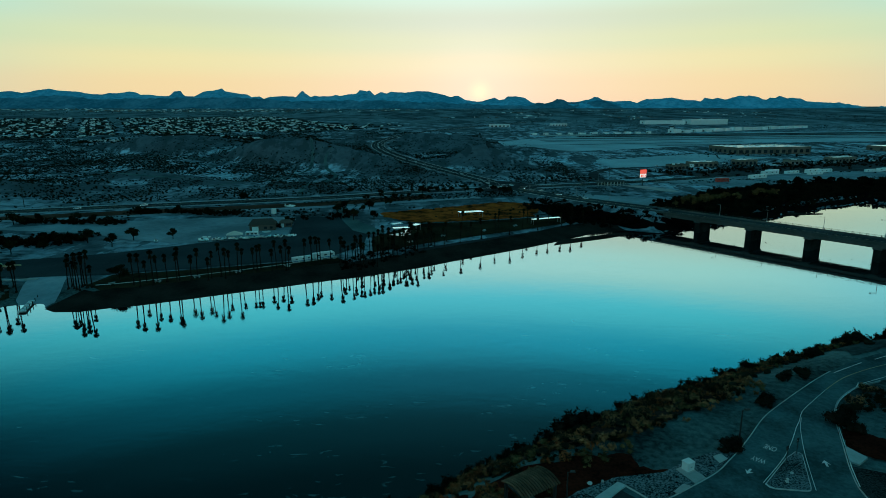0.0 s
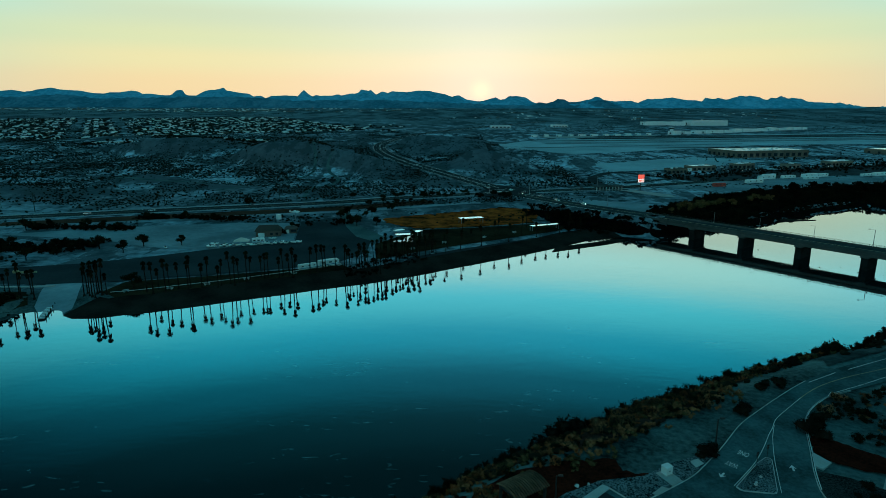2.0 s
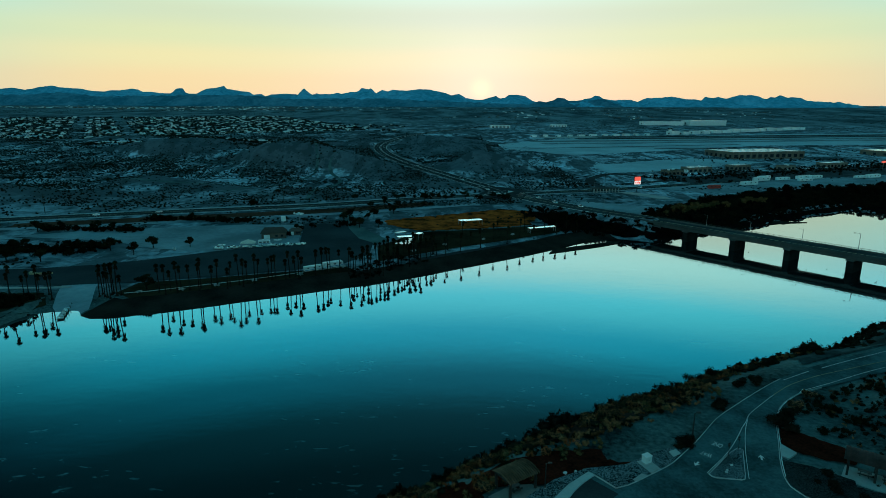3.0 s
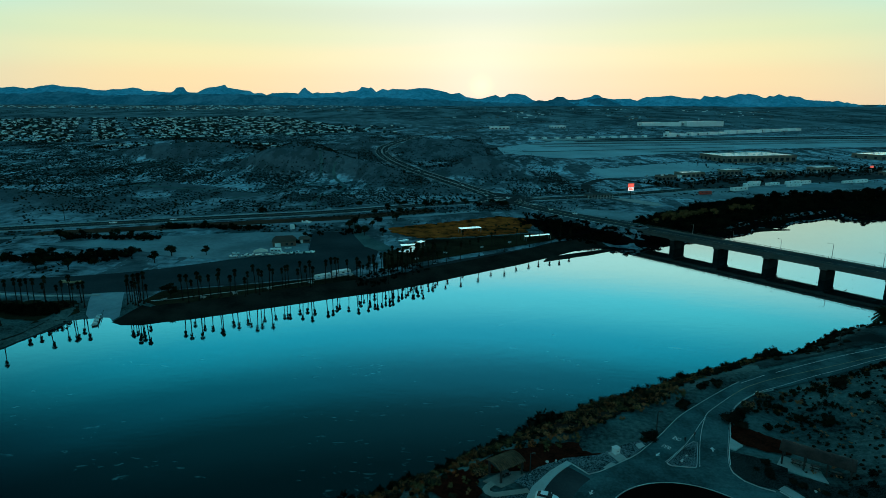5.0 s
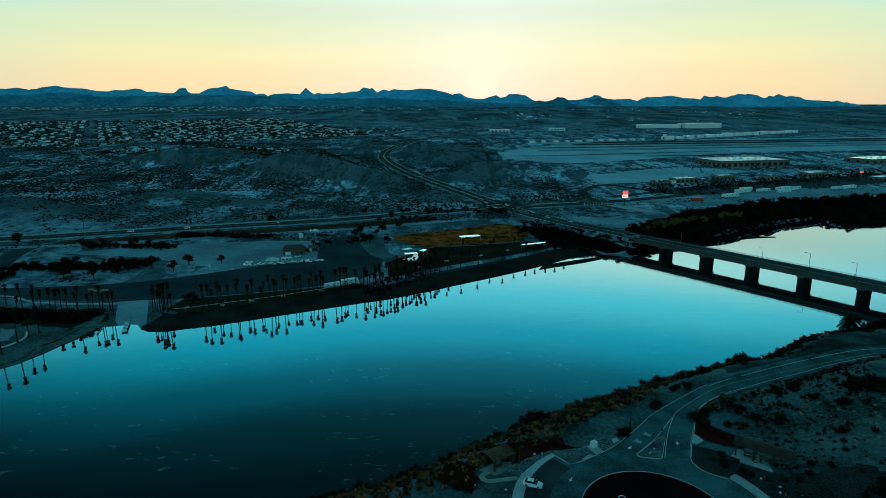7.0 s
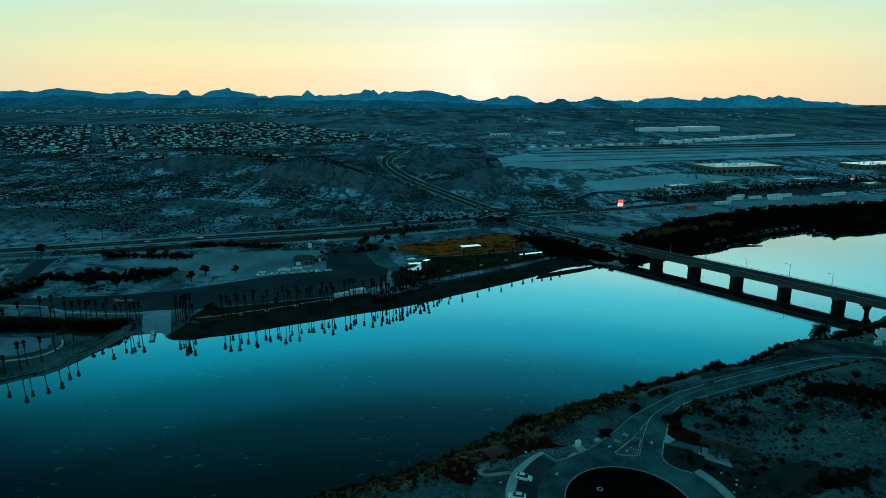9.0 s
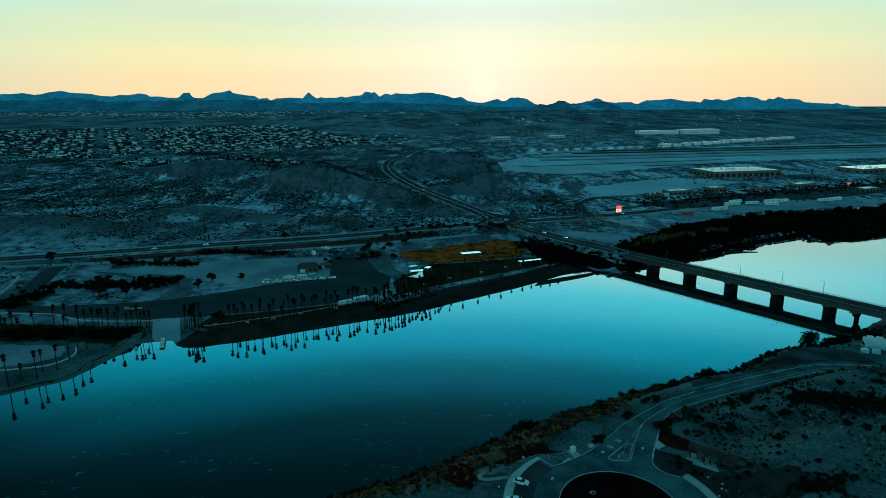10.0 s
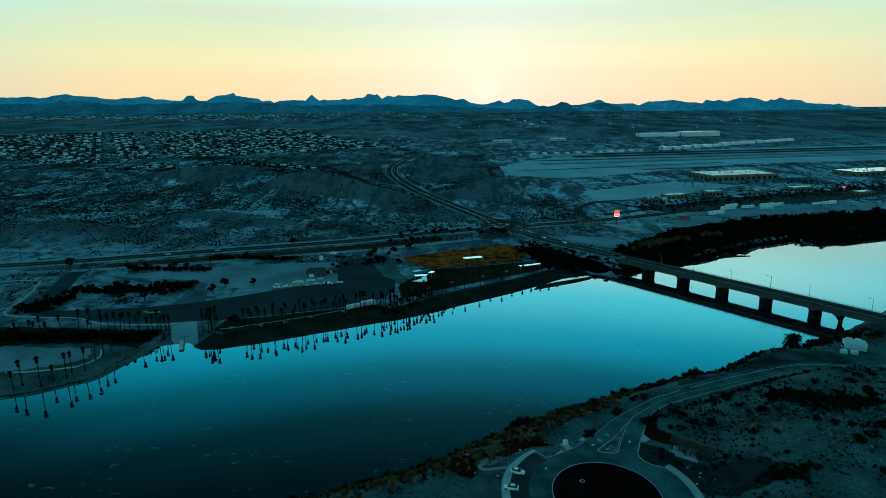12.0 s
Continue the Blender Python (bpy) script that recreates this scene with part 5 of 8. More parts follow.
def core(geo, x, y, z, r, gen, squash=0.8):
    """A rough inner mass that closes the middle of a crown."""
    verts, faces, n, m = [], [], 7, 4
    for j in range(m + 1):
        a = -math.pi / 2 + math.pi * j / m
        for i in range(n):
            k = r * gen.uniform(0.75, 1.1)
            b = 2 * math.pi * (i + 0.5 * (j % 2)) / n
            verts.append((x + k * math.cos(a) * math.cos(b), y + k * math.cos(a) * math.sin(b), max(0.0, z + k * squash * math.sin(a))))
    for j in range(m):
        faces += [(j * n + i, j * n + (i + 1) % n, (j + 1) * n + (i + 1) % n, (j + 1) * n + i) for i in range(n)]
    return geo.add(verts, faces)


def palm_tree(tall, seed, label, category="palm tree"):
    """A fan palm: a slim tapering trunk, a skirt of dead fronds and a ball of fan fronds."""
    gen = np.random.default_rng(seed)
    root = thing("palm_tree", label, category, "palms along the river")
    bend = gen.uniform(-0.5, 0.5, 2)
    trunk = Geo()
    marks = [Vector((bend[0] * k * k, bend[1] * k * k, tall * k)) for k in np.linspace(0, 1, 7)]
    for i in range(6):
        trunk.rod(marks[i], marks[i + 1], 0.20 - 0.014 * i, 0.20 - 0.014 * (i + 1), 8)
    trunk.rod((0, 0, -0.6), (0, 0, 0.5), 0.55, 0.36, 8)
    part("trunk", trunk, M["bark"], root, smooth=True)
    top = marks[-1]
    dead = Geo()
    for i in range(46):
        a, drop = gen.uniform(0, 2 * math.pi), gen.uniform(0.2, 1.9)
        out = Vector((math.cos(a), math.sin(a), 0))
        p = top - Vector((0, 0, drop * 0.55)) + out * 0.15
        q = p + out * gen.uniform(0.2, 0.42) + Vector((0, 0, -gen.uniform(0.6, 1.0)))
        w = Vector((-out.y, out.x, 0)) * 0.13
        dead.add([p, q - w, q + Vector((0, 0, -0.3)), q + w], [(0, 1, 2, 3)])
    part("dead_frond_skirt", dead, M["skirt"], root, "shaggy brown skirt of dead fronds")
    crown = Geo()
    for i in range(34):
        a = i * 2.39996 + gen.uniform(-0.2, 0.2)
        lift = math.asin(max(-0.55, min(0.97, -0.5 + 1.45 * (i / 33))))
        out = Vector((math.cos(a) * math.cos(lift), math.sin(a) * math.cos(lift), math.sin(lift)))
        stem = gen.uniform(0.28, 0.46)
        hub = top + Vector((0, 0, 0.1)) + out * stem
        side = out.cross(Vector((0, 0, 1)))
        side = side.normalized() if side.length > 0.05 else Vector((1, 0, 0))
        up = side.cross(out).normalized()
        crown.rod(top, hub, 0.035, 0.02, 3)
        for f in range(7):
            b = radians(-78 + 26 * f)
            tip = hub + (out * math.cos(b) + side * math.sin(b)) * gen.uniform(0.42, 0.66) - Vector((0, 0, 0.16 + 0.06 * abs(f - 3)))
            w = (side * math.cos(b) - out * math.sin(b)) * 0.075
            mid = hub.lerp(tip, 0.5) + up * 0.08
            crown.add([hub, mid - w, tip, mid + w], [(0, 1, 2, 3)])
    part("crown", crown, M["frond"], root, "round crown of dark green fan fronds")
    return root


def feather_palm(tall, seed):
    gen = np.random.default_rng(seed)
    root = thing("date_palm", "stocky date palm with arching dark feather fronds on the bank", "palm tree")
    trunk = Geo()
    for i in range(9):
        z = tall * i / 9
        trunk.rod((0, 0, z - 0.5), (0, 0, z + tall / 9 - 0.5), 0.52, 0.42, 9)
    part("trunk", trunk, M["bark"], root)
    crown = Geo()
    core(crown, 0, 0, tall - 0.3, 1.1, gen)
    for i in range(96):
        a = i * 2.39996
        lift = radians(gen.uniform(-40, 80))
        out = Vector((math.cos(a), math.sin(a), 0))
        length = gen.uniform(3.4, 4.4)
        pts = []
        for k in np.linspace(0, 1, 8):
            pts.append(Vector((0, 0, tall - 0.5)) + out * length * k * math.cos(lift * (1 - 0.6 * k)) + Vector((0, 0, length * (math.sin(lift) * k - 0.55 * k * k))))
        side = Vector((-out.y, out.x, 0))
        for p, q in zip(pts, pts[1:]):
            crown.rod(p, q, 0.03, 0.02, 3)
            for s in (-1, 1):
                for k in (0.0, 0.5):
                    base = p.lerp(q, k)
                    tip = base + side * s * 0.75 + (q - p).normalized() * 0.5 - Vector((0, 0, 0.22))
                    crown.add([base, base + (q - p) * 0.6, tip], [(0, 1, 2)])
    part("crown", crown, M["frond"], root, "arching dark green feather fronds")
    return root


def broad_tree(tall, seed, label, group, leaf, name="mesquite_tree", count=620, size=0.36):
    """A forked trunk with limbs and a crown of uneven lumps of leaf sprays."""
    gen = np.random.default_rng(seed)
    root = thing(name, label, "tree", group)
    wood, lumps = Geo(), []
    fork = Vector((gen.uniform(-0.3, 0.3), gen.uniform(-0.3, 0.3), tall * 0.26))
    wood.rod((0, 0, -0.5), fork, tall * 0.045, tall * 0.032, 7)
    for i in range(8):
        a = 2 * math.pi * i / 8 + gen.uniform(-0.4, 0.4)
        reach = tall * gen.uniform(0.16, 0.42)
        end = Vector((math.cos(a) * reach, math.sin(a) * reach, tall * gen.uniform(0.42, 0.82)))
        bent = fork.lerp(end, 0.5) + Vector((0, 0, tall * 0.05))
        n = len(wood.v)
        wood.rod(fork, bent, tall * 0.022, tall * 0.014, 5)
        wood.rod(bent, end, tall * 0.014, tall * 0.006, 5)
        wood.f += [(7 + i % 7, n, n + 1), (n + 5, n + 10, n + 11)]       # webs of the forks
        lumps.append((end.x, end.y, end.z, tall * gen.uniform(0.13, 0.22)))
    lumps.append((0, 0, tall * 0.8, tall * 0.2))
    part("trunk", wood, M["bark"], root)
    crown = Geo()
    for lump in lumps:
        core(crown, *lump[:3], lump[3] * 0.62, gen)
    leaf_cloud(crown, lumps, count, size, gen, 0.15)
    part("crown", crown, leaf, root)
    return root


def bush(wide, tall, seed, label, group, leaf, name="bush", count=900, size=0.072, lumps_n=7, category="bush"):
    gen = np.random.default_rng(seed)
    root = thing(name, label, category, group)
    lumps = [(0, 0, tall * 0.45, tall * 0.5)]
    for i in range(lumps_n):
        a, r = 2 * math.pi * i / lumps_n + gen.uniform(-0.5, 0.5), wide * gen.uniform(0.2, 0.42)
        k = gen.uniform(0.2, 0.42) * tall
        lumps.append((math.cos(a) * r, math.sin(a) * r, k * 0.9 + gen.uniform(0, 0.25) * tall, k))
    twigs = Geo()
    for x, y, z, r in lumps:
        twigs.rod((x * 0.15, y * 0.15, -0.15), (x, y, z), 0.05, 0.015, 4)
    leaves = Geo()
    # bark-dark lumps inside the bush put shade between the leaf sprays
    for x, y, z, r in lumps:
        core(twigs, x, y, z, r * 0.72, gen)
    part("woody_base", twigs, M["bark"], root)
    leaf_cloud(leaves, lumps, count, size, gen)
    part("foliage", leaves, leaf, root)
    return root


used = set()


def put(models, x, y, degrees=None, size=1.0, sink=0.0, z=None):
    """Stand one of the models at a place; each model itself is used before it is copied."""
    ob = models[int(rng.integers(len(models)))]
    degrees = rng.uniform(0, 360) if degrees is None else degrees
    z = height(x, y) if z is None else z
    if ob.name not in used:
        used.add(ob.name)
        ob.matrix_basis = turned(x, y, z - sink, degrees, size)
        return ob
    return place_copy(ob, x, y, z - sink, degrees, size)


def tidy(models):
    """Take away models that found no place."""
    for ob in models:
        if ob.name not in used:
            for o in (*ob.children_recursive, ob):
                bpy.data.objects.remove(o)


palms = [palm_tree(8.6, 1, "tall slim fan palm with a shaggy brown skirt"), palm_tree(9.4, 2, "tall slim fan palm with a shaggy brown skirt"),
         palm_tree(10.2, 3, "very tall slim fan palm beside the river"), palm_tree(7.2, 4, "shorter fan palm with a dense round crown"),
         palm_tree(9.0, 5, "tall leaning fan palm on the grass strip")]
ROW = [(-111.6, 210.8), (-108.5, 209.6), (-108.4, 214.4), (-104.5, 211.2), (-105.0, 214.8), (-101.0, 215.7), (-97.7, 214.3), (-97.1, 216.9), (-93.1, 217.4), (-92.7, 220.6), (-87.4, 218.1), (-86.7, 219.7), (-83.7, 222.1), (-81.8, 220.3), (-81.1, 224.0),
       (-78.7, 224.5), (-78.2, 227.0), (-73.9, 227.9), (-73.1, 229.8), (-71.5, 230.4), (-66.7, 230.2), (-66.4, 233.7), (-63.7, 233.9), (-62.1, 231.4), (-61.0, 232.2), (-56.2, 236.7), (-53.3, 239.7), (-52.0, 242.4), (-50.7, 244.1), (-46.1, 241.0)]
CLUMPS = [(-133.5, 208.0), (-133.6, 210.4), (-130.9, 207.3), (-129.5, 206.4), (-129.1, 209.0), (-127.2, 205.5), (-129.3, 210.9), (-126.5, 207.9), (-125.1, 208.3), (-179.1, 206.4), (-174.1, 202.3), (-175.1, 209.2), (-170, 205.1),
          (-167, 207), (-163.9, 202), (-162.9, 208.9), (-158.8, 204.7), (-156.8, 207.7), (-153.6, 203.2), (-152.8, 208.5), (-149.5, 205)]
GROVE = [(-42, 240.1), (-40.1, 244.2), (-37.1, 237.4), (-37.2, 248.4), (-34.2, 241.6), (-32.2, 239.3), (-31.3, 250.2), (-29.3, 244.6), (-27.4, 254.1), (-25.4, 247.6), (-24.5, 259.8), (-21.5, 253.5), (-19.6, 263.5),
         (-16.6, 257.1), (-14.7, 267.2), (-11.8, 261.8), (-35.3, 254.4), (-30.4, 258.1), (-26.5, 264.7), (-22.6, 269.4)]
PARK = [(-27.4, 241.0), (-26.3, 248.5), (-23.3, 252.3), (-21.9, 256.4), (-19.3, 248.4), (-18.7, 263.7), (-16.5, 253.3), (-14.9, 269.1), (-12.7, 261.5), (-8.6, 266.9), (-6.2, 274.8), (0.7, 273.6), (-8.9, 275.1), (-4, 271.6), (1.8, 284.1), (7.7, 279.4), (13.5, 296.3), (18.4, 289.8), (26.2, 303.2), (33, 298.7), (41.9, 314.2), (49.6, 310.7), (57.5, 323.1), (63.3, 318.6), (71.2, 329.9), (76.9, 326.1), (-6, 285.5), (9.6, 303.8), (29.2, 317.9), (46.8, 330.9)]
SPIT = [(-188.6, 144.2), (-186.7, 147.2), (-179.3, 147.6), (-176.3, 151.5), (-172.2, 154.4), (-172.4, 158.6), (-168.2, 161.2), (-168.7, 171), (-167.9, 176.2), (-167, 181.3), (-197.5, 204.9), (-191.4, 202.8),
        (-192.4, 207.7), (-189.3, 210.6), (-186.3, 206.6), (-181.2, 204.5), (-218.9, 200.6), (-212.8, 198.4), (-208.7, 197.3), (-216.9, 195.6), (-226.1, 198.8), (-202.6, 199.1)]
for spots in (ROW, CLUMPS, GROVE, PARK, SPIT):
    for x, y in spots:
        put(palms, x + rng.uniform(-0.4, 0.4), y + rng.uniform(-0.4, 0.4), size=rng.uniform(0.98, 1.3) * (0.85 if spots is PARK else 1.0))
for _ in range(13):
    k = rng.uniform(0, 1)
    put(palms, -42 + 36 * k + rng.uniform(-4, 4), 245 + 27 * k + rng.uniform(-5, 9), size=rng.uniform(0.75, 1.1))
tidy(palms)
date_palm = feather_palm(6.6, 11)
date_palm.matrix_basis = turned(160.3, 176.9, height(160.3, 176.9), 20)
agave = bush(2.6, 1.9, 12, "spiky dark agave-like yucca clump on the bank", "", M["frond"], "yucca", 420, 0.5, 5, "plant")
agave.matrix_basis = turned(76.5, 132.9, height(76.5, 132.9), 0, 1.2)

mesquites = [broad_tree(5.2, 21, "round dark mesquite tree on the sand lot", "mesquites of the park", M["leaf"]),
             broad_tree(4.4, 22, "low spreading dark mesquite tree", "mesquites of the park", M["leaf"]),
             broad_tree(6.0, 23, "dense dark mesquite tree by the drive", "mesquites of the park", M["leaf"])]
TREES = [(-132.5, 289.1), (-169.2, 280.5), (-153.4, 272.7), (-150.3, 286.3), (-205.8, 258.4), (-189.7, 258.2), (-118.6, 215.4), (-280.7, 329.5), (-232, 319.6), (-202.3, 327.5),
         (-63.6, 356), (-56.6, 346.9), (-35, 386.8), (-68.8, 438.4), (-52.8, 406.7), (-45, 427.5), (0.5, 441.3), (16.3, 448.2), (38, 454.1), (-15.3, 433.4), (-135, 402.8), (-61.6, 365), (-49.8, 366.9), (-46.8, 374.9), (-39.7, 339.6), (-51.6, 339.8), (27.2, 439.3), (48.9, 444.2)]
for x, y in TREES:
    put(mesquites, x, y, size=rng.uniform(1.0, 1.45))
# thickets on the flats
for x0, y0, w, d, n in ((-212.1, 277.1, 34, 9, 26), (-186.2, 287.6, 14, 8, 12), (-247.1, 254.1, 9, 16, 14), (-205.2, 325.5, 30, 5, 16), (-155.7, 356.3, 32, 5, 18), (-237.4, 199, 38, 5, 20), (-197.5, 197, 12, 4, 8), (5.4, 449.2, 45, 5, 14), (-30.1, 419.6, 20, 6, 8),
                        (-83.3, 333.1, 6, 8, 5)):
    for _ in range(n):
        put(mesquites, x0 + rng.uniform(-w, w), y0 + rng.uniform(-d, d), size=rng.uniform(0.5, 1.0), sink=0.8)
tidy(mesquites)

thicket = [broad_tree(6.5, 31, "dark dense willow thicket on the river bank", "riverside thicket", M["dark_leaf"], "willow_tree", 420, 0.55),
           broad_tree(5.0, 32, "dark dense tamarisk on the river bank", "riverside thicket", M["dark_leaf"], "tamarisk", 380, 0.5),
           broad_tree(8.0, 33, "taller dark cottonwood in the riverside thicket", "riverside thicket", M["dark_leaf"], "cottonwood", 460, 0.6)]
green = [broad_tree(8.5, 34, "tall olive-green willow in the riverside thicket", "riverside thicket", M["green_leaf"], "willow_tree", 700, 0.5),
         broad_tree(7.0, 35, "rounded olive-green willow beside the bridge", "riverside thicket", M["green_leaf"], "willow_tree", 620, 0.45)]
for x, y in ((229, 424), (236, 428), (222, 421), (164, 388), (170, 392), (176, 398), (184, 402), (192, 408), (158, 384), (203, 412)):
    put(green, x, y, size=rng.uniform(0.8, 1.25), sink=0.6)


def in_thicket(x, margin):
    return float(shore(FAR_SHORE, x)) - 1, float(np.interp(x, [p[0] for p in INLAND], [p[1] for p in INLAND])) - margin


for _ in range(280):
    x = rng.uniform(128, 540)
    low, high = in_thicket(x, 6)
    y = low + (high - low) * rng.uniform(0, 1) ** 1.3
    if (x - 172.5) * K_SIDE.x + (y - 276.1) * K_SIDE.y > 11:
        room = 0.04 * (y - float(shore(FAR_SHORE, x)) - 3)      # low growth at the water's edge
        if room > 0.3:
            put(thicket, x, y, size=min(room, rng.uniform(0.7, 1.25)), sink=0.6)
for _ in range(46):
    x, y = rng.uniform(62, 122), rng.uniform(340, 400)
    off = (x - 172.5) * K_SIDE.x + (y - 276.1) * K_SIDE.y
    if off < -12 and y > float(shore(FAR_SHORE, x)) + 6:
        put(thicket, x, y, size=rng.uniform(0.5, 0.95), sink=0.3)
tidy(thicket)
willows = [broad_tree(6.0, 35, "olive-green willow at the edge of the riverside thicket", "riverside thicket", M["green_leaf"], "willow_tree", 520, 0.34)]
for x, y, size in ((140, 372, 0.8), (147, 378, 1.0), (153, 384, 0.9), (160, 389, 1.1), (168, 393, 0.95), (176, 399, 1.1), (185, 404, 1.0), (194, 409, 0.9), (150, 392, 0.8), (171, 407, 0.8)):
    put(willows, x, y, size=size, sink=0.3)
tidy(willows)

bank_dark = [bush(4.2, 3.2, 41, "large dark leafy shrub on the steep bank", "bushes on the near bank", M["dark_leaf"], count=520, size=0.24),
             bush(3.2, 2.4, 42, "dark dense shrub on the steep bank", "bushes on the near bank", M["leaf"], count=420, size=0.2)]
bank_olive = [bush(2.4, 1.5, 43, "olive-brown brittlebush mound on the bank", "bushes on the near bank", M["olive"]),
              bush(2.2, 1.3, 44, "dull green sagebrush mound on the bank", "bushes on the near bank", M["sage"]),
              bush(2.8, 1.7, 45, "rounded olive saltbush on the bank", "bushes on the near bank", M["olive"], count=1050)]
bank_straw = [bush(2.2, 1.3, 46, "dry rust-coloured brush on the bank", "bushes on the near bank", M["straw"], count=900, size=0.075),
              bush(1.6, 0.9, 47, "small dry straw-coloured brush tuft", "bushes on the near bank", M["straw"], count=700, size=0.07)]


def bank(x, d):
    """A place on the near bank, d metres in from the water's edge."""
    return x + 0.35 * d, float(shore(NEAR_SHORE, x)) - d * 0.95


for _ in range(62):
    x, y = bank(rng.uniform(-40, 120), rng.uniform(0.5, 8))
    put(bank_dark, x, y, size=rng.uniform(0.55, 0.95), sink=0.3)
for _ in range(72):
    x = rng.uniform(-40, 75)
    x, y = bank(x, rng.uniform(9, 24 if x < 52 else 15))
    put(bank_olive, x, y, size=rng.uniform(0.6, 1.3), sink=0.1)
for _ in range(42):
    x = rng.uniform(-50, 80)
    x, y = bank(x, rng.uniform(9, 22 if x < 52 else 14))
    put(bank_straw, x, y, size=rng.uniform(0.7, 1.3), sink=0.1)
for x, y, s in ((22, 102.6, 1.35), (24.5, 103.6, 1.5), (19.6, 101.2, 0.9), (67.3, 127.7, 1.4), (100.8, 142.6, 1.7), (96.9, 141.7, 1.4), (103.7, 144.4, 0.9), (43.8, 87.6, 0.8), (45.4, 89.3, 0.65), (42.4, 86.9, 0.6), (69.6, 113, 0.95), (66.8, 113.4, 0.7),
                (56, 101.3, 0.8), (57.2, 102.6, 0.7), (64.8, 111.6, 0.75), (81.4, 128.9, 0.8), (77.5, 128.5, 0.8), (64.5, 94.8, 0.95), (66.9, 96.2, 0.8), (69.3, 99.1, 0.9), (65.9, 92.3, 0.7)):
    put(bank_dark, x, y, size=s, sink=0.2)
for x, y, s in ((33.4, 102.9, 1.5), (36.4, 104.8, 1.3), (39.3, 106.7, 1.5), (31.5, 99.5, 1.2), (28.5, 97.5, 1.5), (42.3, 109.6, 1.3), (71.8, 101.1, 1.4), (77.6, 106.8, 1.2), (34.4, 99.9, 1.1)):
    put(bank_olive, x, y, size=s)
# brush along the road and on the dunes
for _ in range(24):
    x = rng.uniform(84, 190)
    y = float(np.interp(x, [p[0] for p in RIGHT_KERB[5:]], [p[1] for p in RIGHT_KERB[5:]])) - rng.uniform(3, 9)
    put(bank_dark + bank_straw, x, y, size=rng.uniform(0.4, 0.8), sink=0.2)
for _ in range(30):
    x, y = rng.uniform(76, 190), rng.uniform(52, 128)
    if y < 128 and y < 100 + 0.3 * (x - 76):
        put(bank_dark, x, y, size=rng.uniform(0.3, 0.85), sink=0.25)
for _ in range(18):
    x, y = rng.normal(132, 13), rng.normal(104, 4)
    put(bank_dark, x, y, size=rng.uniform(0.5, 1.1), sink=0.3)
for x, y in ((61.1, 76.6), (63.1, 75.6), (66, 72.6), (67, 71.1), (70, 69.1), (72.9, 68.5), (75.9, 68), (78.8, 69.4), (80.7, 72.3), (64, 78.6), (62.6, 74.1), (83.7, 70.3), (87.6, 66.3)):
    put(bank_dark, x, y, size=rng.uniform(0.35, 0.6), sink=0.1)
for models in (bank_dark, bank_olive, bank_straw):
    tidy(models)


def tufts(name, label, category, spots, sizes, material, seed, sides=5):
    """Countless low tufts in one mesh: small rough cones of two tiers."""
    gen = np.random.default_rng(seed)
    verts, faces = [], []
    for (x, y, z), s in zip(spots, sizes):
        n, a0 = len(verts), gen.uniform(0, 6.28)
        for k, (r, h) in enumerate(((0.55, -0.1), (0.62, 0.38))):
            for i in range(sides):
                a, q = a0 + 2 * math.pi * i / sides + k * 0.6, s * r * gen.uniform(0.7, 1.25)
                verts.append((x + q * math.cos(a), y + q * math.sin(a), z + s * h * gen.uniform(0.8, 1.2)))
        verts.append((x + gen.uniform(-0.15, 0.15) * s, y + gen.uniform(-0.15, 0.15) * s, z + s * gen.uniform(0.6, 0.85)))
        faces += [(n + i, n + (i + 1) % sides, n + sides + (i + 1) % sides, n + sides + i) for i in range(sides)]
        faces += [(n + sides + i, n + sides + (i + 1) % sides, n + 2 * sides) for i in range(sides)]
    g = Geo()
    g.v, g.f = verts, faces
    return tagged(part(name, g, material), label, category, kind="stuff")


def scatter(n, x0, x1, y0, y1, keep, seed):
    gen = np.random.default_rng(seed)
    x, y = gen.uniform(x0, x1, n), y0 + (y1 - y0) * gen.uniform(0, 1, n) ** 1.0
    ok = keep(x, y, gen.uniform(0, 1, n))
    return [(a, b, height(a, b)) for a, b in zip(x[ok], y[ok])]


def low_ground(x, y, r):
    """Valley floors rather than the stony rises."""
    return land(x, y) - (0.0262 * y - 7.45 - 0.0132 * x) < 1.0 + 9.0 * r ** 2 + 12 * (r < 0.10)


def off_road(x, y):
    return np.minimum(line_distance(x, y, HIGHWAY)[0], line_distance(x, y, CANYON_ROAD)[0]) > 14


scrub_spots = scatter(46000, -860, 560, 430, 1250, lambda x, y, r: off_road(x, y) & (y > 455 + 0.22 * x) & ~((x > 75) & (y > 540)) & (np.abs(x) < 0.8 * y + 90)
                      & (fbm(x, y, 60, 3, 77) > 0.33 + 0.27 * r) & low_ground(x, y, r), 5)
tufts("desert_scrub", "sparse dark creosote scrub over the desert hills", "scrub", scrub_spots, np.random.default_rng(3).uniform(0.6, 1.9, len(scrub_spots)), M["scrub"], 6)
flat_spots = scatter(5200, -330, 120, 236, 455, lambda x, y, r: (y > shore(FAR_SHORE, x) + 10) & (fbm(x, y, 30, 3, 78) > 0.52 + 0.12 * r) & (line_distance(x, y, HIGHWAY)[0] > 11)
                     & ((y > 350 + 0.2 * x) | (x < -140)) & ~((y < 252) & (x > -245)) & ~((x > -172) & (x < -75) & (y < 346)), 8)
tufts("flat_scrub", "low dark scrub on the flats by the river", "scrub", flat_spots, np.random.default_rng(4).uniform(0.5, 1.5, len(flat_spots)), M["scrub"], 7)
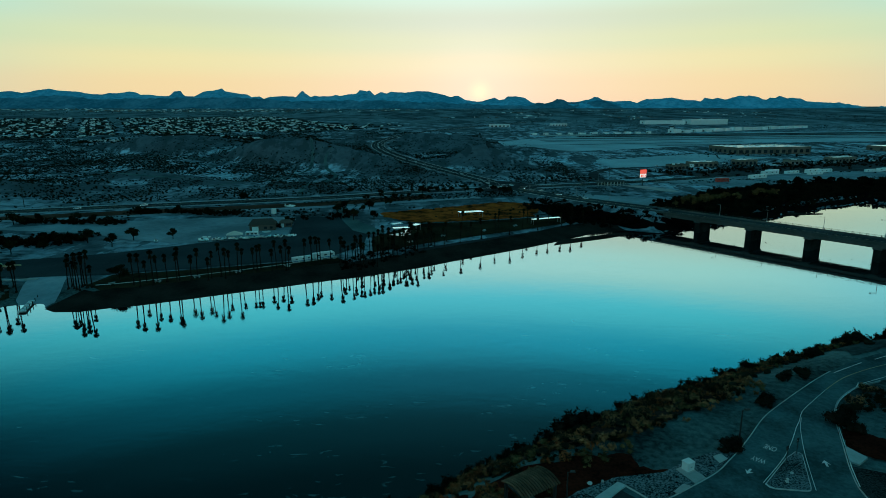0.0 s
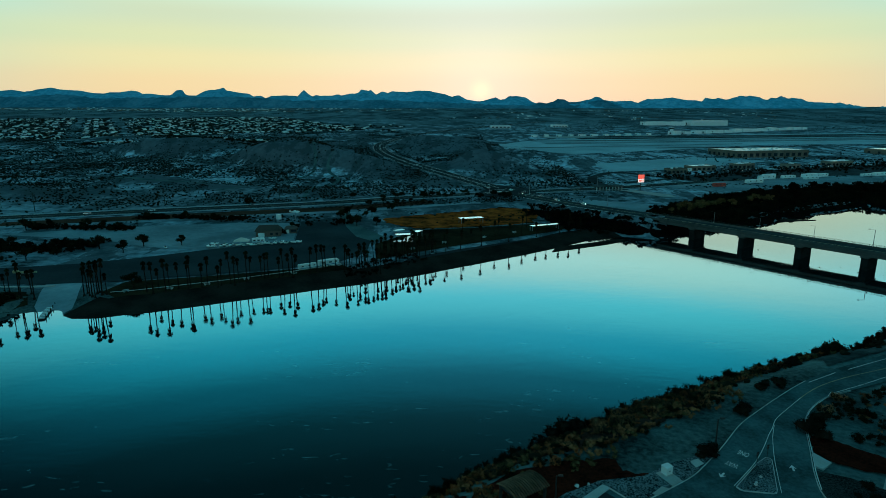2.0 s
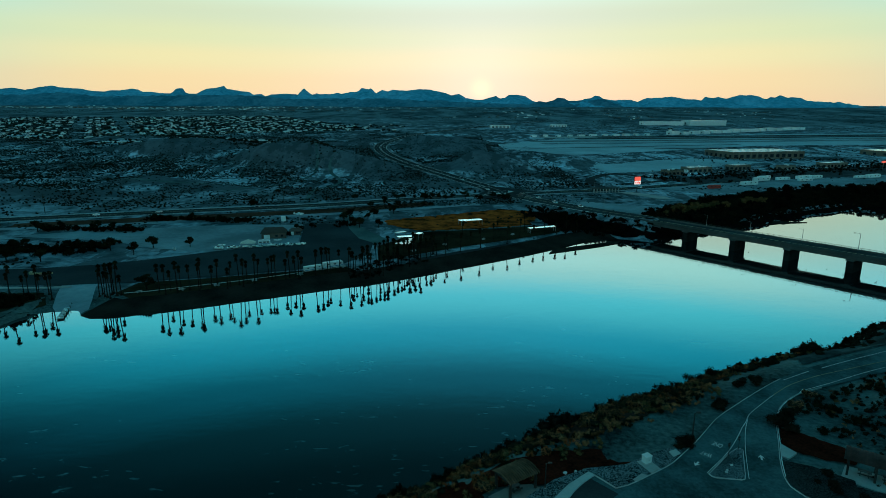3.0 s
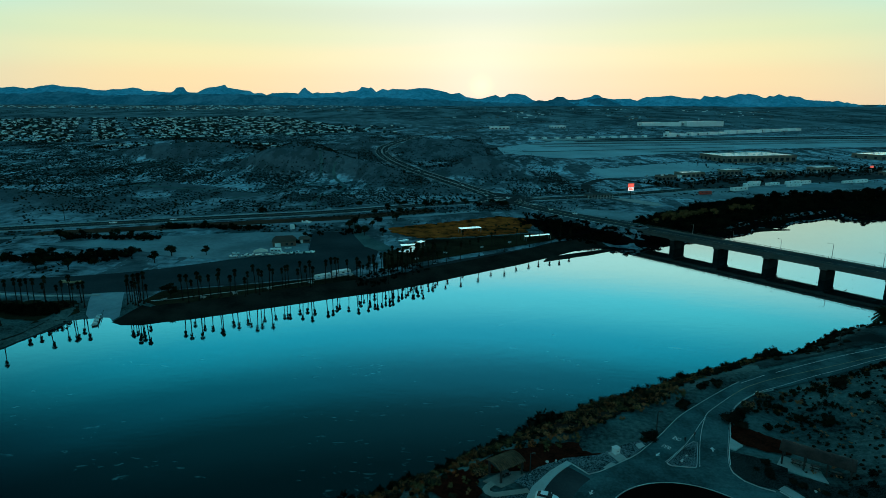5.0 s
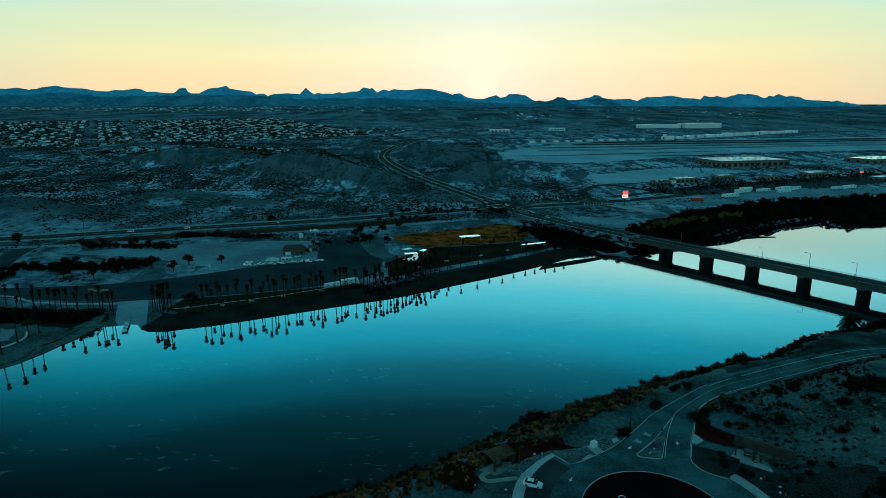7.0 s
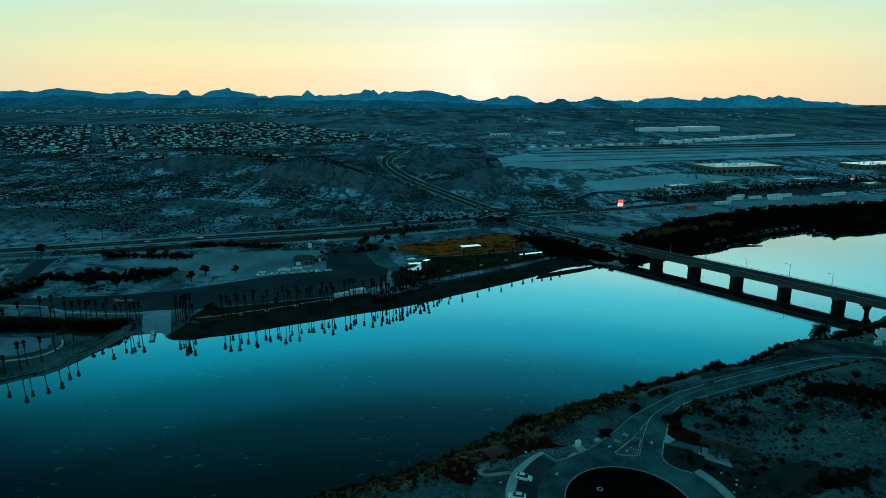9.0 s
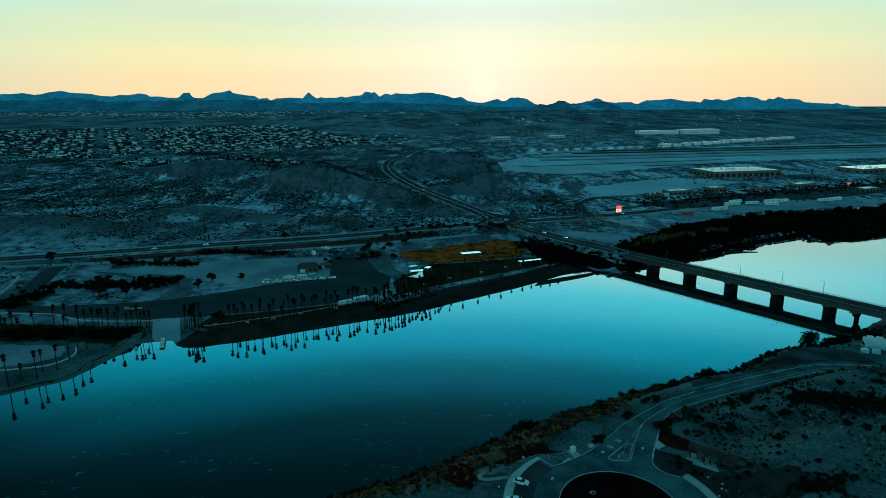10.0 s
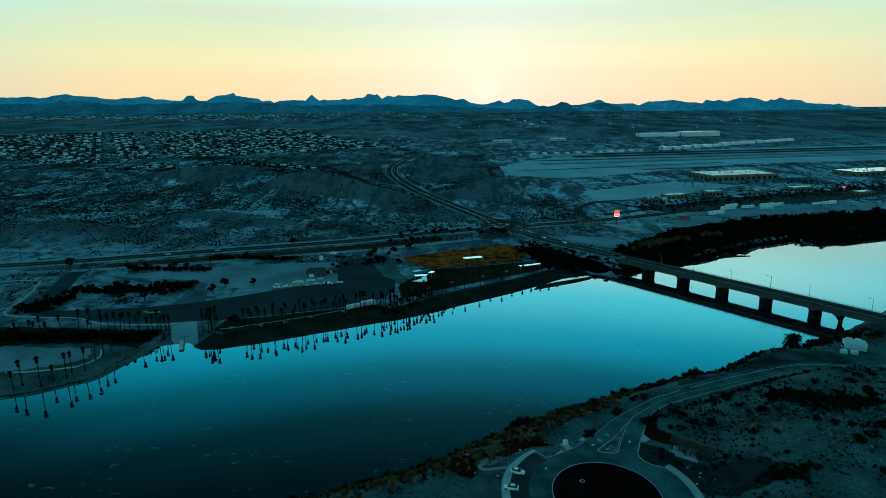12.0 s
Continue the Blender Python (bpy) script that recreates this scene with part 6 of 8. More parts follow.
plain_spots = scatter(9000, 80, 1500, 520, 1900, lambda x, y, r: (fbm(x, y, 90, 3, 79) > 0.46 + 0.14 * r) & (line_distance(x, y, HIGHWAY)[0] > 12) & ~((y > 690 + 0.45 * (x - 80)) & (y < 1250 + 0.3 * x)), 9)
tufts("plain_scrub", "dark trees and scrub among the shops and lots", "scrub", plain_spots, np.random.default_rng(5).uniform(0.8, 2.2, len(plain_spots)), M["scrub"], 8)
dune_spots = scatter(5200, 66, 215, 40, 146, lambda x, y, r: (x > 74 + 0.3 * (y - 75)) & (y < np.interp(x, [p[0] for p in RIGHT_KERB], [p[1] for p in RIGHT_KERB]) - 3) & (fbm(x, y, 16, 3, 80) > 0.36 + 0.22 * r), 10)
tufts("dune_scrub", "small dark tufts of scrub on the grey dunes", "scrub", dune_spots, np.random.default_rng(6).uniform(0.25, 0.8, len(dune_spots)), M["scrub"], 9, 6)
bank_spots = scatter(5200, -75, 215, 35, 215, lambda x, y, r: ((shore(NEAR_SHORE, x) - y) * 0.85 > 0.5) & ((shore(NEAR_SHORE, x) - y) * 0.85 < 20 - 9 * r), 11)
tufts("bank_brush", "tangled dark brush covering the steep bank", "brush", bank_spots, np.random.default_rng(7).uniform(0.6, 1.9, len(bank_spots)), M["scrub"], 10, 6)


def foliage(name, label, category, spots, sizes, material, seed, leaves=150, leaf=0.2):
    """Countless bushes of leaf sprays in one mesh."""
    gen = np.random.default_rng(seed)
    g = Geo()
    for (x, y, z), s in zip(spots, sizes):
        lumps = [(x + gen.uniform(-0.8, 0.8) * s, y + gen.uniform(-0.8, 0.8) * s, z + gen.uniform(0.25, 0.8) * s, s * gen.uniform(0.35, 0.6)) for _ in range(4)]
        for lump in lumps:
            core(g, *lump[:3], lump[3] * 0.55, gen)
        leaf_cloud(g, lumps, leaves, leaf, gen)
    return tagged(part(name, g, material), label, category, kind="stuff")


def bank_scatter(n, x0, x1, d0, d1, seed):
    """Places on the near bank; the band of brush narrows where the road comes close."""
    gen = np.random.default_rng(seed)
    out = []
    for _ in range(n):
        x = gen.uniform(x0, x1)
        x, y = bank(x, d0 + (d1 - d0) * (1.0 if x < 52 else 0.55) * gen.uniform(0, 1))
        out.append((x, y, height(x, y)))
    return out


spots = bank_scatter(260, -70, 190, 0.3, 9, 61)
foliage("bank_thicket", "dense dark shrubbery along the water's edge", "shrubbery", spots, np.random.default_rng(62).uniform(1.0, 2.2, 260), M["dark_leaf"], 63, 170, 0.24)
spots = bank_scatter(210, -70, 110, 8, 24, 81)
foliage("bank_shade_brush", "dark twiggy brush filling the bank top", "shrubbery", spots, np.random.default_rng(82).uniform(0.5, 1.2, 210), M["leaf"], 83, 160, 0.12)
spots = bank_scatter(330, -66, 90, 8, 25, 64)
foliage("bank_brittlebush", "olive-brown brittlebush covering the bank top", "shrubbery", spots[:150], np.random.default_rng(65).uniform(0.4, 1.15, 150), M["olive"], 66, 260, 0.085)
foliage("bank_sagebrush", "dull green sagebrush covering the bank top", "shrubbery", spots[150:], np.random.default_rng(55).uniform(0.5, 1.3, 180), M["sage"], 56, 260, 0.09)
spots = bank_scatter(170, -66, 90, 8, 22, 67)
foliage("bank_dry_brush", "rust-coloured dry brush on the bank top", "shrubbery", spots, np.random.default_rng(68).uniform(0.4, 1.1, 170), M["straw"], 69, 260, 0.085)
fringe = np.random.default_rng(95)
for name, label, material, n in (("bank_fringe", "low olive-brown bushes edging the raked sand", "olive", 120), ("bank_fringe_shade", "low dark bushes edging the raked sand", "leaf", 60)):
    spots = []
    for _ in range(n):
        k = fringe.uniform(4, len(edge_in) - 1.01)
        (ax, ay), (bx, by) = edge_in[int(k)], edge_in[int(k) + 1]
        x, y = ax + (bx - ax) * (k % 1) + fringe.normal(-0.8, 0.9), ay + (by - ay) * (k % 1) + fringe.normal(0.6, 1.3)
        spots.append((x, y, height(x, y)))
    foliage(name, label, "shrubbery", spots, fringe.uniform(0.4, 1.0, n), M[material], 96, 240, 0.085)
hollow = np.random.default_rng(91)
spots = [(x, y, height(x, y)) for x, y in zip(hollow.normal(128, 8, 230), hollow.normal(99, 3.6, 230))]
spots += [(x, y, height(x, y)) for x, y in zip(hollow.normal(116, 5, 90), hollow.normal(104.5, 1.6, 90))]
spots += [(x, y, height(x, y)) for x, y in zip(hollow.normal(91, 4, 60), hollow.normal(59, 2.2, 60))]
for x0, y0 in ((93.2, 82), (118.4, 105), (96.8, 101.1), (109.8, 101.8), (118.7, 82), (131, 81.9), (125.5, 76.6), (146.7, 116.6), (147.9, 107.8), (103, 96.1), (84, 92), (80, 95), (88, 99), (92, 106), (78, 100), (74, 93), (152, 122), (160, 126)):
    for _ in range(7):
        x, y = x0 + hollow.normal(0, 1.4), y0 + hollow.normal(0, 1.0)
        spots.append((x, y, height(x, y)))
for _ in range(110):
    x = hollow.uniform(72, 190)
    y = float(np.interp(x, [p[0] for p in RIGHT_KERB[9:]], [p[1] for p in RIGHT_KERB[9:]])) - hollow.uniform(2.5, 8)
    spots.append((x, y, height(x, y)))
foliage("dune_thicket", "black-green brush massed in the dune hollows", "shrubbery", spots, hollow.uniform(0.6, 1.5, len(spots)), M["leaf"], 92, 110, 0.18)
spots = []
for _ in range(46):
    x = hollow.uniform(74, 150)
    y = float(np.interp(x, [p[0] for p in RIGHT_KERB[9:]], [p[1] for p in RIGHT_KERB[9:]])) - hollow.uniform(2.5, 9)
    spots.append((x, y, height(x, y)))
foliage("dune_dry_brush", "tan dry brush along the road's edge", "shrubbery", spots, hollow.uniform(0.4, 1.0, len(spots)), M["olive"], 93, 200, 0.09)


spots = [(x, y, height(x, y)) for x, y in zip(hollow.uniform(92, 150, 260), hollow.uniform(66, 104, 260))]
tufts("dune_grass", "pale dry bunch grass dotted over the dunes", "grass", spots, hollow.uniform(0.35, 0.8, len(spots)), M["grass_pale"], 94, 6)

gen = np.random.default_rng(71)
spots = []
for _ in range(1700):
    x = gen.uniform(128, 560)
    low, high = in_thicket(x, 3)
    y = low + (high - low) * gen.uniform(0, 1) ** 1.5
    if (x - 172.5) * K_SIDE.x + (y - 276.1) * K_SIDE.y > 11:
        spots.append((x, y, height(x, y)))
low = [min(3.2, 0.35 + 0.11 * (y - float(shore(FAR_SHORE, x)))) for x, y, z in spots]
foliage("river_thicket", "solid black-green thicket covering the river bank", "thicket", spots, np.array(low) * gen.uniform(0.75, 1.3, len(spots)), M["dark_leaf"], 72, 60, 0.5)
spots = []
for x0, y0, w, d, n in ((-212, 277, 36, 6, 130), (-186, 287, 14, 5, 50), (-245, 251, 9, 15, 60), (-205, 325, 30, 3, 60), (-155, 356, 34, 3, 80), (-94, 322, 8, 5, 14), (-225, 199, 40, 6, 120), (-175, 198, 20, 6, 70), (92, 352, 24, 26, 130), (108, 340, 14, 10, 50), (70, 395, 16, 22, 60), (-60, 350, 8, 10, 16)):
    for _ in range(n):
        x, y = x0 + gen.uniform(-w, w), y0 + gen.uniform(-d, d)
        if y > float(shore(FAR_SHORE, x)) + 4 and line_distance(np.array(x), np.array(y), BRIDGE_ROAD)[0] > 11:
            spots.append((x, y, height(x, y)))
foliage("flat_thicket", "dark tangled brush massed on the river flats", "thicket", spots, gen.uniform(1.2, 2.6, len(spots)), M["dark_leaf"], 73, 70, 0.45)
extra = scatter(96000, -760, 130, 395, 960, lambda x, y, r: off_road(x, y) & (y > 415 + 0.3 * x) & (np.abs(x) < 0.8 * y + 90) & (fbm(x, y, 40, 3, 87) > 0.30 + 0.40 * r) & low_ground(x, y, r), 25)
tufts("small_scrub", "fine speckle of small desert shrubs on the hills", "scrub", extra, np.random.default_rng(26).uniform(0.5, 1.35, len(extra)), M["scrub"], 27, 4)

spots = []
ARC = [(-520, 1085), (-403, 1030), (-330, 930), (-262, 830), (-194, 762), (-140, 730), (-93, 669)]
for _ in range(2600):
    k = gen.uniform(0, len(ARC) - 1.001)
    (ax, ay), (bx, by) = ARC[int(k)], ARC[int(k) + 1]
    x, y = ax + (bx - ax) * (k % 1) + gen.normal(0, 24), ay + (by - ay) * (k % 1) + gen.normal(0, 18)
    spots.append((x, y, height(x, y)))
tufts("wash_scrub", "dense dark scrub lining a dry wash below the town", "scrub", spots, gen.uniform(0.9, 2.3, len(spots)), M["scrub"], 29, 5)
spots = []
for _ in range(90):
    x, y = gen.uniform(-560, -240), gen.uniform(-16, 22)
    y += 935 - 0.22 * (x + 560) + 22 * math.sin(x / 37)
    spots.append((x, y, height(x, y)))
foliage("town_edge_trees", "dark planted trees along the edge of the town", "trees", spots, gen.uniform(1.6, 3.4, len(spots)), M["dark_leaf"], 78, 50, 0.6)
spots = []
for _ in range(520):
    k, off = gen.uniform(0, 1), gen.normal(0, 17)
    x, y = 205 + 430 * k - off * 0.42, 560 + 195 * k + off * 0.9 + 12
    spots.append((x, y, height(x, y)))
for _ in range(60):
    x, y = gen.uniform(370, 640), gen.uniform(770, 800)
    spots.append((x, y, height(x, y)))
foliage("shop_trees", "dark planted trees round the shops and car parks", "trees", spots, gen.uniform(1.2, 2.8, len(spots)), M["dark_leaf"], 74, 50, 0.5)
spots = []
for x0, y0 in GROVE:
    for _ in range(4):
        x, y = x0 + gen.uniform(-3, 3), y0 + gen.uniform(-3, 3)
        spots.append((x, y, height(x, y)))
foliage("grove_undergrowth", "dark undergrowth beneath the palm grove", "undergrowth", spots, gen.uniform(0.5, 1.4, len(spots)), M["dark_leaf"], 75, 60, 0.3)
spots = scatter(2600, 66, 215, 40, 146, lambda x, y, r: (x > 70 + 0.3 * (y - 75)) & (y < np.interp(x, [p[0] for p in RIGHT_KERB], [p[1] for p in RIGHT_KERB]) - 3) & (fbm(x, y, 22, 3, 88) > 0.40 + 0.22 * r), 28)[:700]
foliage("dune_brush", "small dark shrubs dotted over the dunes", "shrubbery", spots[::2], gen.uniform(0.25, 0.75, len(spots[::2])), M["leaf"], 76, 40, 0.14)
foliage("dune_dry_shrubs", "small tan dry shrubs dotted over the dunes", "shrubbery", spots[1::2], gen.uniform(0.2, 0.5, len(spots[1::2])), M["olive"], 77, 40, 0.12)


# ---- vehicles ----
def hull(sections):
    """A body from cross-sections (x, half width, z low, z high, top half width)."""
    g = Geo()
    for x, w, z0, z1, t in sections:
        g.v += [(x, -w, z0), (x, w, z0), (x, w * 1.0, (z0 + z1) / 2), (x, t, z1), (x, -t, z1), (x, -w * 1.0, (z0 + z1) / 2)]
    n = len(sections)
    for i in range(n - 1):
        g.f += [(i * 6 + j, (i + 1) * 6 + j, (i + 1) * 6 + (j + 1) % 6, i * 6 + (j + 1) % 6) for j in range(6)]
    g.f += [tuple(range(6)), tuple(range(n * 6 - 1, n * 6 - 7, -1))]
    return g


def add_wheels(root, xs, half, r=0.33):
    tyre = Geo().rod((0, -0.11, 0), (0, 0.11, 0), r, n=14).mesh("tyre", True)
    rim = Geo().rod((0, -0.125, 0), (0, 0.125, 0), r * 0.6, n=10).mesh("rim")
    for x in xs:
        for s in (-1, 1):
            wheel = part("wheel", tyre, M["rubber"], root)
            wheel.location = (x, s * half, r)
            part("rim", rim, M["steel"], wheel)


def car(label, paint, lamps="white", group="", name="car"):
    root = thing(name, label, "car", group)
    part("body", hull([(-2.12, 0.70, 0.45, 0.80, 0.62), (-1.95, 0.84, 0.30, 0.95, 0.76), (-1.2, 0.88, 0.24, 1.0, 0.80), (-0.2, 0.89, 0.24, 0.98, 0.82), (0.9, 0.88, 0.24, 0.93, 0.80),
                       (1.7, 0.86, 0.28, 0.80, 0.76), (2.05, 0.74, 0.36, 0.66, 0.64)]), M[paint], root)
    low, high = [(-1.75, 0.74, 0.96), (0.95, 0.76, 0.93)], [(-1.05, 0.56, 1.40), (0.1, 0.58, 1.42)]
    cabin = [Vector((x, s * w, z)) for x, w, z in low + high for s in (-1, 1)]
    middle = sum(cabin, Vector()) / 8
    for pane, corners in (("side_window", (0, 2, 6, 4)), ("side_window", (3, 1, 5, 7)), ("windscreen", (2, 3, 7, 6)), ("rear_window", (1, 0, 4, 5))):
        outer = [cabin[i] for i in corners]
        g = Geo().add(outer + [p + (middle - p) * 0.04 for p in outer], [(0, 1, 2, 3), (7, 6, 5, 4), (0, 4, 5, 1), (1, 5, 6, 2), (2, 6, 7, 3), (3, 7, 4, 0)])
        part(pane, g, M["glass"], root)
    part("roof", Geo().add([(-1.12, -0.58, 1.39), (-1.12, 0.58, 1.39), (0.16, 0.6, 1.41), (0.16, -0.6, 1.41), (-0.95, -0.5, 1.46), (-0.95, 0.5, 1.46), (0.0, 0.52, 1.47), (0.0, -0.52, 1.47)],
                           [(0, 1, 2, 3), (7, 6, 5, 4), (0, 4, 5, 1), (1, 5, 6, 2), (2, 6, 7, 3), (3, 7, 4, 0)]), M[paint], root)
    add_wheels(root, (-1.3, 1.3), 0.8)
    for s in (-1, 1):
        part("headlight", Geo().box((1.98, s * 0.55, 0.62), (0.12, 0.26, 0.12)), M["head_lamp" if lamps == "lit" else "white"], root)
        part("tail_light", Geo().box((-2.06, s * 0.55, 0.76), (0.10, 0.26, 0.12)), M["red"], root)
        part("mirror", Geo().box((0.62, s * 0.93, 0.98), (0.12, 0.16, 0.12)), M[paint], root)
    return root


def trailer(label, long, wide, tall, paint, stripe, group="", name="travel_trailer"):
    """A travel trailer or box vehicle: rounded box body, windows, door, axle, hitch."""
    root = thing(name, label, "trailer", group)
    body = hull([(-long / 2, wide / 2 * 0.96, 0.55, tall * 0.93, wide / 2 * 0.9), (-long / 2 + 0.25, wide / 2, 0.5, tall, wide / 2 * 0.94),
                 (long / 2 - 0.5, wide / 2, 0.5, tall, wide / 2 * 0.94), (long / 2, wide / 2 * 0.94, 0.7, tall * 0.86, wide / 2 * 0.86)])
    part("body", body, M[paint], root)
    for s in (-1, 1):
        part("stripe", Geo().box((0, s * (wide / 2 + 0.012), 1.0), (long * 0.96, 0.03, 0.35)), M[stripe], root)
        for k in (-0.3, 0.05, 0.33):
            part("window", Geo().box((long * k, s * (wide / 2 + 0.012), tall * 0.66), (1.2, 0.03, 0.6)), M["window"], root)
    part("door", Geo().box((long * 0.19, wide / 2 + 0.02, tall * 0.5), (0.75, 0.04, 1.75)), M["white"], root)
    part("air_conditioner", Geo().box((-long * 0.1, 0, tall + 0.14), (1.0, 0.8, 0.3), 0, 0.85), M["white"], root)
    part("hitch", Geo().rod((long / 2, 0, 0.5), (long / 2 + 1.0, 0, 0.45), 0.07), M["dark_steel"], root)
    add_wheels(root, (-0.5, 0.5), wide / 2 - 0.12, 0.36)
    return root


def boat(label, paint, group):
    root = thing("motor_boat", label, "boat", group)
    part("hull", hull([(-3.0, 1.0, 0.75, 1.45, 1.1), (-1.0, 1.05, 0.6, 1.45, 1.15), (1.6, 0.85, 0.7, 1.5, 1.0), (3.1, 0.12, 1.2, 1.6, 0.16)]), M[paint], root)
    part("windscreen", Geo().add([(0.6, -0.8, 1.45), (0.6, 0.8, 1.45), (0.1, 0.65, 1.95), (0.1, -0.65, 1.95), (0.63, 0.8, 1.45), (0.63, -0.8, 1.45)], [(0, 1, 2, 3)]), M["glass"], root)
    part("outboard_motor", Geo().box((-3.25, 0, 1.25), (0.4, 0.4, 0.9), 0, 0.8), M["dark_steel"], root)
    part("trailer_frame", Geo().box((0, 0, 0.5), (5.6, 1.2, 0.12)).box((3.6, 0, 0.5), (1.8, 0.12, 0.12)), M["steel"], root)
    add_wheels(root, (-0.8,), 1.0, 0.3)
    return root


white_car = car("small white coupe parked in the roundabout bays", "car_white", group="parked cars")
white_car.matrix_basis = turned(18.2, 67.3, TER + 0.14, -20)
place_copy(white_car, 15.5, 59.9, TER + 0.14, 168)["label"] = "small white saloon parked beside the curved pavement"
far_cars = [car("white car on the far road", "car_white", "lit", "cars on the far roads"), car("dark car on the far road", "car_dark", "lit", "cars on the far roads")]
for x, y, d in ((-12.4, 450.2, 204), (43.9, 471.9, 200), (48.8, 478.8, 20), (54.8, 483.8, -60), (36.9, 493.7, 110), (60.8, 462, -58), (62.7, 466, 120), (17, 552.9, 112), (-30.7, 659.2, 115), (-72, 770, 108), (-93, 860, 95), (-90, 880, 275),
                (72.6, 444.1, 122), (80.6, 418, -58), (94.2, 395.2, -58), (-190.5, 378, 198), (-131.1, 398.8, 18), (116, 495.6, 20), (175.1, 518.2, 20), (234.2, 547.8, 20), (-225.2, 365.2, 198)):
    m = far_cars[int(rng.integers(2))]
    if m.name not in used:
        used.add(m.name)
        m.matrix_basis = turned(x, y, height(x, y) + 0.32, d)
    else:
        place_copy(m, x, y, height(x, y) + 0.32, d)
for i in range(34):
    k = i / 33
    x, y = 205 + 330 * k + rng.uniform(-3, 3), (596, 606, 632)[i % 3] + 118 * k + rng.uniform(-2, 2)
    made = place_copy(far_cars[0] if i % 3 else far_cars[1], x, y, height(x, y) + 0.37, 112 + rng.uniform(-6, 6))
    made["label"] = "pale car parked before the shops" if i % 3 else "dark car parked before the shops"
tidy(far_cars)

rv = trailer("long white travel trailer parked on the gravel lot", 16, 2.6, 3.1, "white", "white", "parked trailers")
for i, (x, y, d) in enumerate(((284.4, 541.6, 22), (311, 570.3, 25), (337.5, 580.1, 20), (364.1, 589.9, 24), (377.8, 593.7, 24), (356.2, 574, 15), (430.7, 603.3, 20), (446.4, 607.1, 24), (322.8, 588.1, 24), (255.7, 631.6, 10))):
    z = height(x, y) + 0.3
    if i == 0:
        rv.matrix_basis = turned(x, y, z, d, 1.25)
    else:
        place_copy(rv, x, y, z, d, rng.uniform(1.0, 1.35))
box = trailer("red cargo container trailer on the gravel lot", 12, 2.6, 3.6, "red", "red", "", "cargo_trailer")
box.matrix_basis = turned(241.1, 516.9, height(241.1, 516.9) + 0.3, 12)
coach = trailer("long white and blue motor coach parked by the river walk", 12.5, 2.6, 3.5, "white", "blue", "", "motor_coach")
coach.matrix_basis = turned(-58.6, 243.9, height(-58.6, 243.9) + 0.25, 33, 0.66)
coach2 = trailer("white travel trailer parked behind the coach", 9.6, 2.6, 3.0, "white", "blue", "", "travel_trailer")
coach2.matrix_basis = turned(-50.6, 248.9, height(-50.6, 248.9) + 0.25, 33, 0.95)
boats = [boat("white motor boat on a road trailer", "white", "boats on the lot"), boat("weathered pale motor boat on a road trailer", "roof", "boats on the lot")]
for i in range(24):
    k = i / 23
    x, y = -117.0 + 42.5 * k + rng.uniform(-1.0, 1.0), 284.2 + 10.7 * k + rng.uniform(-1.5, 1.5)
    put(boats, x, y, rng.uniform(0, 360), rng.uniform(0.5, 0.8), z=height(x, y) + 0.22)
for x, y in ((-137.3, 282), (-116.6, 290.8), (-90.9, 303.6)):
    put(boats, x, y, None, 0.7)
tidy(boats)


# ---- buildings ----
def gable_house(w, d, h, wall, roof, label, group, pitch=0.32, name="house", category="house"):
    root = thing(name, label, category, group)
    part("wall", Geo().box((0, 0, h / 2 - 0.5), (w, d, h + 1.0)), M[wall], root)
    e, r = 0.5, d / 2 * pitch * 2
    g = Geo().add([(-w / 2 - e, -d / 2 - e, h), (w / 2 + e, -d / 2 - e, h), (w / 2 + e, d / 2 + e, h), (-w / 2 - e, d / 2 + e, h), (-w / 2 + d * 0.2, 0, h + r), (w / 2 - d * 0.2, 0, h + r),
                   (-w / 2 - e, -d / 2 - e, h - 0.2), (w / 2 + e, -d / 2 - e, h - 0.2), (w / 2 + e, d / 2 + e, h - 0.2), (-w / 2 - e, d / 2 + e, h - 0.2)],
                  [(0, 1, 5, 4), (2, 3, 4, 5), (1, 2, 5), (3, 0, 4), (6, 7, 1, 0), (7, 8, 2, 1), (8, 9, 3, 2), (9, 6, 0, 3), (9, 8, 7, 6)])
    part("roof", g, M[roof], root)
    part("garage_door", Geo().box((-w * 0.28, -d / 2 - 0.03, 1.1), (w * 0.25, 0.06, 2.2)), M["white"], root)
    for k in (0.12, 0.34):
        part("window", Geo().box((w * k, -d / 2 - 0.02, 1.5), (1.4, 0.05, 1.1)), M["window"], root)
    return root


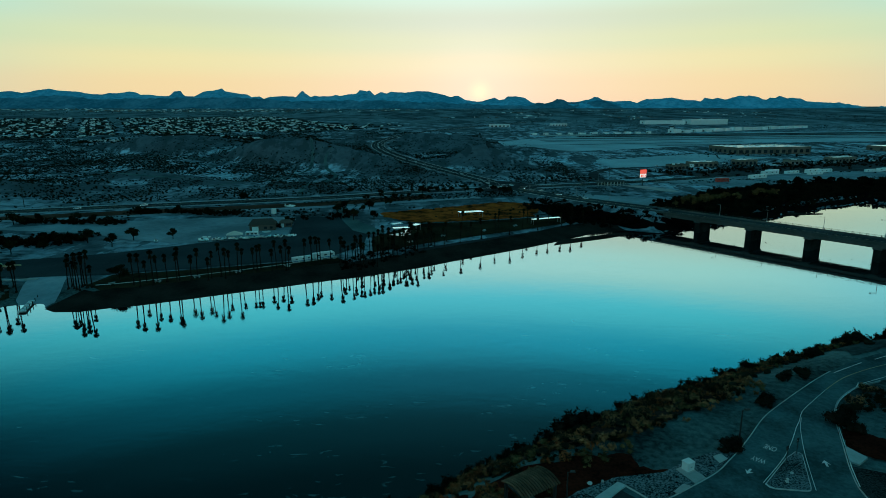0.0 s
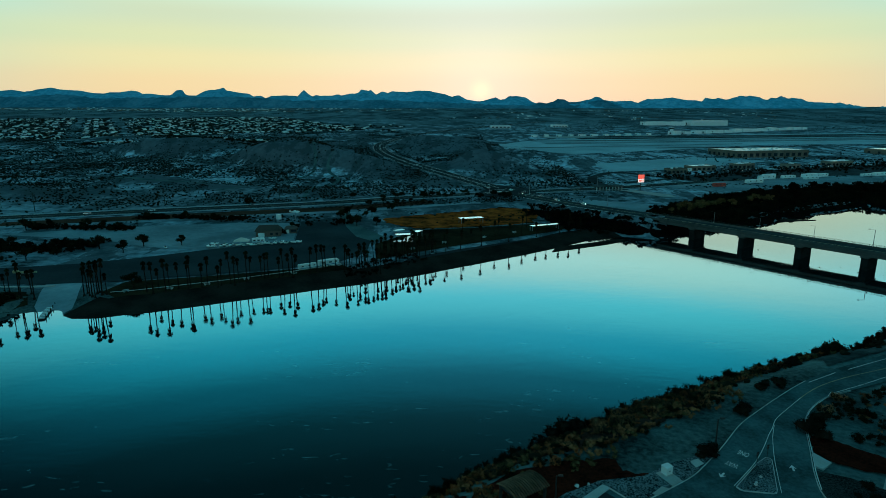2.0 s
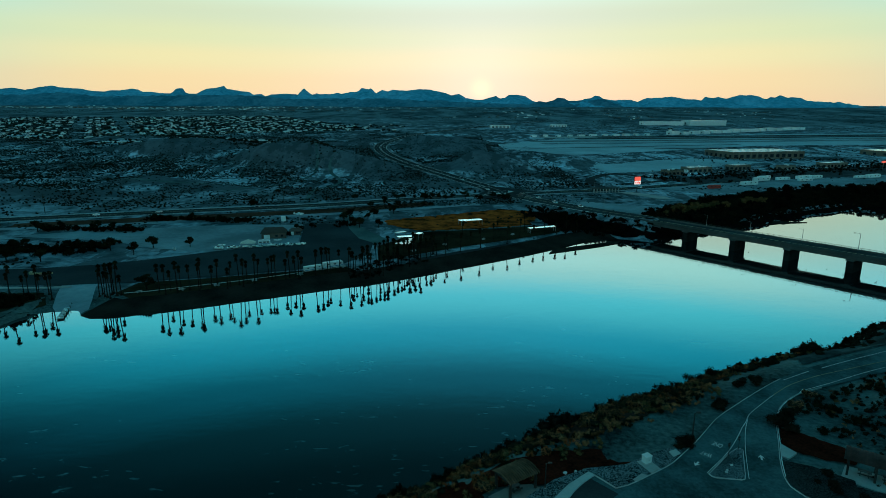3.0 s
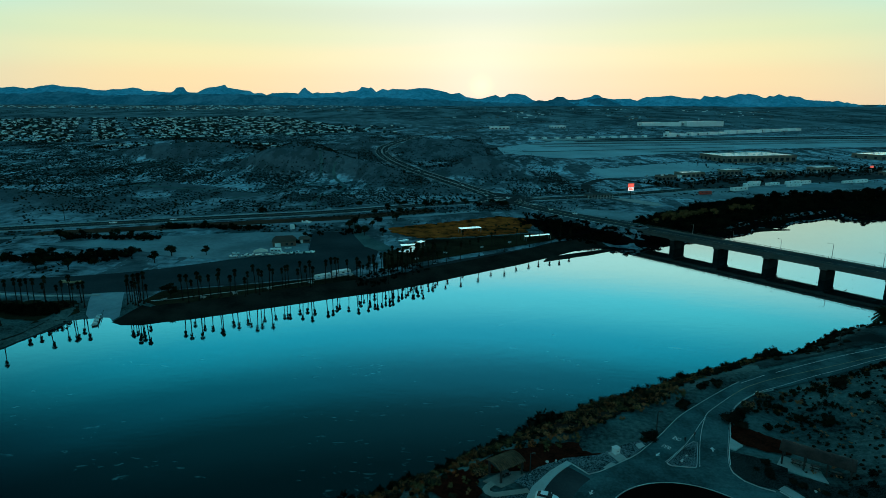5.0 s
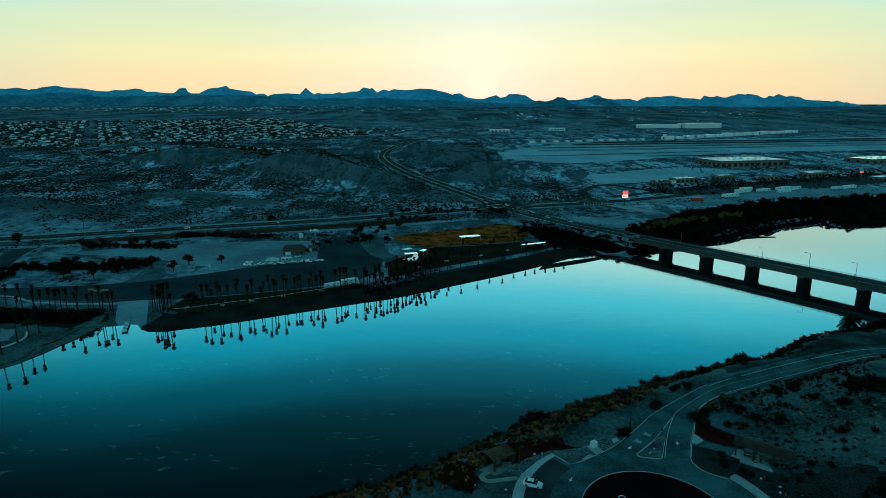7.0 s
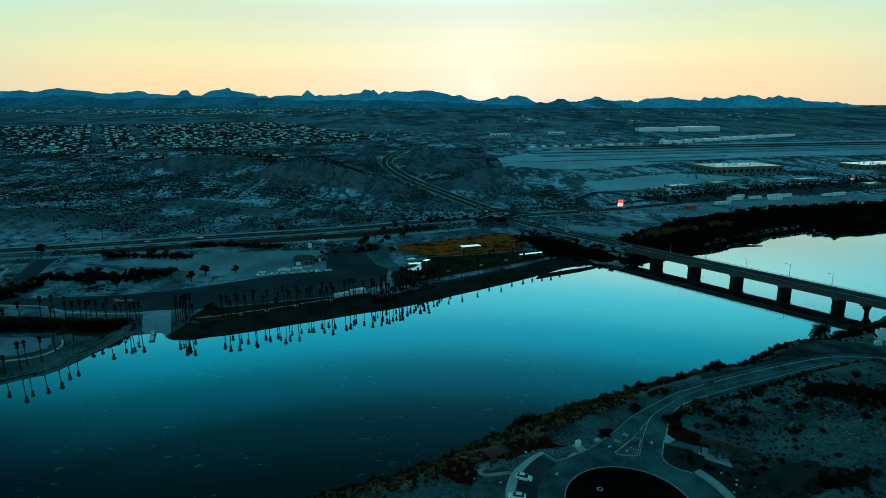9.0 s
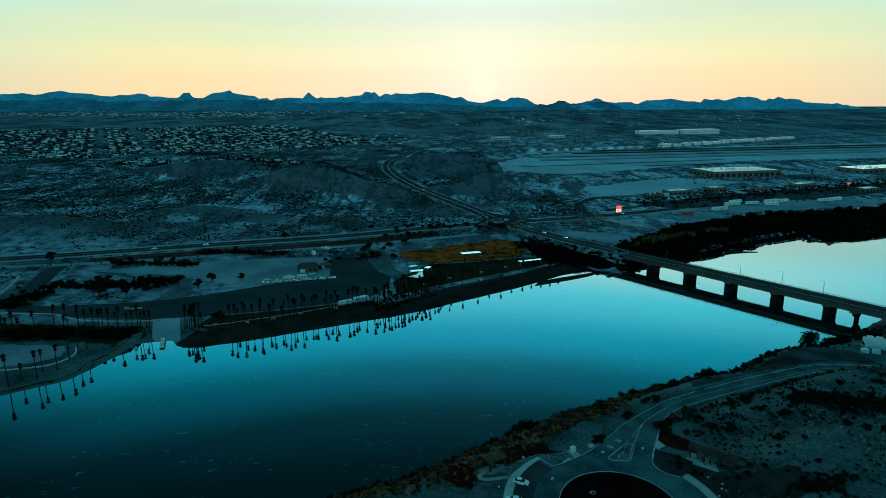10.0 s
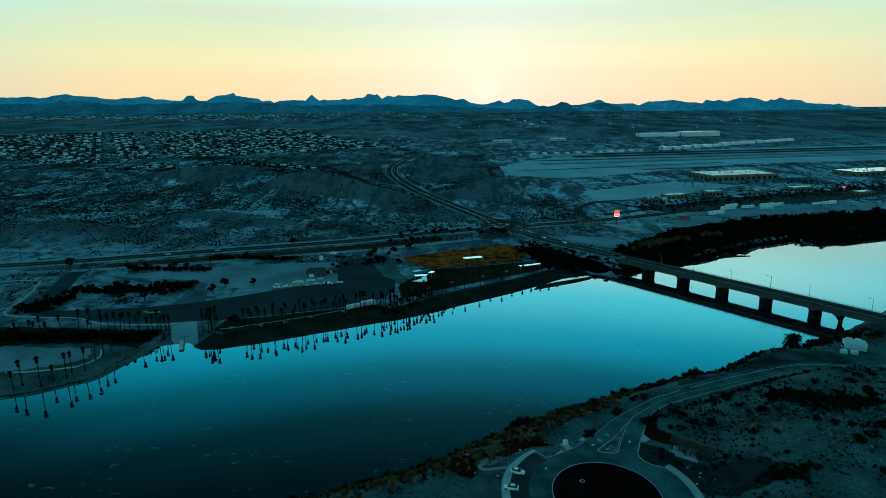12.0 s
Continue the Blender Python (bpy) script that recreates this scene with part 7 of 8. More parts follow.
def flat_building(w, d, h, wall, roof, label, category, bays=5, units=0, name="building"):
    """A flat-roofed block: walls with parapet, roof, doors or windows along its fronts, rooftop units."""
    root = thing(name, label, category)
    g = Geo().box((0, 0, h / 2 - 0.75), (w, d, h + 1.5))
    part("wall", g, M[wall], root)
    part("roof", Geo().box((0, 0, h + 0.06), (w - 0.8, d - 0.8, 0.14)), M[roof], root)
    rim = Geo()
    for x, y, a, b in ((0, -d / 2 + 0.15, w, 0.32), (0, d / 2 - 0.15, w, 0.32), (-w / 2 + 0.15, 0, 0.32, d - 0.7), (w / 2 - 0.15, 0, 0.32, d - 0.7)):
        rim.box((x, y, h + 0.2), (a, b, 0.42))
    part("parapet", rim, M[wall], root)
    for i in range(bays):
        x = -w / 2 + w * (i + 0.5) / bays
        part("window", Geo().box((x, -d / 2 - 0.04, h * 0.36), (w / bays * 0.55, 0.1, h * 0.5)), M["window"], root)
        part("pilaster", Geo().box((x + w / bays / 2 - 0.01, -d / 2 - 0.15, h / 2), (0.5, 0.3, h * 0.98)), M[wall], root)
    for i in range(max(1, int(bays * d / w))):
        y = -d / 2 + d * (i + 0.5) / max(1, int(bays * d / w))
        part("window", Geo().box((-w / 2 - 0.04, y, h * 0.36), (0.1, 4, h * 0.45)), M["window"], root)
    gen = np.random.default_rng(int(w * 10))
    for i in range(units):
        part("rooftop_unit", Geo().box((gen.uniform(-0.4, 0.4) * w, gen.uniform(-0.38, 0.38) * d, h + 0.8), (2.4, 1.8, 1.2), 0, 0.95), M["white"], root)
    return root


def stand(ob, x, y, degrees=0.0, lift=0.0):
    ob.matrix_basis = turned(x, y, height(x, y) + lift, degrees)
    return ob


stand(flat_building(112, 60, 8.5, "stucco", "roof", "huge warehouse with a white flat roof and tan walls", "warehouse", 12, 22, "warehouse"), 436, 832, 12)
stand(flat_building(110, 46, 7, "stucco", "sheet", "long store with a bright white flat roof", "store", 9, 10, "store"), 690, 892, 18)
stand(flat_building(30, 14, 5.0, "stucco", "roof", "low tan shop with white pillars", "shop", 5, 3, "shop"), 278.3, 646.3, 16)
stand(flat_building(20, 12, 4.6, "stucco", "roof_tile", "low brown restaurant by the road", "shop", 4, 3, "restaurant"), 241.9, 619.8, 20)
stand(flat_building(24, 13, 5.2, "stucco", "roof", "pale roadside shop block", "shop", 4, 3, "shop"), 337.3, 672.9, 20)
stand(flat_building(34, 15, 5.4, "stucco", "roof", "pale strip of shops by the road", "shop", 6, 5, "shop"), 470, 712, 20)
stand(flat_building(18, 11, 4.5, "stucco", "roof_tile", "small brown diner beside the car park", "shop", 3, 2, "diner"), 396.4, 680.7, 20)
stand(flat_building(26, 14, 4.8, "stucco", "roof", "low office block near the trailers", "office", 4, 3, "office"), 533.8, 680.2, 22)
stand(flat_building(70, 26, 9, "white", "sheet", "long white hangar on the airfield", "hangar", 0, 0, "hangar"), 600, 1730, 14, 1.0)
stand(flat_building(125, 40, 13, "white", "sheet", "very large white hangar beyond the airfield", "hangar", 0, 6, "hangar"), 770, 1782, 14, 1.5)
stand(flat_building(60, 24, 10, "white", "roof", "white terminal building beside the hangars", "terminal", 0, 4, "terminal"), 665, 1752, 14, 1.0)
stand(flat_building(48, 24, 6, "white", "white", "white storage shed on the desert plain", "shed", 5, 0, "shed"), 138, 1500, 4)
stand(flat_building(40, 20, 6, "white", "roof", "pale storage shed near the canyon road", "shed", 5, 0, "shed"), 300, 1580, 8)
for i in range(15):
    k = i / 14
    w = float(rng.uniform(16, 34))
    stand(flat_building(w, 15, float(rng.uniform(4.5, 7.5)), "white", "sheet", "white metal hangar in a row along the runway", "hangar", 0, 0, "hangar"),
          500 + 450 * k, 1306 + 292 * k, 30, 0.5)["group"] = "hangars along the runway"
for i in range(11):
    stand(flat_building(float(rng.uniform(7, 15)), 8, float(rng.uniform(3, 4.5)), "white", "roof", "small pale airfield shed by the apron", "shed", 0, 0, "shed"),
          175 + 26 * i, 1172 + 10.5 * i + float(rng.uniform(-5, 5)), 20)["group"] = "airfield sheds"
tower = thing("control_tower", "slim white airfield control tower", "tower", at=turned(498, 1318, height(498, 1318), 20))
part("shaft", Geo().box((0, 0, 5), (5, 5, 12)), M["white"], tower)
part("cab", Geo().box((0, 0, 12.4), (7, 7, 2.8), 0, 1.1), M["window"], tower)
part("roof", Geo().box((0, 0, 14.1), (8.4, 8.4, 0.6)), M["white"], tower)

# the town on its terrace
houses = [gable_house(17, 9, 2.8, "stucco", "roof", "single-storey tan house with a pale roof", "houses of the town", 0.14),
          gable_house(16, 10, 2.8, "stucco", "roof_tile", "single-storey tan house with a dark shingled roof", "houses of the town", 0.16),
          gable_house(14, 8, 2.6, "white", "roof", "white bungalow with a pale roof", "houses of the town", 0.12),
          gable_house(17, 6, 2.8, "white", "white", "long white mobile home", "houses of the town", 0.18)]
STREET, ACROSS = Vector((-0.50, 0.866)), Vector((0.866, 0.50))
town = []
for a in range(-19, 20):
    for b in range(-16, 58):
        for s in (-1, 1):
            p = Vector((-702, 1130)) + ACROSS * (a * 29.5 + s * 8.5) + STREET * (b * 13.4)
            if rng.uniform() < (0.42 if b < 38 else 0.34) and p.y > 940 + (0.62 * (-703 - p.x) if p.x < -703 else 0.75 * (p.x + 703)) and abs(p.x) < 0.8 * p.y + 40 and p.y < 2050 and a not in (0, 3):
                town.append((p.x + rng.uniform(-2, 2), p.y + rng.uniform(-2, 2), (60 if rng.uniform() < 0.3 else 0) + rng.uniform(-12, 12)))
for i in range(46):
    k = i / 45
    town.append((-560 + 330 * k + rng.uniform(-6, 6), 930 - 62 * k + rng.uniform(-12, 12) + 30 * math.sin(k * 9), rng.uniform(0, 40)))
for i in range(60):
    town.append((-430 + rng.uniform(-70, 330), 1340 + rng.uniform(-90, 260), rng.uniform(0, 90)))
town.sort(key=lambda p: p[1] + 0.25 * abs(p[0] + 450))
for x, y, d in town[:285]:
    put(houses, x, y, d, rng.uniform(0.42, 0.66))
tidy(houses)


def block_of(spots, name, label, walls, seed, wide=(6, 12)):
    gen = np.random.default_rng(seed)
    g = Geo()
    for x, y, d in spots:
        w, dd, h = gen.uniform(*wide), gen.uniform(3, 5), gen.uniform(1.5, 2.2)
        z, c, s = height(x, y), math.cos(radians(d)), math.sin(radians(d))
        g.box((x, y, z + h / 2 - 0.5), (w, dd, h + 1), d)
        top = [(-w / 2 - 0.4, -dd / 2 - 0.4), (w / 2 + 0.4, -dd / 2 - 0.4), (w / 2 + 0.4, dd / 2 + 0.4), (-w / 2 - 0.4, dd / 2 + 0.4), (-w / 3, 0), (w / 3, 0)]
        g.add([(x + c * p - s * q, y + s * p + c * q, z + h + (0.6 if i > 3 else 0.02)) for i, (p, q) in enumerate(top)], [(0, 1, 5, 4), (2, 3, 4, 5), (1, 2, 5), (3, 0, 4)])
    return tagged(part(name, g, M[walls]), label, "houses", kind="stuff")


rest = town[285:]
block_of(rest[0::2], "town_houses", "farther pale-roofed houses of the desert town", "white", 1)
block_of(rest[1::2], "town_houses", "farther tan and brown houses of the desert town", "asphalt_old", 2)
far_town = []
for _ in range(900):
    y = float(rng.uniform(2150, 3900))
    x = float(rng.uniform(-0.78, 0.55)) * y
    if noise2(np.array(x / 260.0), np.array(y / 420.0), 91) > (0.5 if x < 0 else 0.6) and (x > 0 or y > 2750):
        far_town.append((x, y, float(rng.uniform(0, 90))))
for _ in range(420):
    y = float(rng.uniform(2850, 3700))
    far_town.append((float(rng.uniform(-0.80, -0.28)) * y, y, float(rng.uniform(0, 90))))
block_of(far_town[0::2], "distant_houses", "distant pale specks of houses below the mountains", "white", 3, (8, 18))
block_of(far_town[1::2], "distant_houses", "distant tan houses below the mountains", "stucco", 4, (8, 18))
garden = [(p[0] + rng.uniform(-14, 14), p[1] + rng.uniform(-14, 14)) for p in town for _ in range(4)]
tufts("town_trees", "dark garden trees between the houses", "trees", [(x, y, height(x, y)) for x, y in garden], np.random.default_rng(9).uniform(1.6, 4.8, len(garden)), M["scrub"], 12, 6)
far_brush = scatter(16000, -3400, 3400, 1900, 4150, lambda x, y, r: (np.abs(x) < 0.85 * y) & (fbm(x * 0.4, y, 150, 3, 93) > 0.42 + 0.2 * r), 15)
tufts("far_brush", "dark bands of desert brush below the mountains", "scrub", far_brush, np.random.default_rng(10).uniform(1.2, 3.2, len(far_brush)), M["scrub"], 13)
for a, b in ((-736, -1155), (-668, -1114)):
    road("road_town_street", [(a, 1140), (b, 1860)], 9, M["asphalt"], "straight dark street of the town", 0.5, gap=25)


# ---- things of the far bank ----
def canopy(w, d, h, label, material="sheet"):
    root = thing("shade_canopy", label, "canopy")
    part("roof", Geo().box((0, 0, h), (w, d, 0.25)), M[material], root)
    for x in (-w / 2 + 0.4, w / 2 - 0.4):
        for y in (-d / 2 + 0.4, d / 2 - 0.4):
            part("post", Geo().box((x, y, h / 2 - 0.3), (0.22, 0.22, h + 0.4)), M["steel"], root)
    return root


stand(canopy(14.5, 5.5, 3.2, "flat white shade canopy beside the dry field"), 16, 351.2, 18)
stand(canopy(18, 3.2, 3.0, "long low white shade canopy by the lawn"), 57, 330.1, 22)
stand(canopy(9, 4, 3.0, "white shade canopy among the palms"), -21.3, 303.6, 12)
stand(canopy(5, 3.5, 3.2, "small white shade canopy in the park"), -14.4, 310.7, 60)
stand(canopy(6, 3, 3.0, "small pale shade canopy in the park", "roof"), -24.8, 315.3, 40)
patch("ground_sandy_path", [(-68.1, 377.9), (-62.4, 382.1), (-55.4, 354.6), (-48.7, 337.1), (-32.7, 310.5), (-29.5, 300.7), (-37.5, 299.3), (-47.7, 310.5), (-57.3, 337.0)], M["sand"], 0.3, "pale sandy path from the car park to the palms", "path", 6)
patch("ground_splash_pad", [(-27.5, 298.6), (-21.6, 304.5), (-20.0, 311.5), (-18.0, 311.5), (-16.2, 298.0), (-21.5, 296.2)], M["wet"], 0.34, "wet shining concrete splash pad under the palms", "pavement", 6)


def tent(label, w, d, h, material):
    root = thing("marquee", label, "tent")
    e = 0.15
    part("roof", Geo().add([(-w / 2, -d / 2, h * 0.6), (w / 2, -d / 2, h * 0.6), (w / 2, d / 2, h * 0.6), (-w / 2, d / 2, h * 0.6), (0, 0, h), (-w / 2, -d / 2, h * 0.55), (w / 2, -d / 2, h * 0.55), (w / 2, d / 2, h * 0.55), (-w / 2, d / 2, h * 0.55)],
                           [(0, 1, 4), (1, 2, 4), (2, 3, 4), (3, 0, 4), (5, 6, 1, 0), (6, 7, 2, 1), (7, 8, 3, 2), (8, 5, 0, 3), (8, 7, 6, 5)]), M[material], root)
    for x in (-w / 2 + e, w / 2 - e):
        for y in (-d / 2 + e, d / 2 - e):
            part("pole", Geo().rod((x, y, -0.3), (x, y, h * 0.6), 0.06, n=6), M["steel"], root)
    return root


stand(tent("tan peaked marquee on the sand lot", 7.5, 5, 4.2, "canvas"), -102.3, 289.6, 15)
stand(trailer("white and blue ticket trailer beside the marquee", 6, 2.4, 2.8, "white", "blue", "", "ticket_trailer"), -95.2, 293.9, 10, 0.15)
stand(gable_house(13, 8, 3.2, "adobe", "roof_tile", "low brown park office with a tiled roof", "", name="park_office", category="building"), -95.5, 313.5, 12)
stand(gable_house(6, 4.5, 2.6, "adobe", "roof_tile", "small brown store room behind the park office", "", name="store_room", category="building"), -85.2, 320.5, 12)
silo = stand(thing("water_tank", "white cylindrical water tank on a stand", "tank"), -99.2, 347.2)
part("tank", Geo().rod((0, 0, 2.2), (0, 0, 5.0), 1.5, 1.5, 16), M["white"], silo, smooth=False)
for a in range(4):
    part("leg", Geo().rod((1.1 * math.cos(a * 1.571), 1.1 * math.sin(a * 1.571), -0.4), (1.0 * math.cos(a * 1.571), 1.0 * math.sin(a * 1.571), 2.3), 0.09), M["steel"], silo)
plane_sign = stand(thing("aeroplane_monument", "small white aeroplane on a display post", "monument"), -91.3, 355.1, 25)
part("fuselage", hull([(-3.4, 0.1, 5.2, 5.5, 0.1), (-1.5, 0.45, 4.9, 5.7, 0.4), (1.5, 0.55, 4.8, 5.8, 0.5), (3.0, 0.2, 5.1, 5.5, 0.2)]), M["white"], plane_sign)
part("wing", Geo().box((0.6, 0, 5.4), (1.4, 9.0, 0.16)), M["white"], plane_sign)
part("tail_fin", Geo().box((-3.0, 0, 6.0), (0.8, 0.12, 1.3), 0, 0.6).box((-3.1, 0, 5.5), (0.7, 3.0, 0.1)), M["white"], plane_sign)
part("post", Geo().rod((0, 0, -0.5), (0.2, 0, 5.0), 0.2, 0.14), M["steel"], plane_sign)

dock = thing("floating_dock", "pale narrow floating dock at the boat ramp", "dock", at=turned(-139.1, 195.4, 0.0, -68))
part("deck", Geo().box((0, 0, 0.45), (17, 2.0, 0.22)), M["concrete"], dock)
for i in range(5):
    part("float", Geo().box((-7 + 3.5 * i, 0, 0.12), (2.2, 1.8, 0.5)), M["dark_steel"], dock)
    part("pile", Geo().rod((-7 + 3.5 * i, 1.12, -2), (-7 + 3.5 * i, 1.12, 1.5), 0.13), M["pole"], dock)
for i in range(9):
    part("deck_board", Geo().box((-7.4 + 1.85 * i, 0, 0.575), (0.9, 1.9, 0.03)), M["white"], dock)
yellow_boom = stand(thing("parked_lift", "pale yellow boom lift lying beside the drive", "machine"), -172.9, 233.7, 8)
part("boom", Geo().box((0, 0, 1.5), (9, 0.6, 0.6)).box((-3.5, 0, 2.0), (2.0, 1.2, 0.8)), M["yellow"], yellow_boom)
part("chassis", Geo().box((0, 0, 0.7), (4.0, 2.0, 0.6)), M["dark_steel"], yellow_boom)
add_wheels(yellow_boom, (-1.3, 1.3), 1.0, 0.4)

table = thing("picnic_table", "grey concrete picnic table on the grass strip", "table", "picnic tables")
part("top", Geo().box((0, 0, 0.76), (2.2, 0.8, 0.08)), M["concrete"], table)
for s in (-1, 1):
    part("bench", Geo().box((0, s * 0.75, 0.45), (2.2, 0.32, 0.07)), M["concrete"], table)
    part("leg", Geo().box((s * 0.75, 0, 0.34), (0.15, 1.3, 0.76), 0, 0.7), M["concrete"], table)
for i, (x, y) in enumerate(((-92.5, 220.1), (-79.6, 227.5), (-62.7, 236.5), (-104.4, 214.6), (-46, 249.8), (-15.7, 281.3), (-0.1, 294.4), (21.3, 308.3), (38.9, 321.4), (-119.5, 211.3))):
    if i == 0:
        table.matrix_basis = turned(x, y, height(x, y) + 0.2, 30)
    else:
        place_copy(table, x, y, height(x, y) + 0.2, rng.uniform(0, 180))

# ---- billboard, road furniture, poles ----
sign = thing("billboard", "tall lit red and white roadside billboard on a pole", "billboard", at=turned(165.3, 496.4, height(165.3, 496.4), 14))
part("pole", Geo().rod((0, 0, -0.5), (0, 0, 6.4), 0.35, 0.3, 10), M["dark_steel"], sign)
part("panel", Geo().box((0, 0, 9.6), (6.2, 0.7, 7.0)), M["dark_steel"], sign)
part("upper_face", Geo().box((0, -0.37, 11.2), (5.8, 0.06, 3.4)), M["lit_red"], sign)
part("lower_face", Geo().box((0, -0.37, 7.9), (5.8, 0.06, 3.0)), M["lit_white"], sign)
for x, z, w, h in ((-1.6, 7.9, 0.9, 1.8), (-0.4, 7.8, 0.8, 1.6), (0.7, 8.0, 0.7, 2.0), (1.9, 7.7, 0.9, 1.4)):
    part("lettering_bar", Geo().box((x, -0.42, z), (w, 0.04, h)), M["lit_red"], sign)
store_sign = stand(thing("store_sign", "small red store sign on a tall pole", "sign"), 509.4, 680.4)
part("pole", Geo().rod((0, 0, -0.5), (0, 0, 9), 0.25, 0.2), M["steel"], store_sign)
part("panel", Geo().box((0, 0, 10), (4.2, 0.5, 2.2)), M["lit_red"], store_sign)


def street_lamp(tall, arm, label, group, material="steel"):
    root = thing("street_lamp", label, "street lamp", group)
    part("base", Geo().rod((0, 0, -0.4), (0, 0, 0.5), 0.28, 0.24, 8), M["concrete"], root)
    part("pole", Geo().rod((0, 0, 0.4), (0, 0, tall), 0.15, 0.10, 7), M[material], root)
    part("arm", Geo().rod((0, 0, tall - 0.12), (arm, 0, tall + 0.12), 0.05, 0.04, 5), M[material], root)
    part("lamp_head", Geo().box((arm + 0.25, 0, tall + 0.1), (0.8, 0.42, 0.22), 0, 0.85), M["dark_steel"], root)
    return root


near_lamp = street_lamp(5.6, 0.5, "dark square-armed street lamp beside the riverside road", "lamps of the near road", "dark_steel")
near_lamp.matrix_basis = turned(45.8, 89.4, TER, 10)
place_copy(near_lamp, 16.2, 74.9, TER, 0, 0.85)
place_copy(near_lamp, 120.2, 142, height(120.2, 142), 0, 0.8)
bridge_lamp = street_lamp(7.5, 2.0, "slim street lamp with a curved arm on the bridge parapet", "lamps of the bridge")
q = deck_point(3.95, W - 0.18, 2.9)
bridge_lamp.matrix_basis = turned(*q, 150)
for k in (2.1, 3.05, 4.75, 5.9, 6.5, 1.2):
    q = deck_point(k, W - 0.18, 2.9)
    place_copy(bridge_lamp, *q, 150, 0.9 if k > 4 else 0.75)
for x, y in ((84.5, 413.9), (100, 384.6), (56.8, 449.1), (27.1, 464), (66.6, 483.8), (125.8, 513.4), (-22.3, 456.2), (185, 538), (244.1, 567.5)):
    place_copy(bridge_lamp, x + 9, y + 6, height(x + 9, y + 6), 170, 1.1)


def power_pole(label):
    root = thing("power_pole", label, "power pole", "power poles along the highway")
    part("pole", Geo().rod((0, 0, -0.8), (0, 0, 12), 0.2, 0.13, 7), M["pole"], root)
    for z in (11.2, 10.2):
        arm = part("cross_arm", Geo().box((0, 0, z), (2.6, 0.14, 0.16)), M["pole"], root)
        for s in (-1.1, -0.4, 0.4, 1.1):
            part("insulator", Geo().rod((s, 0, z + 0.08), (s, 0, z + 0.3), 0.06, n=5), M["dark_steel"], arm)
    return root


first_pole = power_pole("tall brown timber power pole beside the highway")
for i, (x, y) in enumerate(((-329.4, 347.3), (-261.9, 371.1), (-190.5, 396.8), (-119.2, 422.6), (-53.9, 446.3), (9.3, 475.9), (86.3, 501.5), (145.5, 525.2), (209.6, 554.7), (-121.7, 690.7), (-116, 800), (-128, 900), (-122, 1010), (-62.2, 602.1), (-22.5, 533.2))):
    if i == 0:
        first_pole.matrix_basis = turned(x, y, height(x, y), 60)
    else:
        place_copy(first_pole, x, y, height(x, y), 60 + rng.uniform(-15, 15), rng.uniform(0.95, 1.15))

culvert = stand(thing("culvert_bridge", "low concrete channel bridge on white columns", "bridge"), 136.7, 493.5, 14)
part("deck", Geo().box((0, 0, 3.4), (26, 8, 0.7)), M["bridge"], culvert)
for i in range(9):
    part("column", Geo().box((-11.6 + 2.9 * i, -3.4, 1.3), (0.6, 0.6, 4.0)), M["concrete"], culvert)

# ---- things of the near terrace ----
cab = thing("utility_cabinet", "white metal utility cabinet on a concrete pad", "cabinet", at=turned(34.9, 82.0, TER + 0.36, 27))
part("plinth", Geo().box((0, 0, 0.06), (1.5, 1.3, 0.12)), M["concrete"], cab)
part("body", Geo().box((0, 0, 0.72), (1.3, 1.1, 1.2)), M["white"], cab)
part("lid", Geo().box((0, 0, 1.37), (1.44, 1.24, 0.1), 0, 0.96), M["white"], cab)
for s in (-1, 1):
    door = part("door", Geo().box((s * 0.32, -0.56, 0.7), (0.6, 0.03, 1.05)), M["white"], cab)
    part("handle", Geo().box((s * 0.09, -0.59, 0.75), (0.04, 0.04, 0.2)), M["dark_steel"], door)


def road_sign(tall, label):
    root = thing("road_sign", label, "road sign", "signs on the splitter island")
    part("post", Geo().rod((0, 0, -0.2), (0, 0, tall), 0.05, n=6), M["dark_steel"], root)
    part("plate", Geo().box((0, 0.05, tall - 0.35), (0.62, 0.03, 0.7)), M["dark_steel"], root)
    part("back_brace", Geo().box((0, 0.02, tall - 0.35), (0.5, 0.03, 0.06)), M["steel"], root)
    return root


road_sign(3.0, "back of a dark road sign on a thin post").matrix_basis = turned(49.5, 83.2, TER + 0.37, 30)
road_sign(2.6, "back of a dark road sign near the island tip").matrix_basis = turned(52.6, 85.9, TER + 0.37, 30)
rock_mesh = core(Geo(), 0, 0, 0.16, 0.34, np.random.default_rng(5), 0.7).mesh("rock")
for i, (x, y) in enumerate(((47.7, 79.6), (49.1, 81), (47.3, 79), (12.2, 65.6), (20.2, 78.8), (5.7, 67.2), (22.1, 79.3), (68.5, 69.6), (70, 64.7), (71, 66.6), (73.9, 64.6), (76.9, 61.6), (79.8, 64.5), (68, 61.7))):
    r = tagged(part("boulder", rock_mesh, M["kerb"]), "pale grey landscaping boulder on the gravel", "rock", "boulders on the gravel")
    r.matrix_basis = turned(x, y, TER + (0.37 if i < 3 else 0.26), 40 * i, 0.7 + 0.1 * (i % 5))


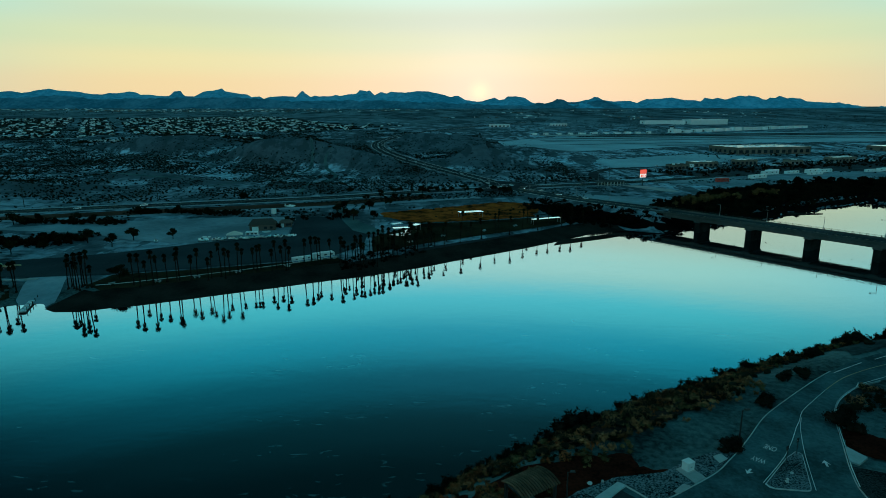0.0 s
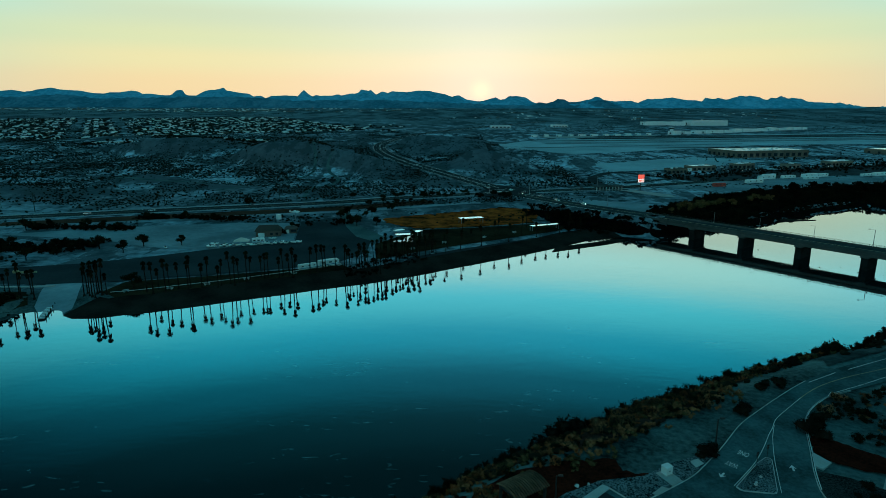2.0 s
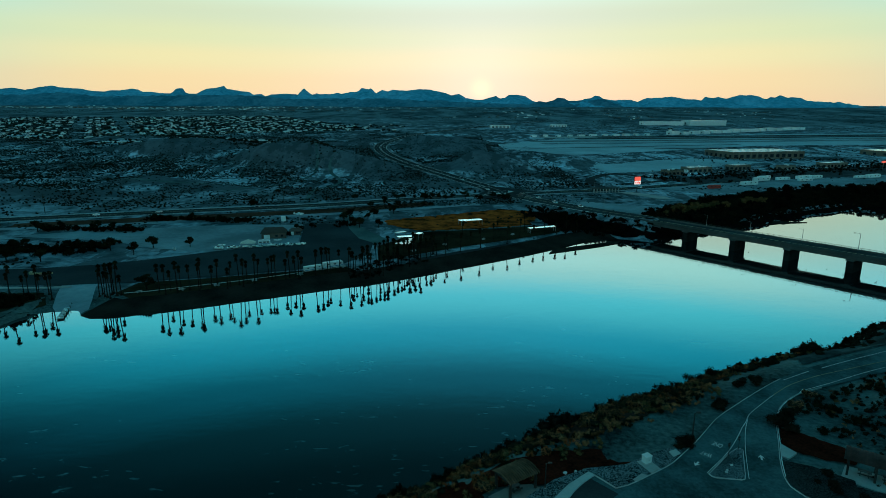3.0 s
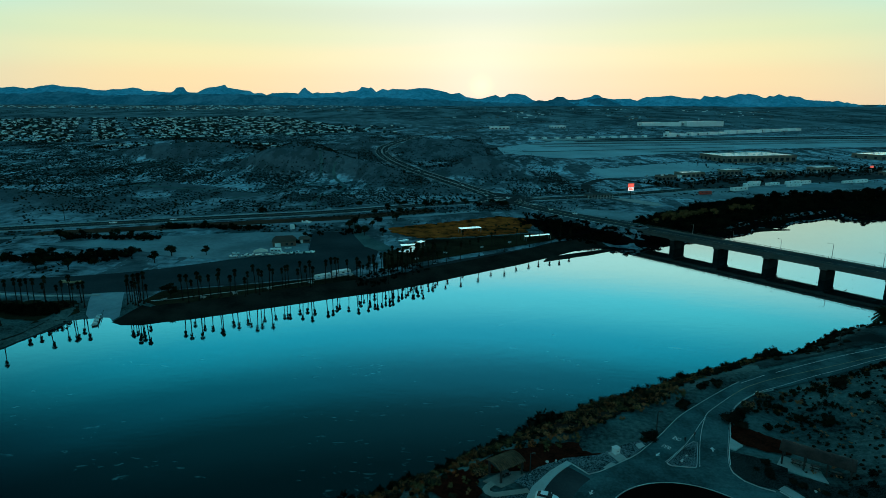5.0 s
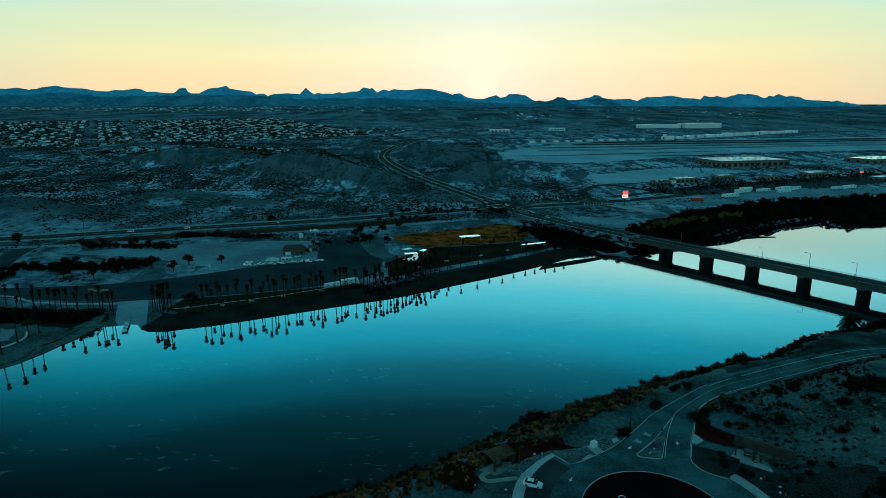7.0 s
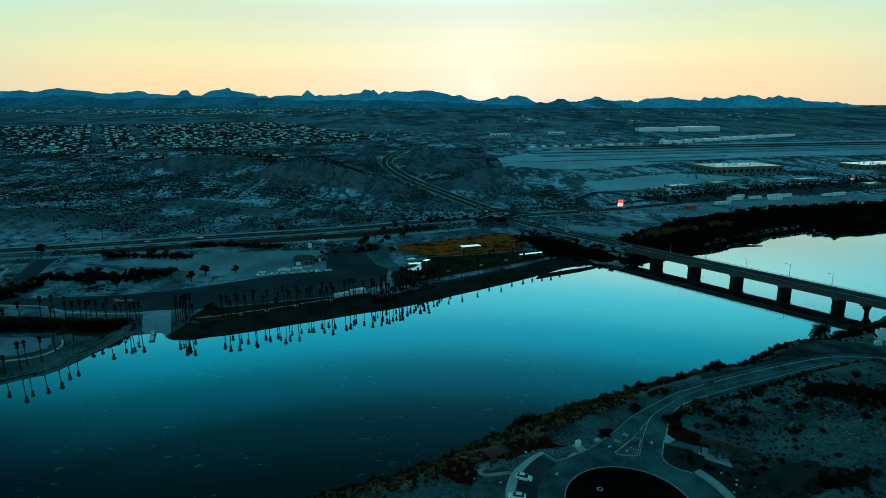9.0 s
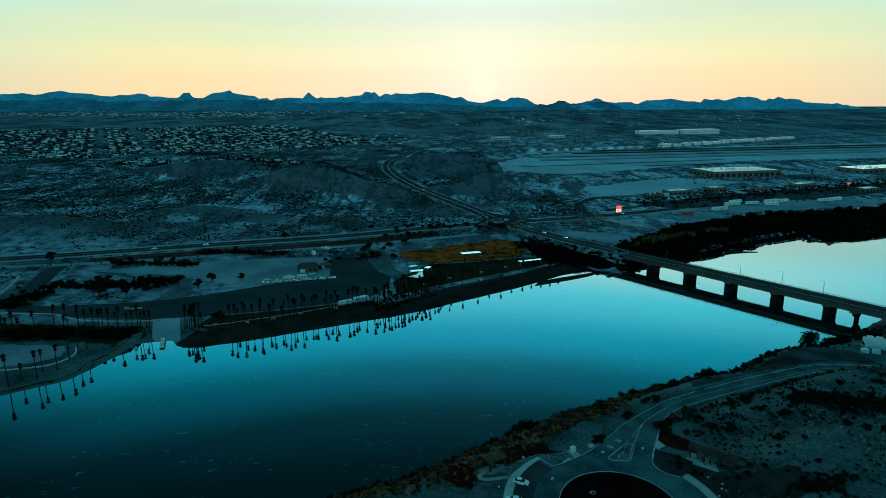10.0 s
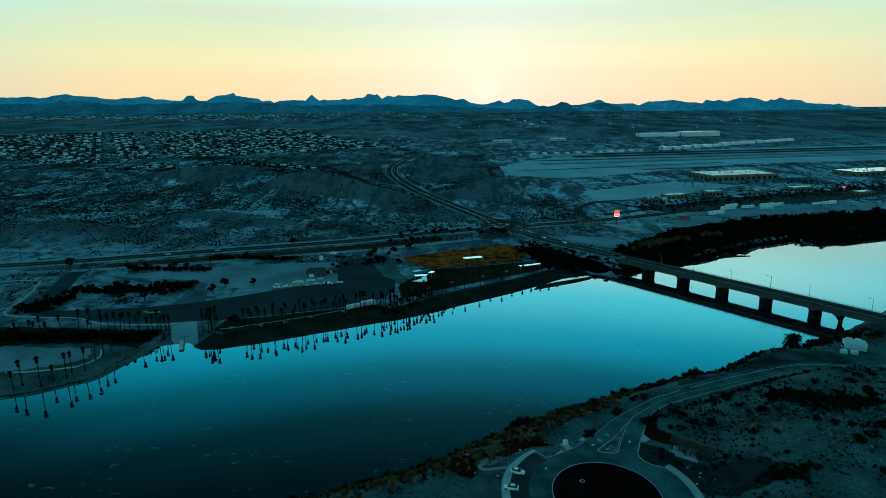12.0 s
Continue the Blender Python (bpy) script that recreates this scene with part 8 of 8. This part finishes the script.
def ramada(label, w, d, h, rise, slats, posts, roof_mat, name):
    """A picnic shelter: posts, beams and a barrel roof, of slats or of one curved sheet."""
    root = thing(name, label, "shelter")
    for x in np.linspace(-w / 2 + 0.6, w / 2 - 0.6, posts):
        for y in (-d / 2 + 0.5, d / 2 - 0.5):
            part("post", Geo().box((x, y, h / 2 - 0.15), (0.34, 0.34, h + 0.3)), M["dark_steel"], root)
        part("cross_beam", Geo().box((x, 0, h - 0.1), (0.2, d - 0.6, 0.26)), M["dark_steel"], root)
    for y in (-d / 2 + 0.5, d / 2 - 0.5):
        part("beam", Geo().box((0, y, h + 0.08), (w - 0.6, 0.2, 0.28)), M["dark_steel"], root)

    def curve(k):
        y = (k - 0.5) * d
        return y, h + 0.2 + rise * (1 - (2 * k - 1) ** 2)

    if slats:
        for i in range(15):
            x = -w / 2 + w * (i + 0.5) / 15
            g = Geo()
            for k in range(10):
                (y0, z0), (y1, z1) = curve(k / 10), curve((k + 1) / 10)
                g.add([(x - 0.09, y0, z0), (x + 0.09, y0, z0 + 0.12), (x + 0.09, y1, z1 + 0.12), (x - 0.09, y1, z1), (x - 0.09, y0, z0 - 0.10), (x + 0.09, y0, z0 + 0.02), (x + 0.09, y1, z1 + 0.02), (x - 0.09, y1, z1 - 0.10)],
                      [(0, 1, 2, 3), (7, 6, 5, 4), (0, 4, 5, 1), (1, 5, 6, 2), (2, 6, 7, 3), (3, 7, 4, 0)])
            part("roof_slat", g, M[roof_mat], root)
    else:
        g, n = Geo(), 14
        ribs = 72
        for k in range(n + 1):
            y, z = curve(k / n)
            for i in range(ribs + 1):
                g.v.append((-w / 2 + w * i / ribs, y, z + (0.05 if i % 2 else 0.0)))
        m = ribs + 1
        g.f += [(k * m + i, k * m + i + 1, (k + 1) * m + i + 1, (k + 1) * m + i) for k in range(n) for i in range(ribs)]
        lower = len(g.v)
        g.v += [(x, y, z - 0.12) for x, y, z in g.v]
        g.f += [tuple(i + lower for i in f[::-1]) for f in g.f]
        part("roof_sheet", g, M[roof_mat], root, "curved ribbed rust-brown metal sheet")
        for s in (-1, 1):
            rim = Geo()
            for k in range(n):
                (y0, z0), (y1, z1) = curve(k / n), curve((k + 1) / n)
                rim.rod((s * w / 2, y0, z0 - 0.05), (s * w / 2, y1, z1 - 0.05), 0.09, n=5)
            part("roof_edge", rim, M["dark_steel"], root)
    return root


small = ramada("small ramada with a curved roof of weathered tan slats", 6.4, 4.6, 2.7, 0.6, True, 2, "timber", "ramada")
small.matrix_basis = turned(11.5, 75.2, TER + 0.18, 33)
bench = thing("picnic_table", "dark picnic table under the slatted ramada", "table")
part("top", Geo().box((0, 0, 0.74), (1.9, 0.8, 0.08)), M["dark_steel"], bench)
for s in (-1, 1):
    part("bench", Geo().box((0, s * 0.75, 0.45), (1.9, 0.3, 0.06)), M["dark_steel"], bench)
    part("leg", Geo().box((s * 0.6, 0, 0.36), (0.12, 1.3, 0.72), 0, 0.6), M["dark_steel"], bench)
bench.matrix_basis = turned(11.3, 74.6, TER + 0.2, 33)
big = ramada("long picnic shelter with a rust-brown barrel roof", 12.6, 4.6, 2.9, 0.95, False, 4, "rust", "picnic_shelter")
big.matrix_basis = turned(72.9, 76.8, TER + 0.18, -37)
for x, y in ((70.1, 78.6), (72.9, 76.8), (75.6, 74.6)):
    place_copy(bench, x, y, TER + 0.2, -37)["label"] = "dark picnic table under the barrel-roofed shelter"

# pump house by the bridge
pump = flat_building(8.8, 4.8, 3.2, "white", "white", "pale flat-roofed pump house near the bridge", "building", 0, 2, "pump_house")
pump.matrix_basis = turned(184.6, 170, height(184.6, 170), -22)
for i, (x, y) in enumerate(((175.6, 163.6), (180.2, 163.2))):
    t = thing("plastic_tank", "white box-shaped tank beside the pump house", "tank", "tanks by the pump house", at=turned(x, y, height(x, y), -15))
    part("body", Geo().box((0, 0, 0.8), (2.6, 2.0, 1.7), 0, 0.94), M["white"], t)
    part("lid", Geo().rod((0, 0, 1.64), (0, 0, 1.78), 0.4, 0.36, 12), M["white"], t)
pergola = thing("pergola", "open timber pergola frame beside the pump house", "pergola", at=turned(196, 173, height(196, 173), -20))
for x in (-4, 0, 4):
    for y in (-2.5, 2.5):
        part("post", Geo().box((x, y, 1.5), (0.22, 0.22, 3.6)), M["timber"], pergola)
for y in (-2.5, 2.5):
    part("beam", Geo().box((0, y, 3.35), (9.6, 0.16, 0.25)), M["timber"], pergola)
for i in range(9):
    part("rafter", Geo().box((-4.4 + 1.1 * i, 0, 3.55), (0.12, 6.2, 0.18)), M["timber"], pergola)
fence = thing("fence", "dark steel fence round the pump house yard", "fence")
for i in range(14):
    k = i / 13
    x, y = 168 + 12 * k, 169 - 3 * k
    part("post", Geo().rod((x, y, height(x, y) - 0.2), (x, y, height(x, y) + 1.5), 0.05, n=5), M["dark_steel"], fence)
part("rail", Geo().rod((168, 169, height(168, 169) + 1.4), (180, 166, height(180, 166) + 1.4), 0.035, n=5), M["dark_steel"], fence)
for dx, dy, s in ((-8, 12, 1.1), (-4, 14, 1.3), (2, 13, 1.2), (7, 12, 1.4), (14, 10, 1.2), (-14, 12, 0.9), (20, 12, 1.3), (26, 10, 1.2)):
    x, y = 186 + dx, 172 + dy
    b = bush(4.5, 3.6, 200 + int(s * 100 + dx), "large dark shrub beside the pump house", "bushes on the near bank", M["dark_leaf"], count=420, size=0.26)
    b.matrix_basis = turned(x, y, height(x, y) - 0.2, dx * 17, s)

tagged(part("ground_sand_bar", Geo().prism([(208, 365), (217, 369.5), (228, 372.2), (239, 373.8), (239.4, 374.8), (229, 376.2), (222, 380), (211, 377)], -1.0, 0.3), M["wet_sand"]), "low dark sand bar below the riverside thicket", "sand bar", kind="structure")
tagged(part("ground_sand_spit_low", Geo().prism([(54, 287), (68, 294.5), (84, 303), (96, 311), (99.5, 316), (94, 314.5), (82, 308.5), (70, 302.5), (58, 296)], -1.0, 0.35), M["wet_sand"]), "narrow dark sand spit closing a small inlet", "sand spit", kind="structure")
# driftwood and weed rafts below the bridge
raft_spots = [(float(rng.normal(178, 9)), float(rng.normal(243, 8)), 0.0) for _ in range(26)] + [(float(rng.normal(150, 12)), float(rng.normal(292, 9)), 0.0) for _ in range(12)]
tufts("weed_rafts", "small dark rafts of weed drifting on the river", "weed", raft_spots, np.random.default_rng(12).uniform(0.15, 0.4, len(raft_spots)), M["scrub"], 14)
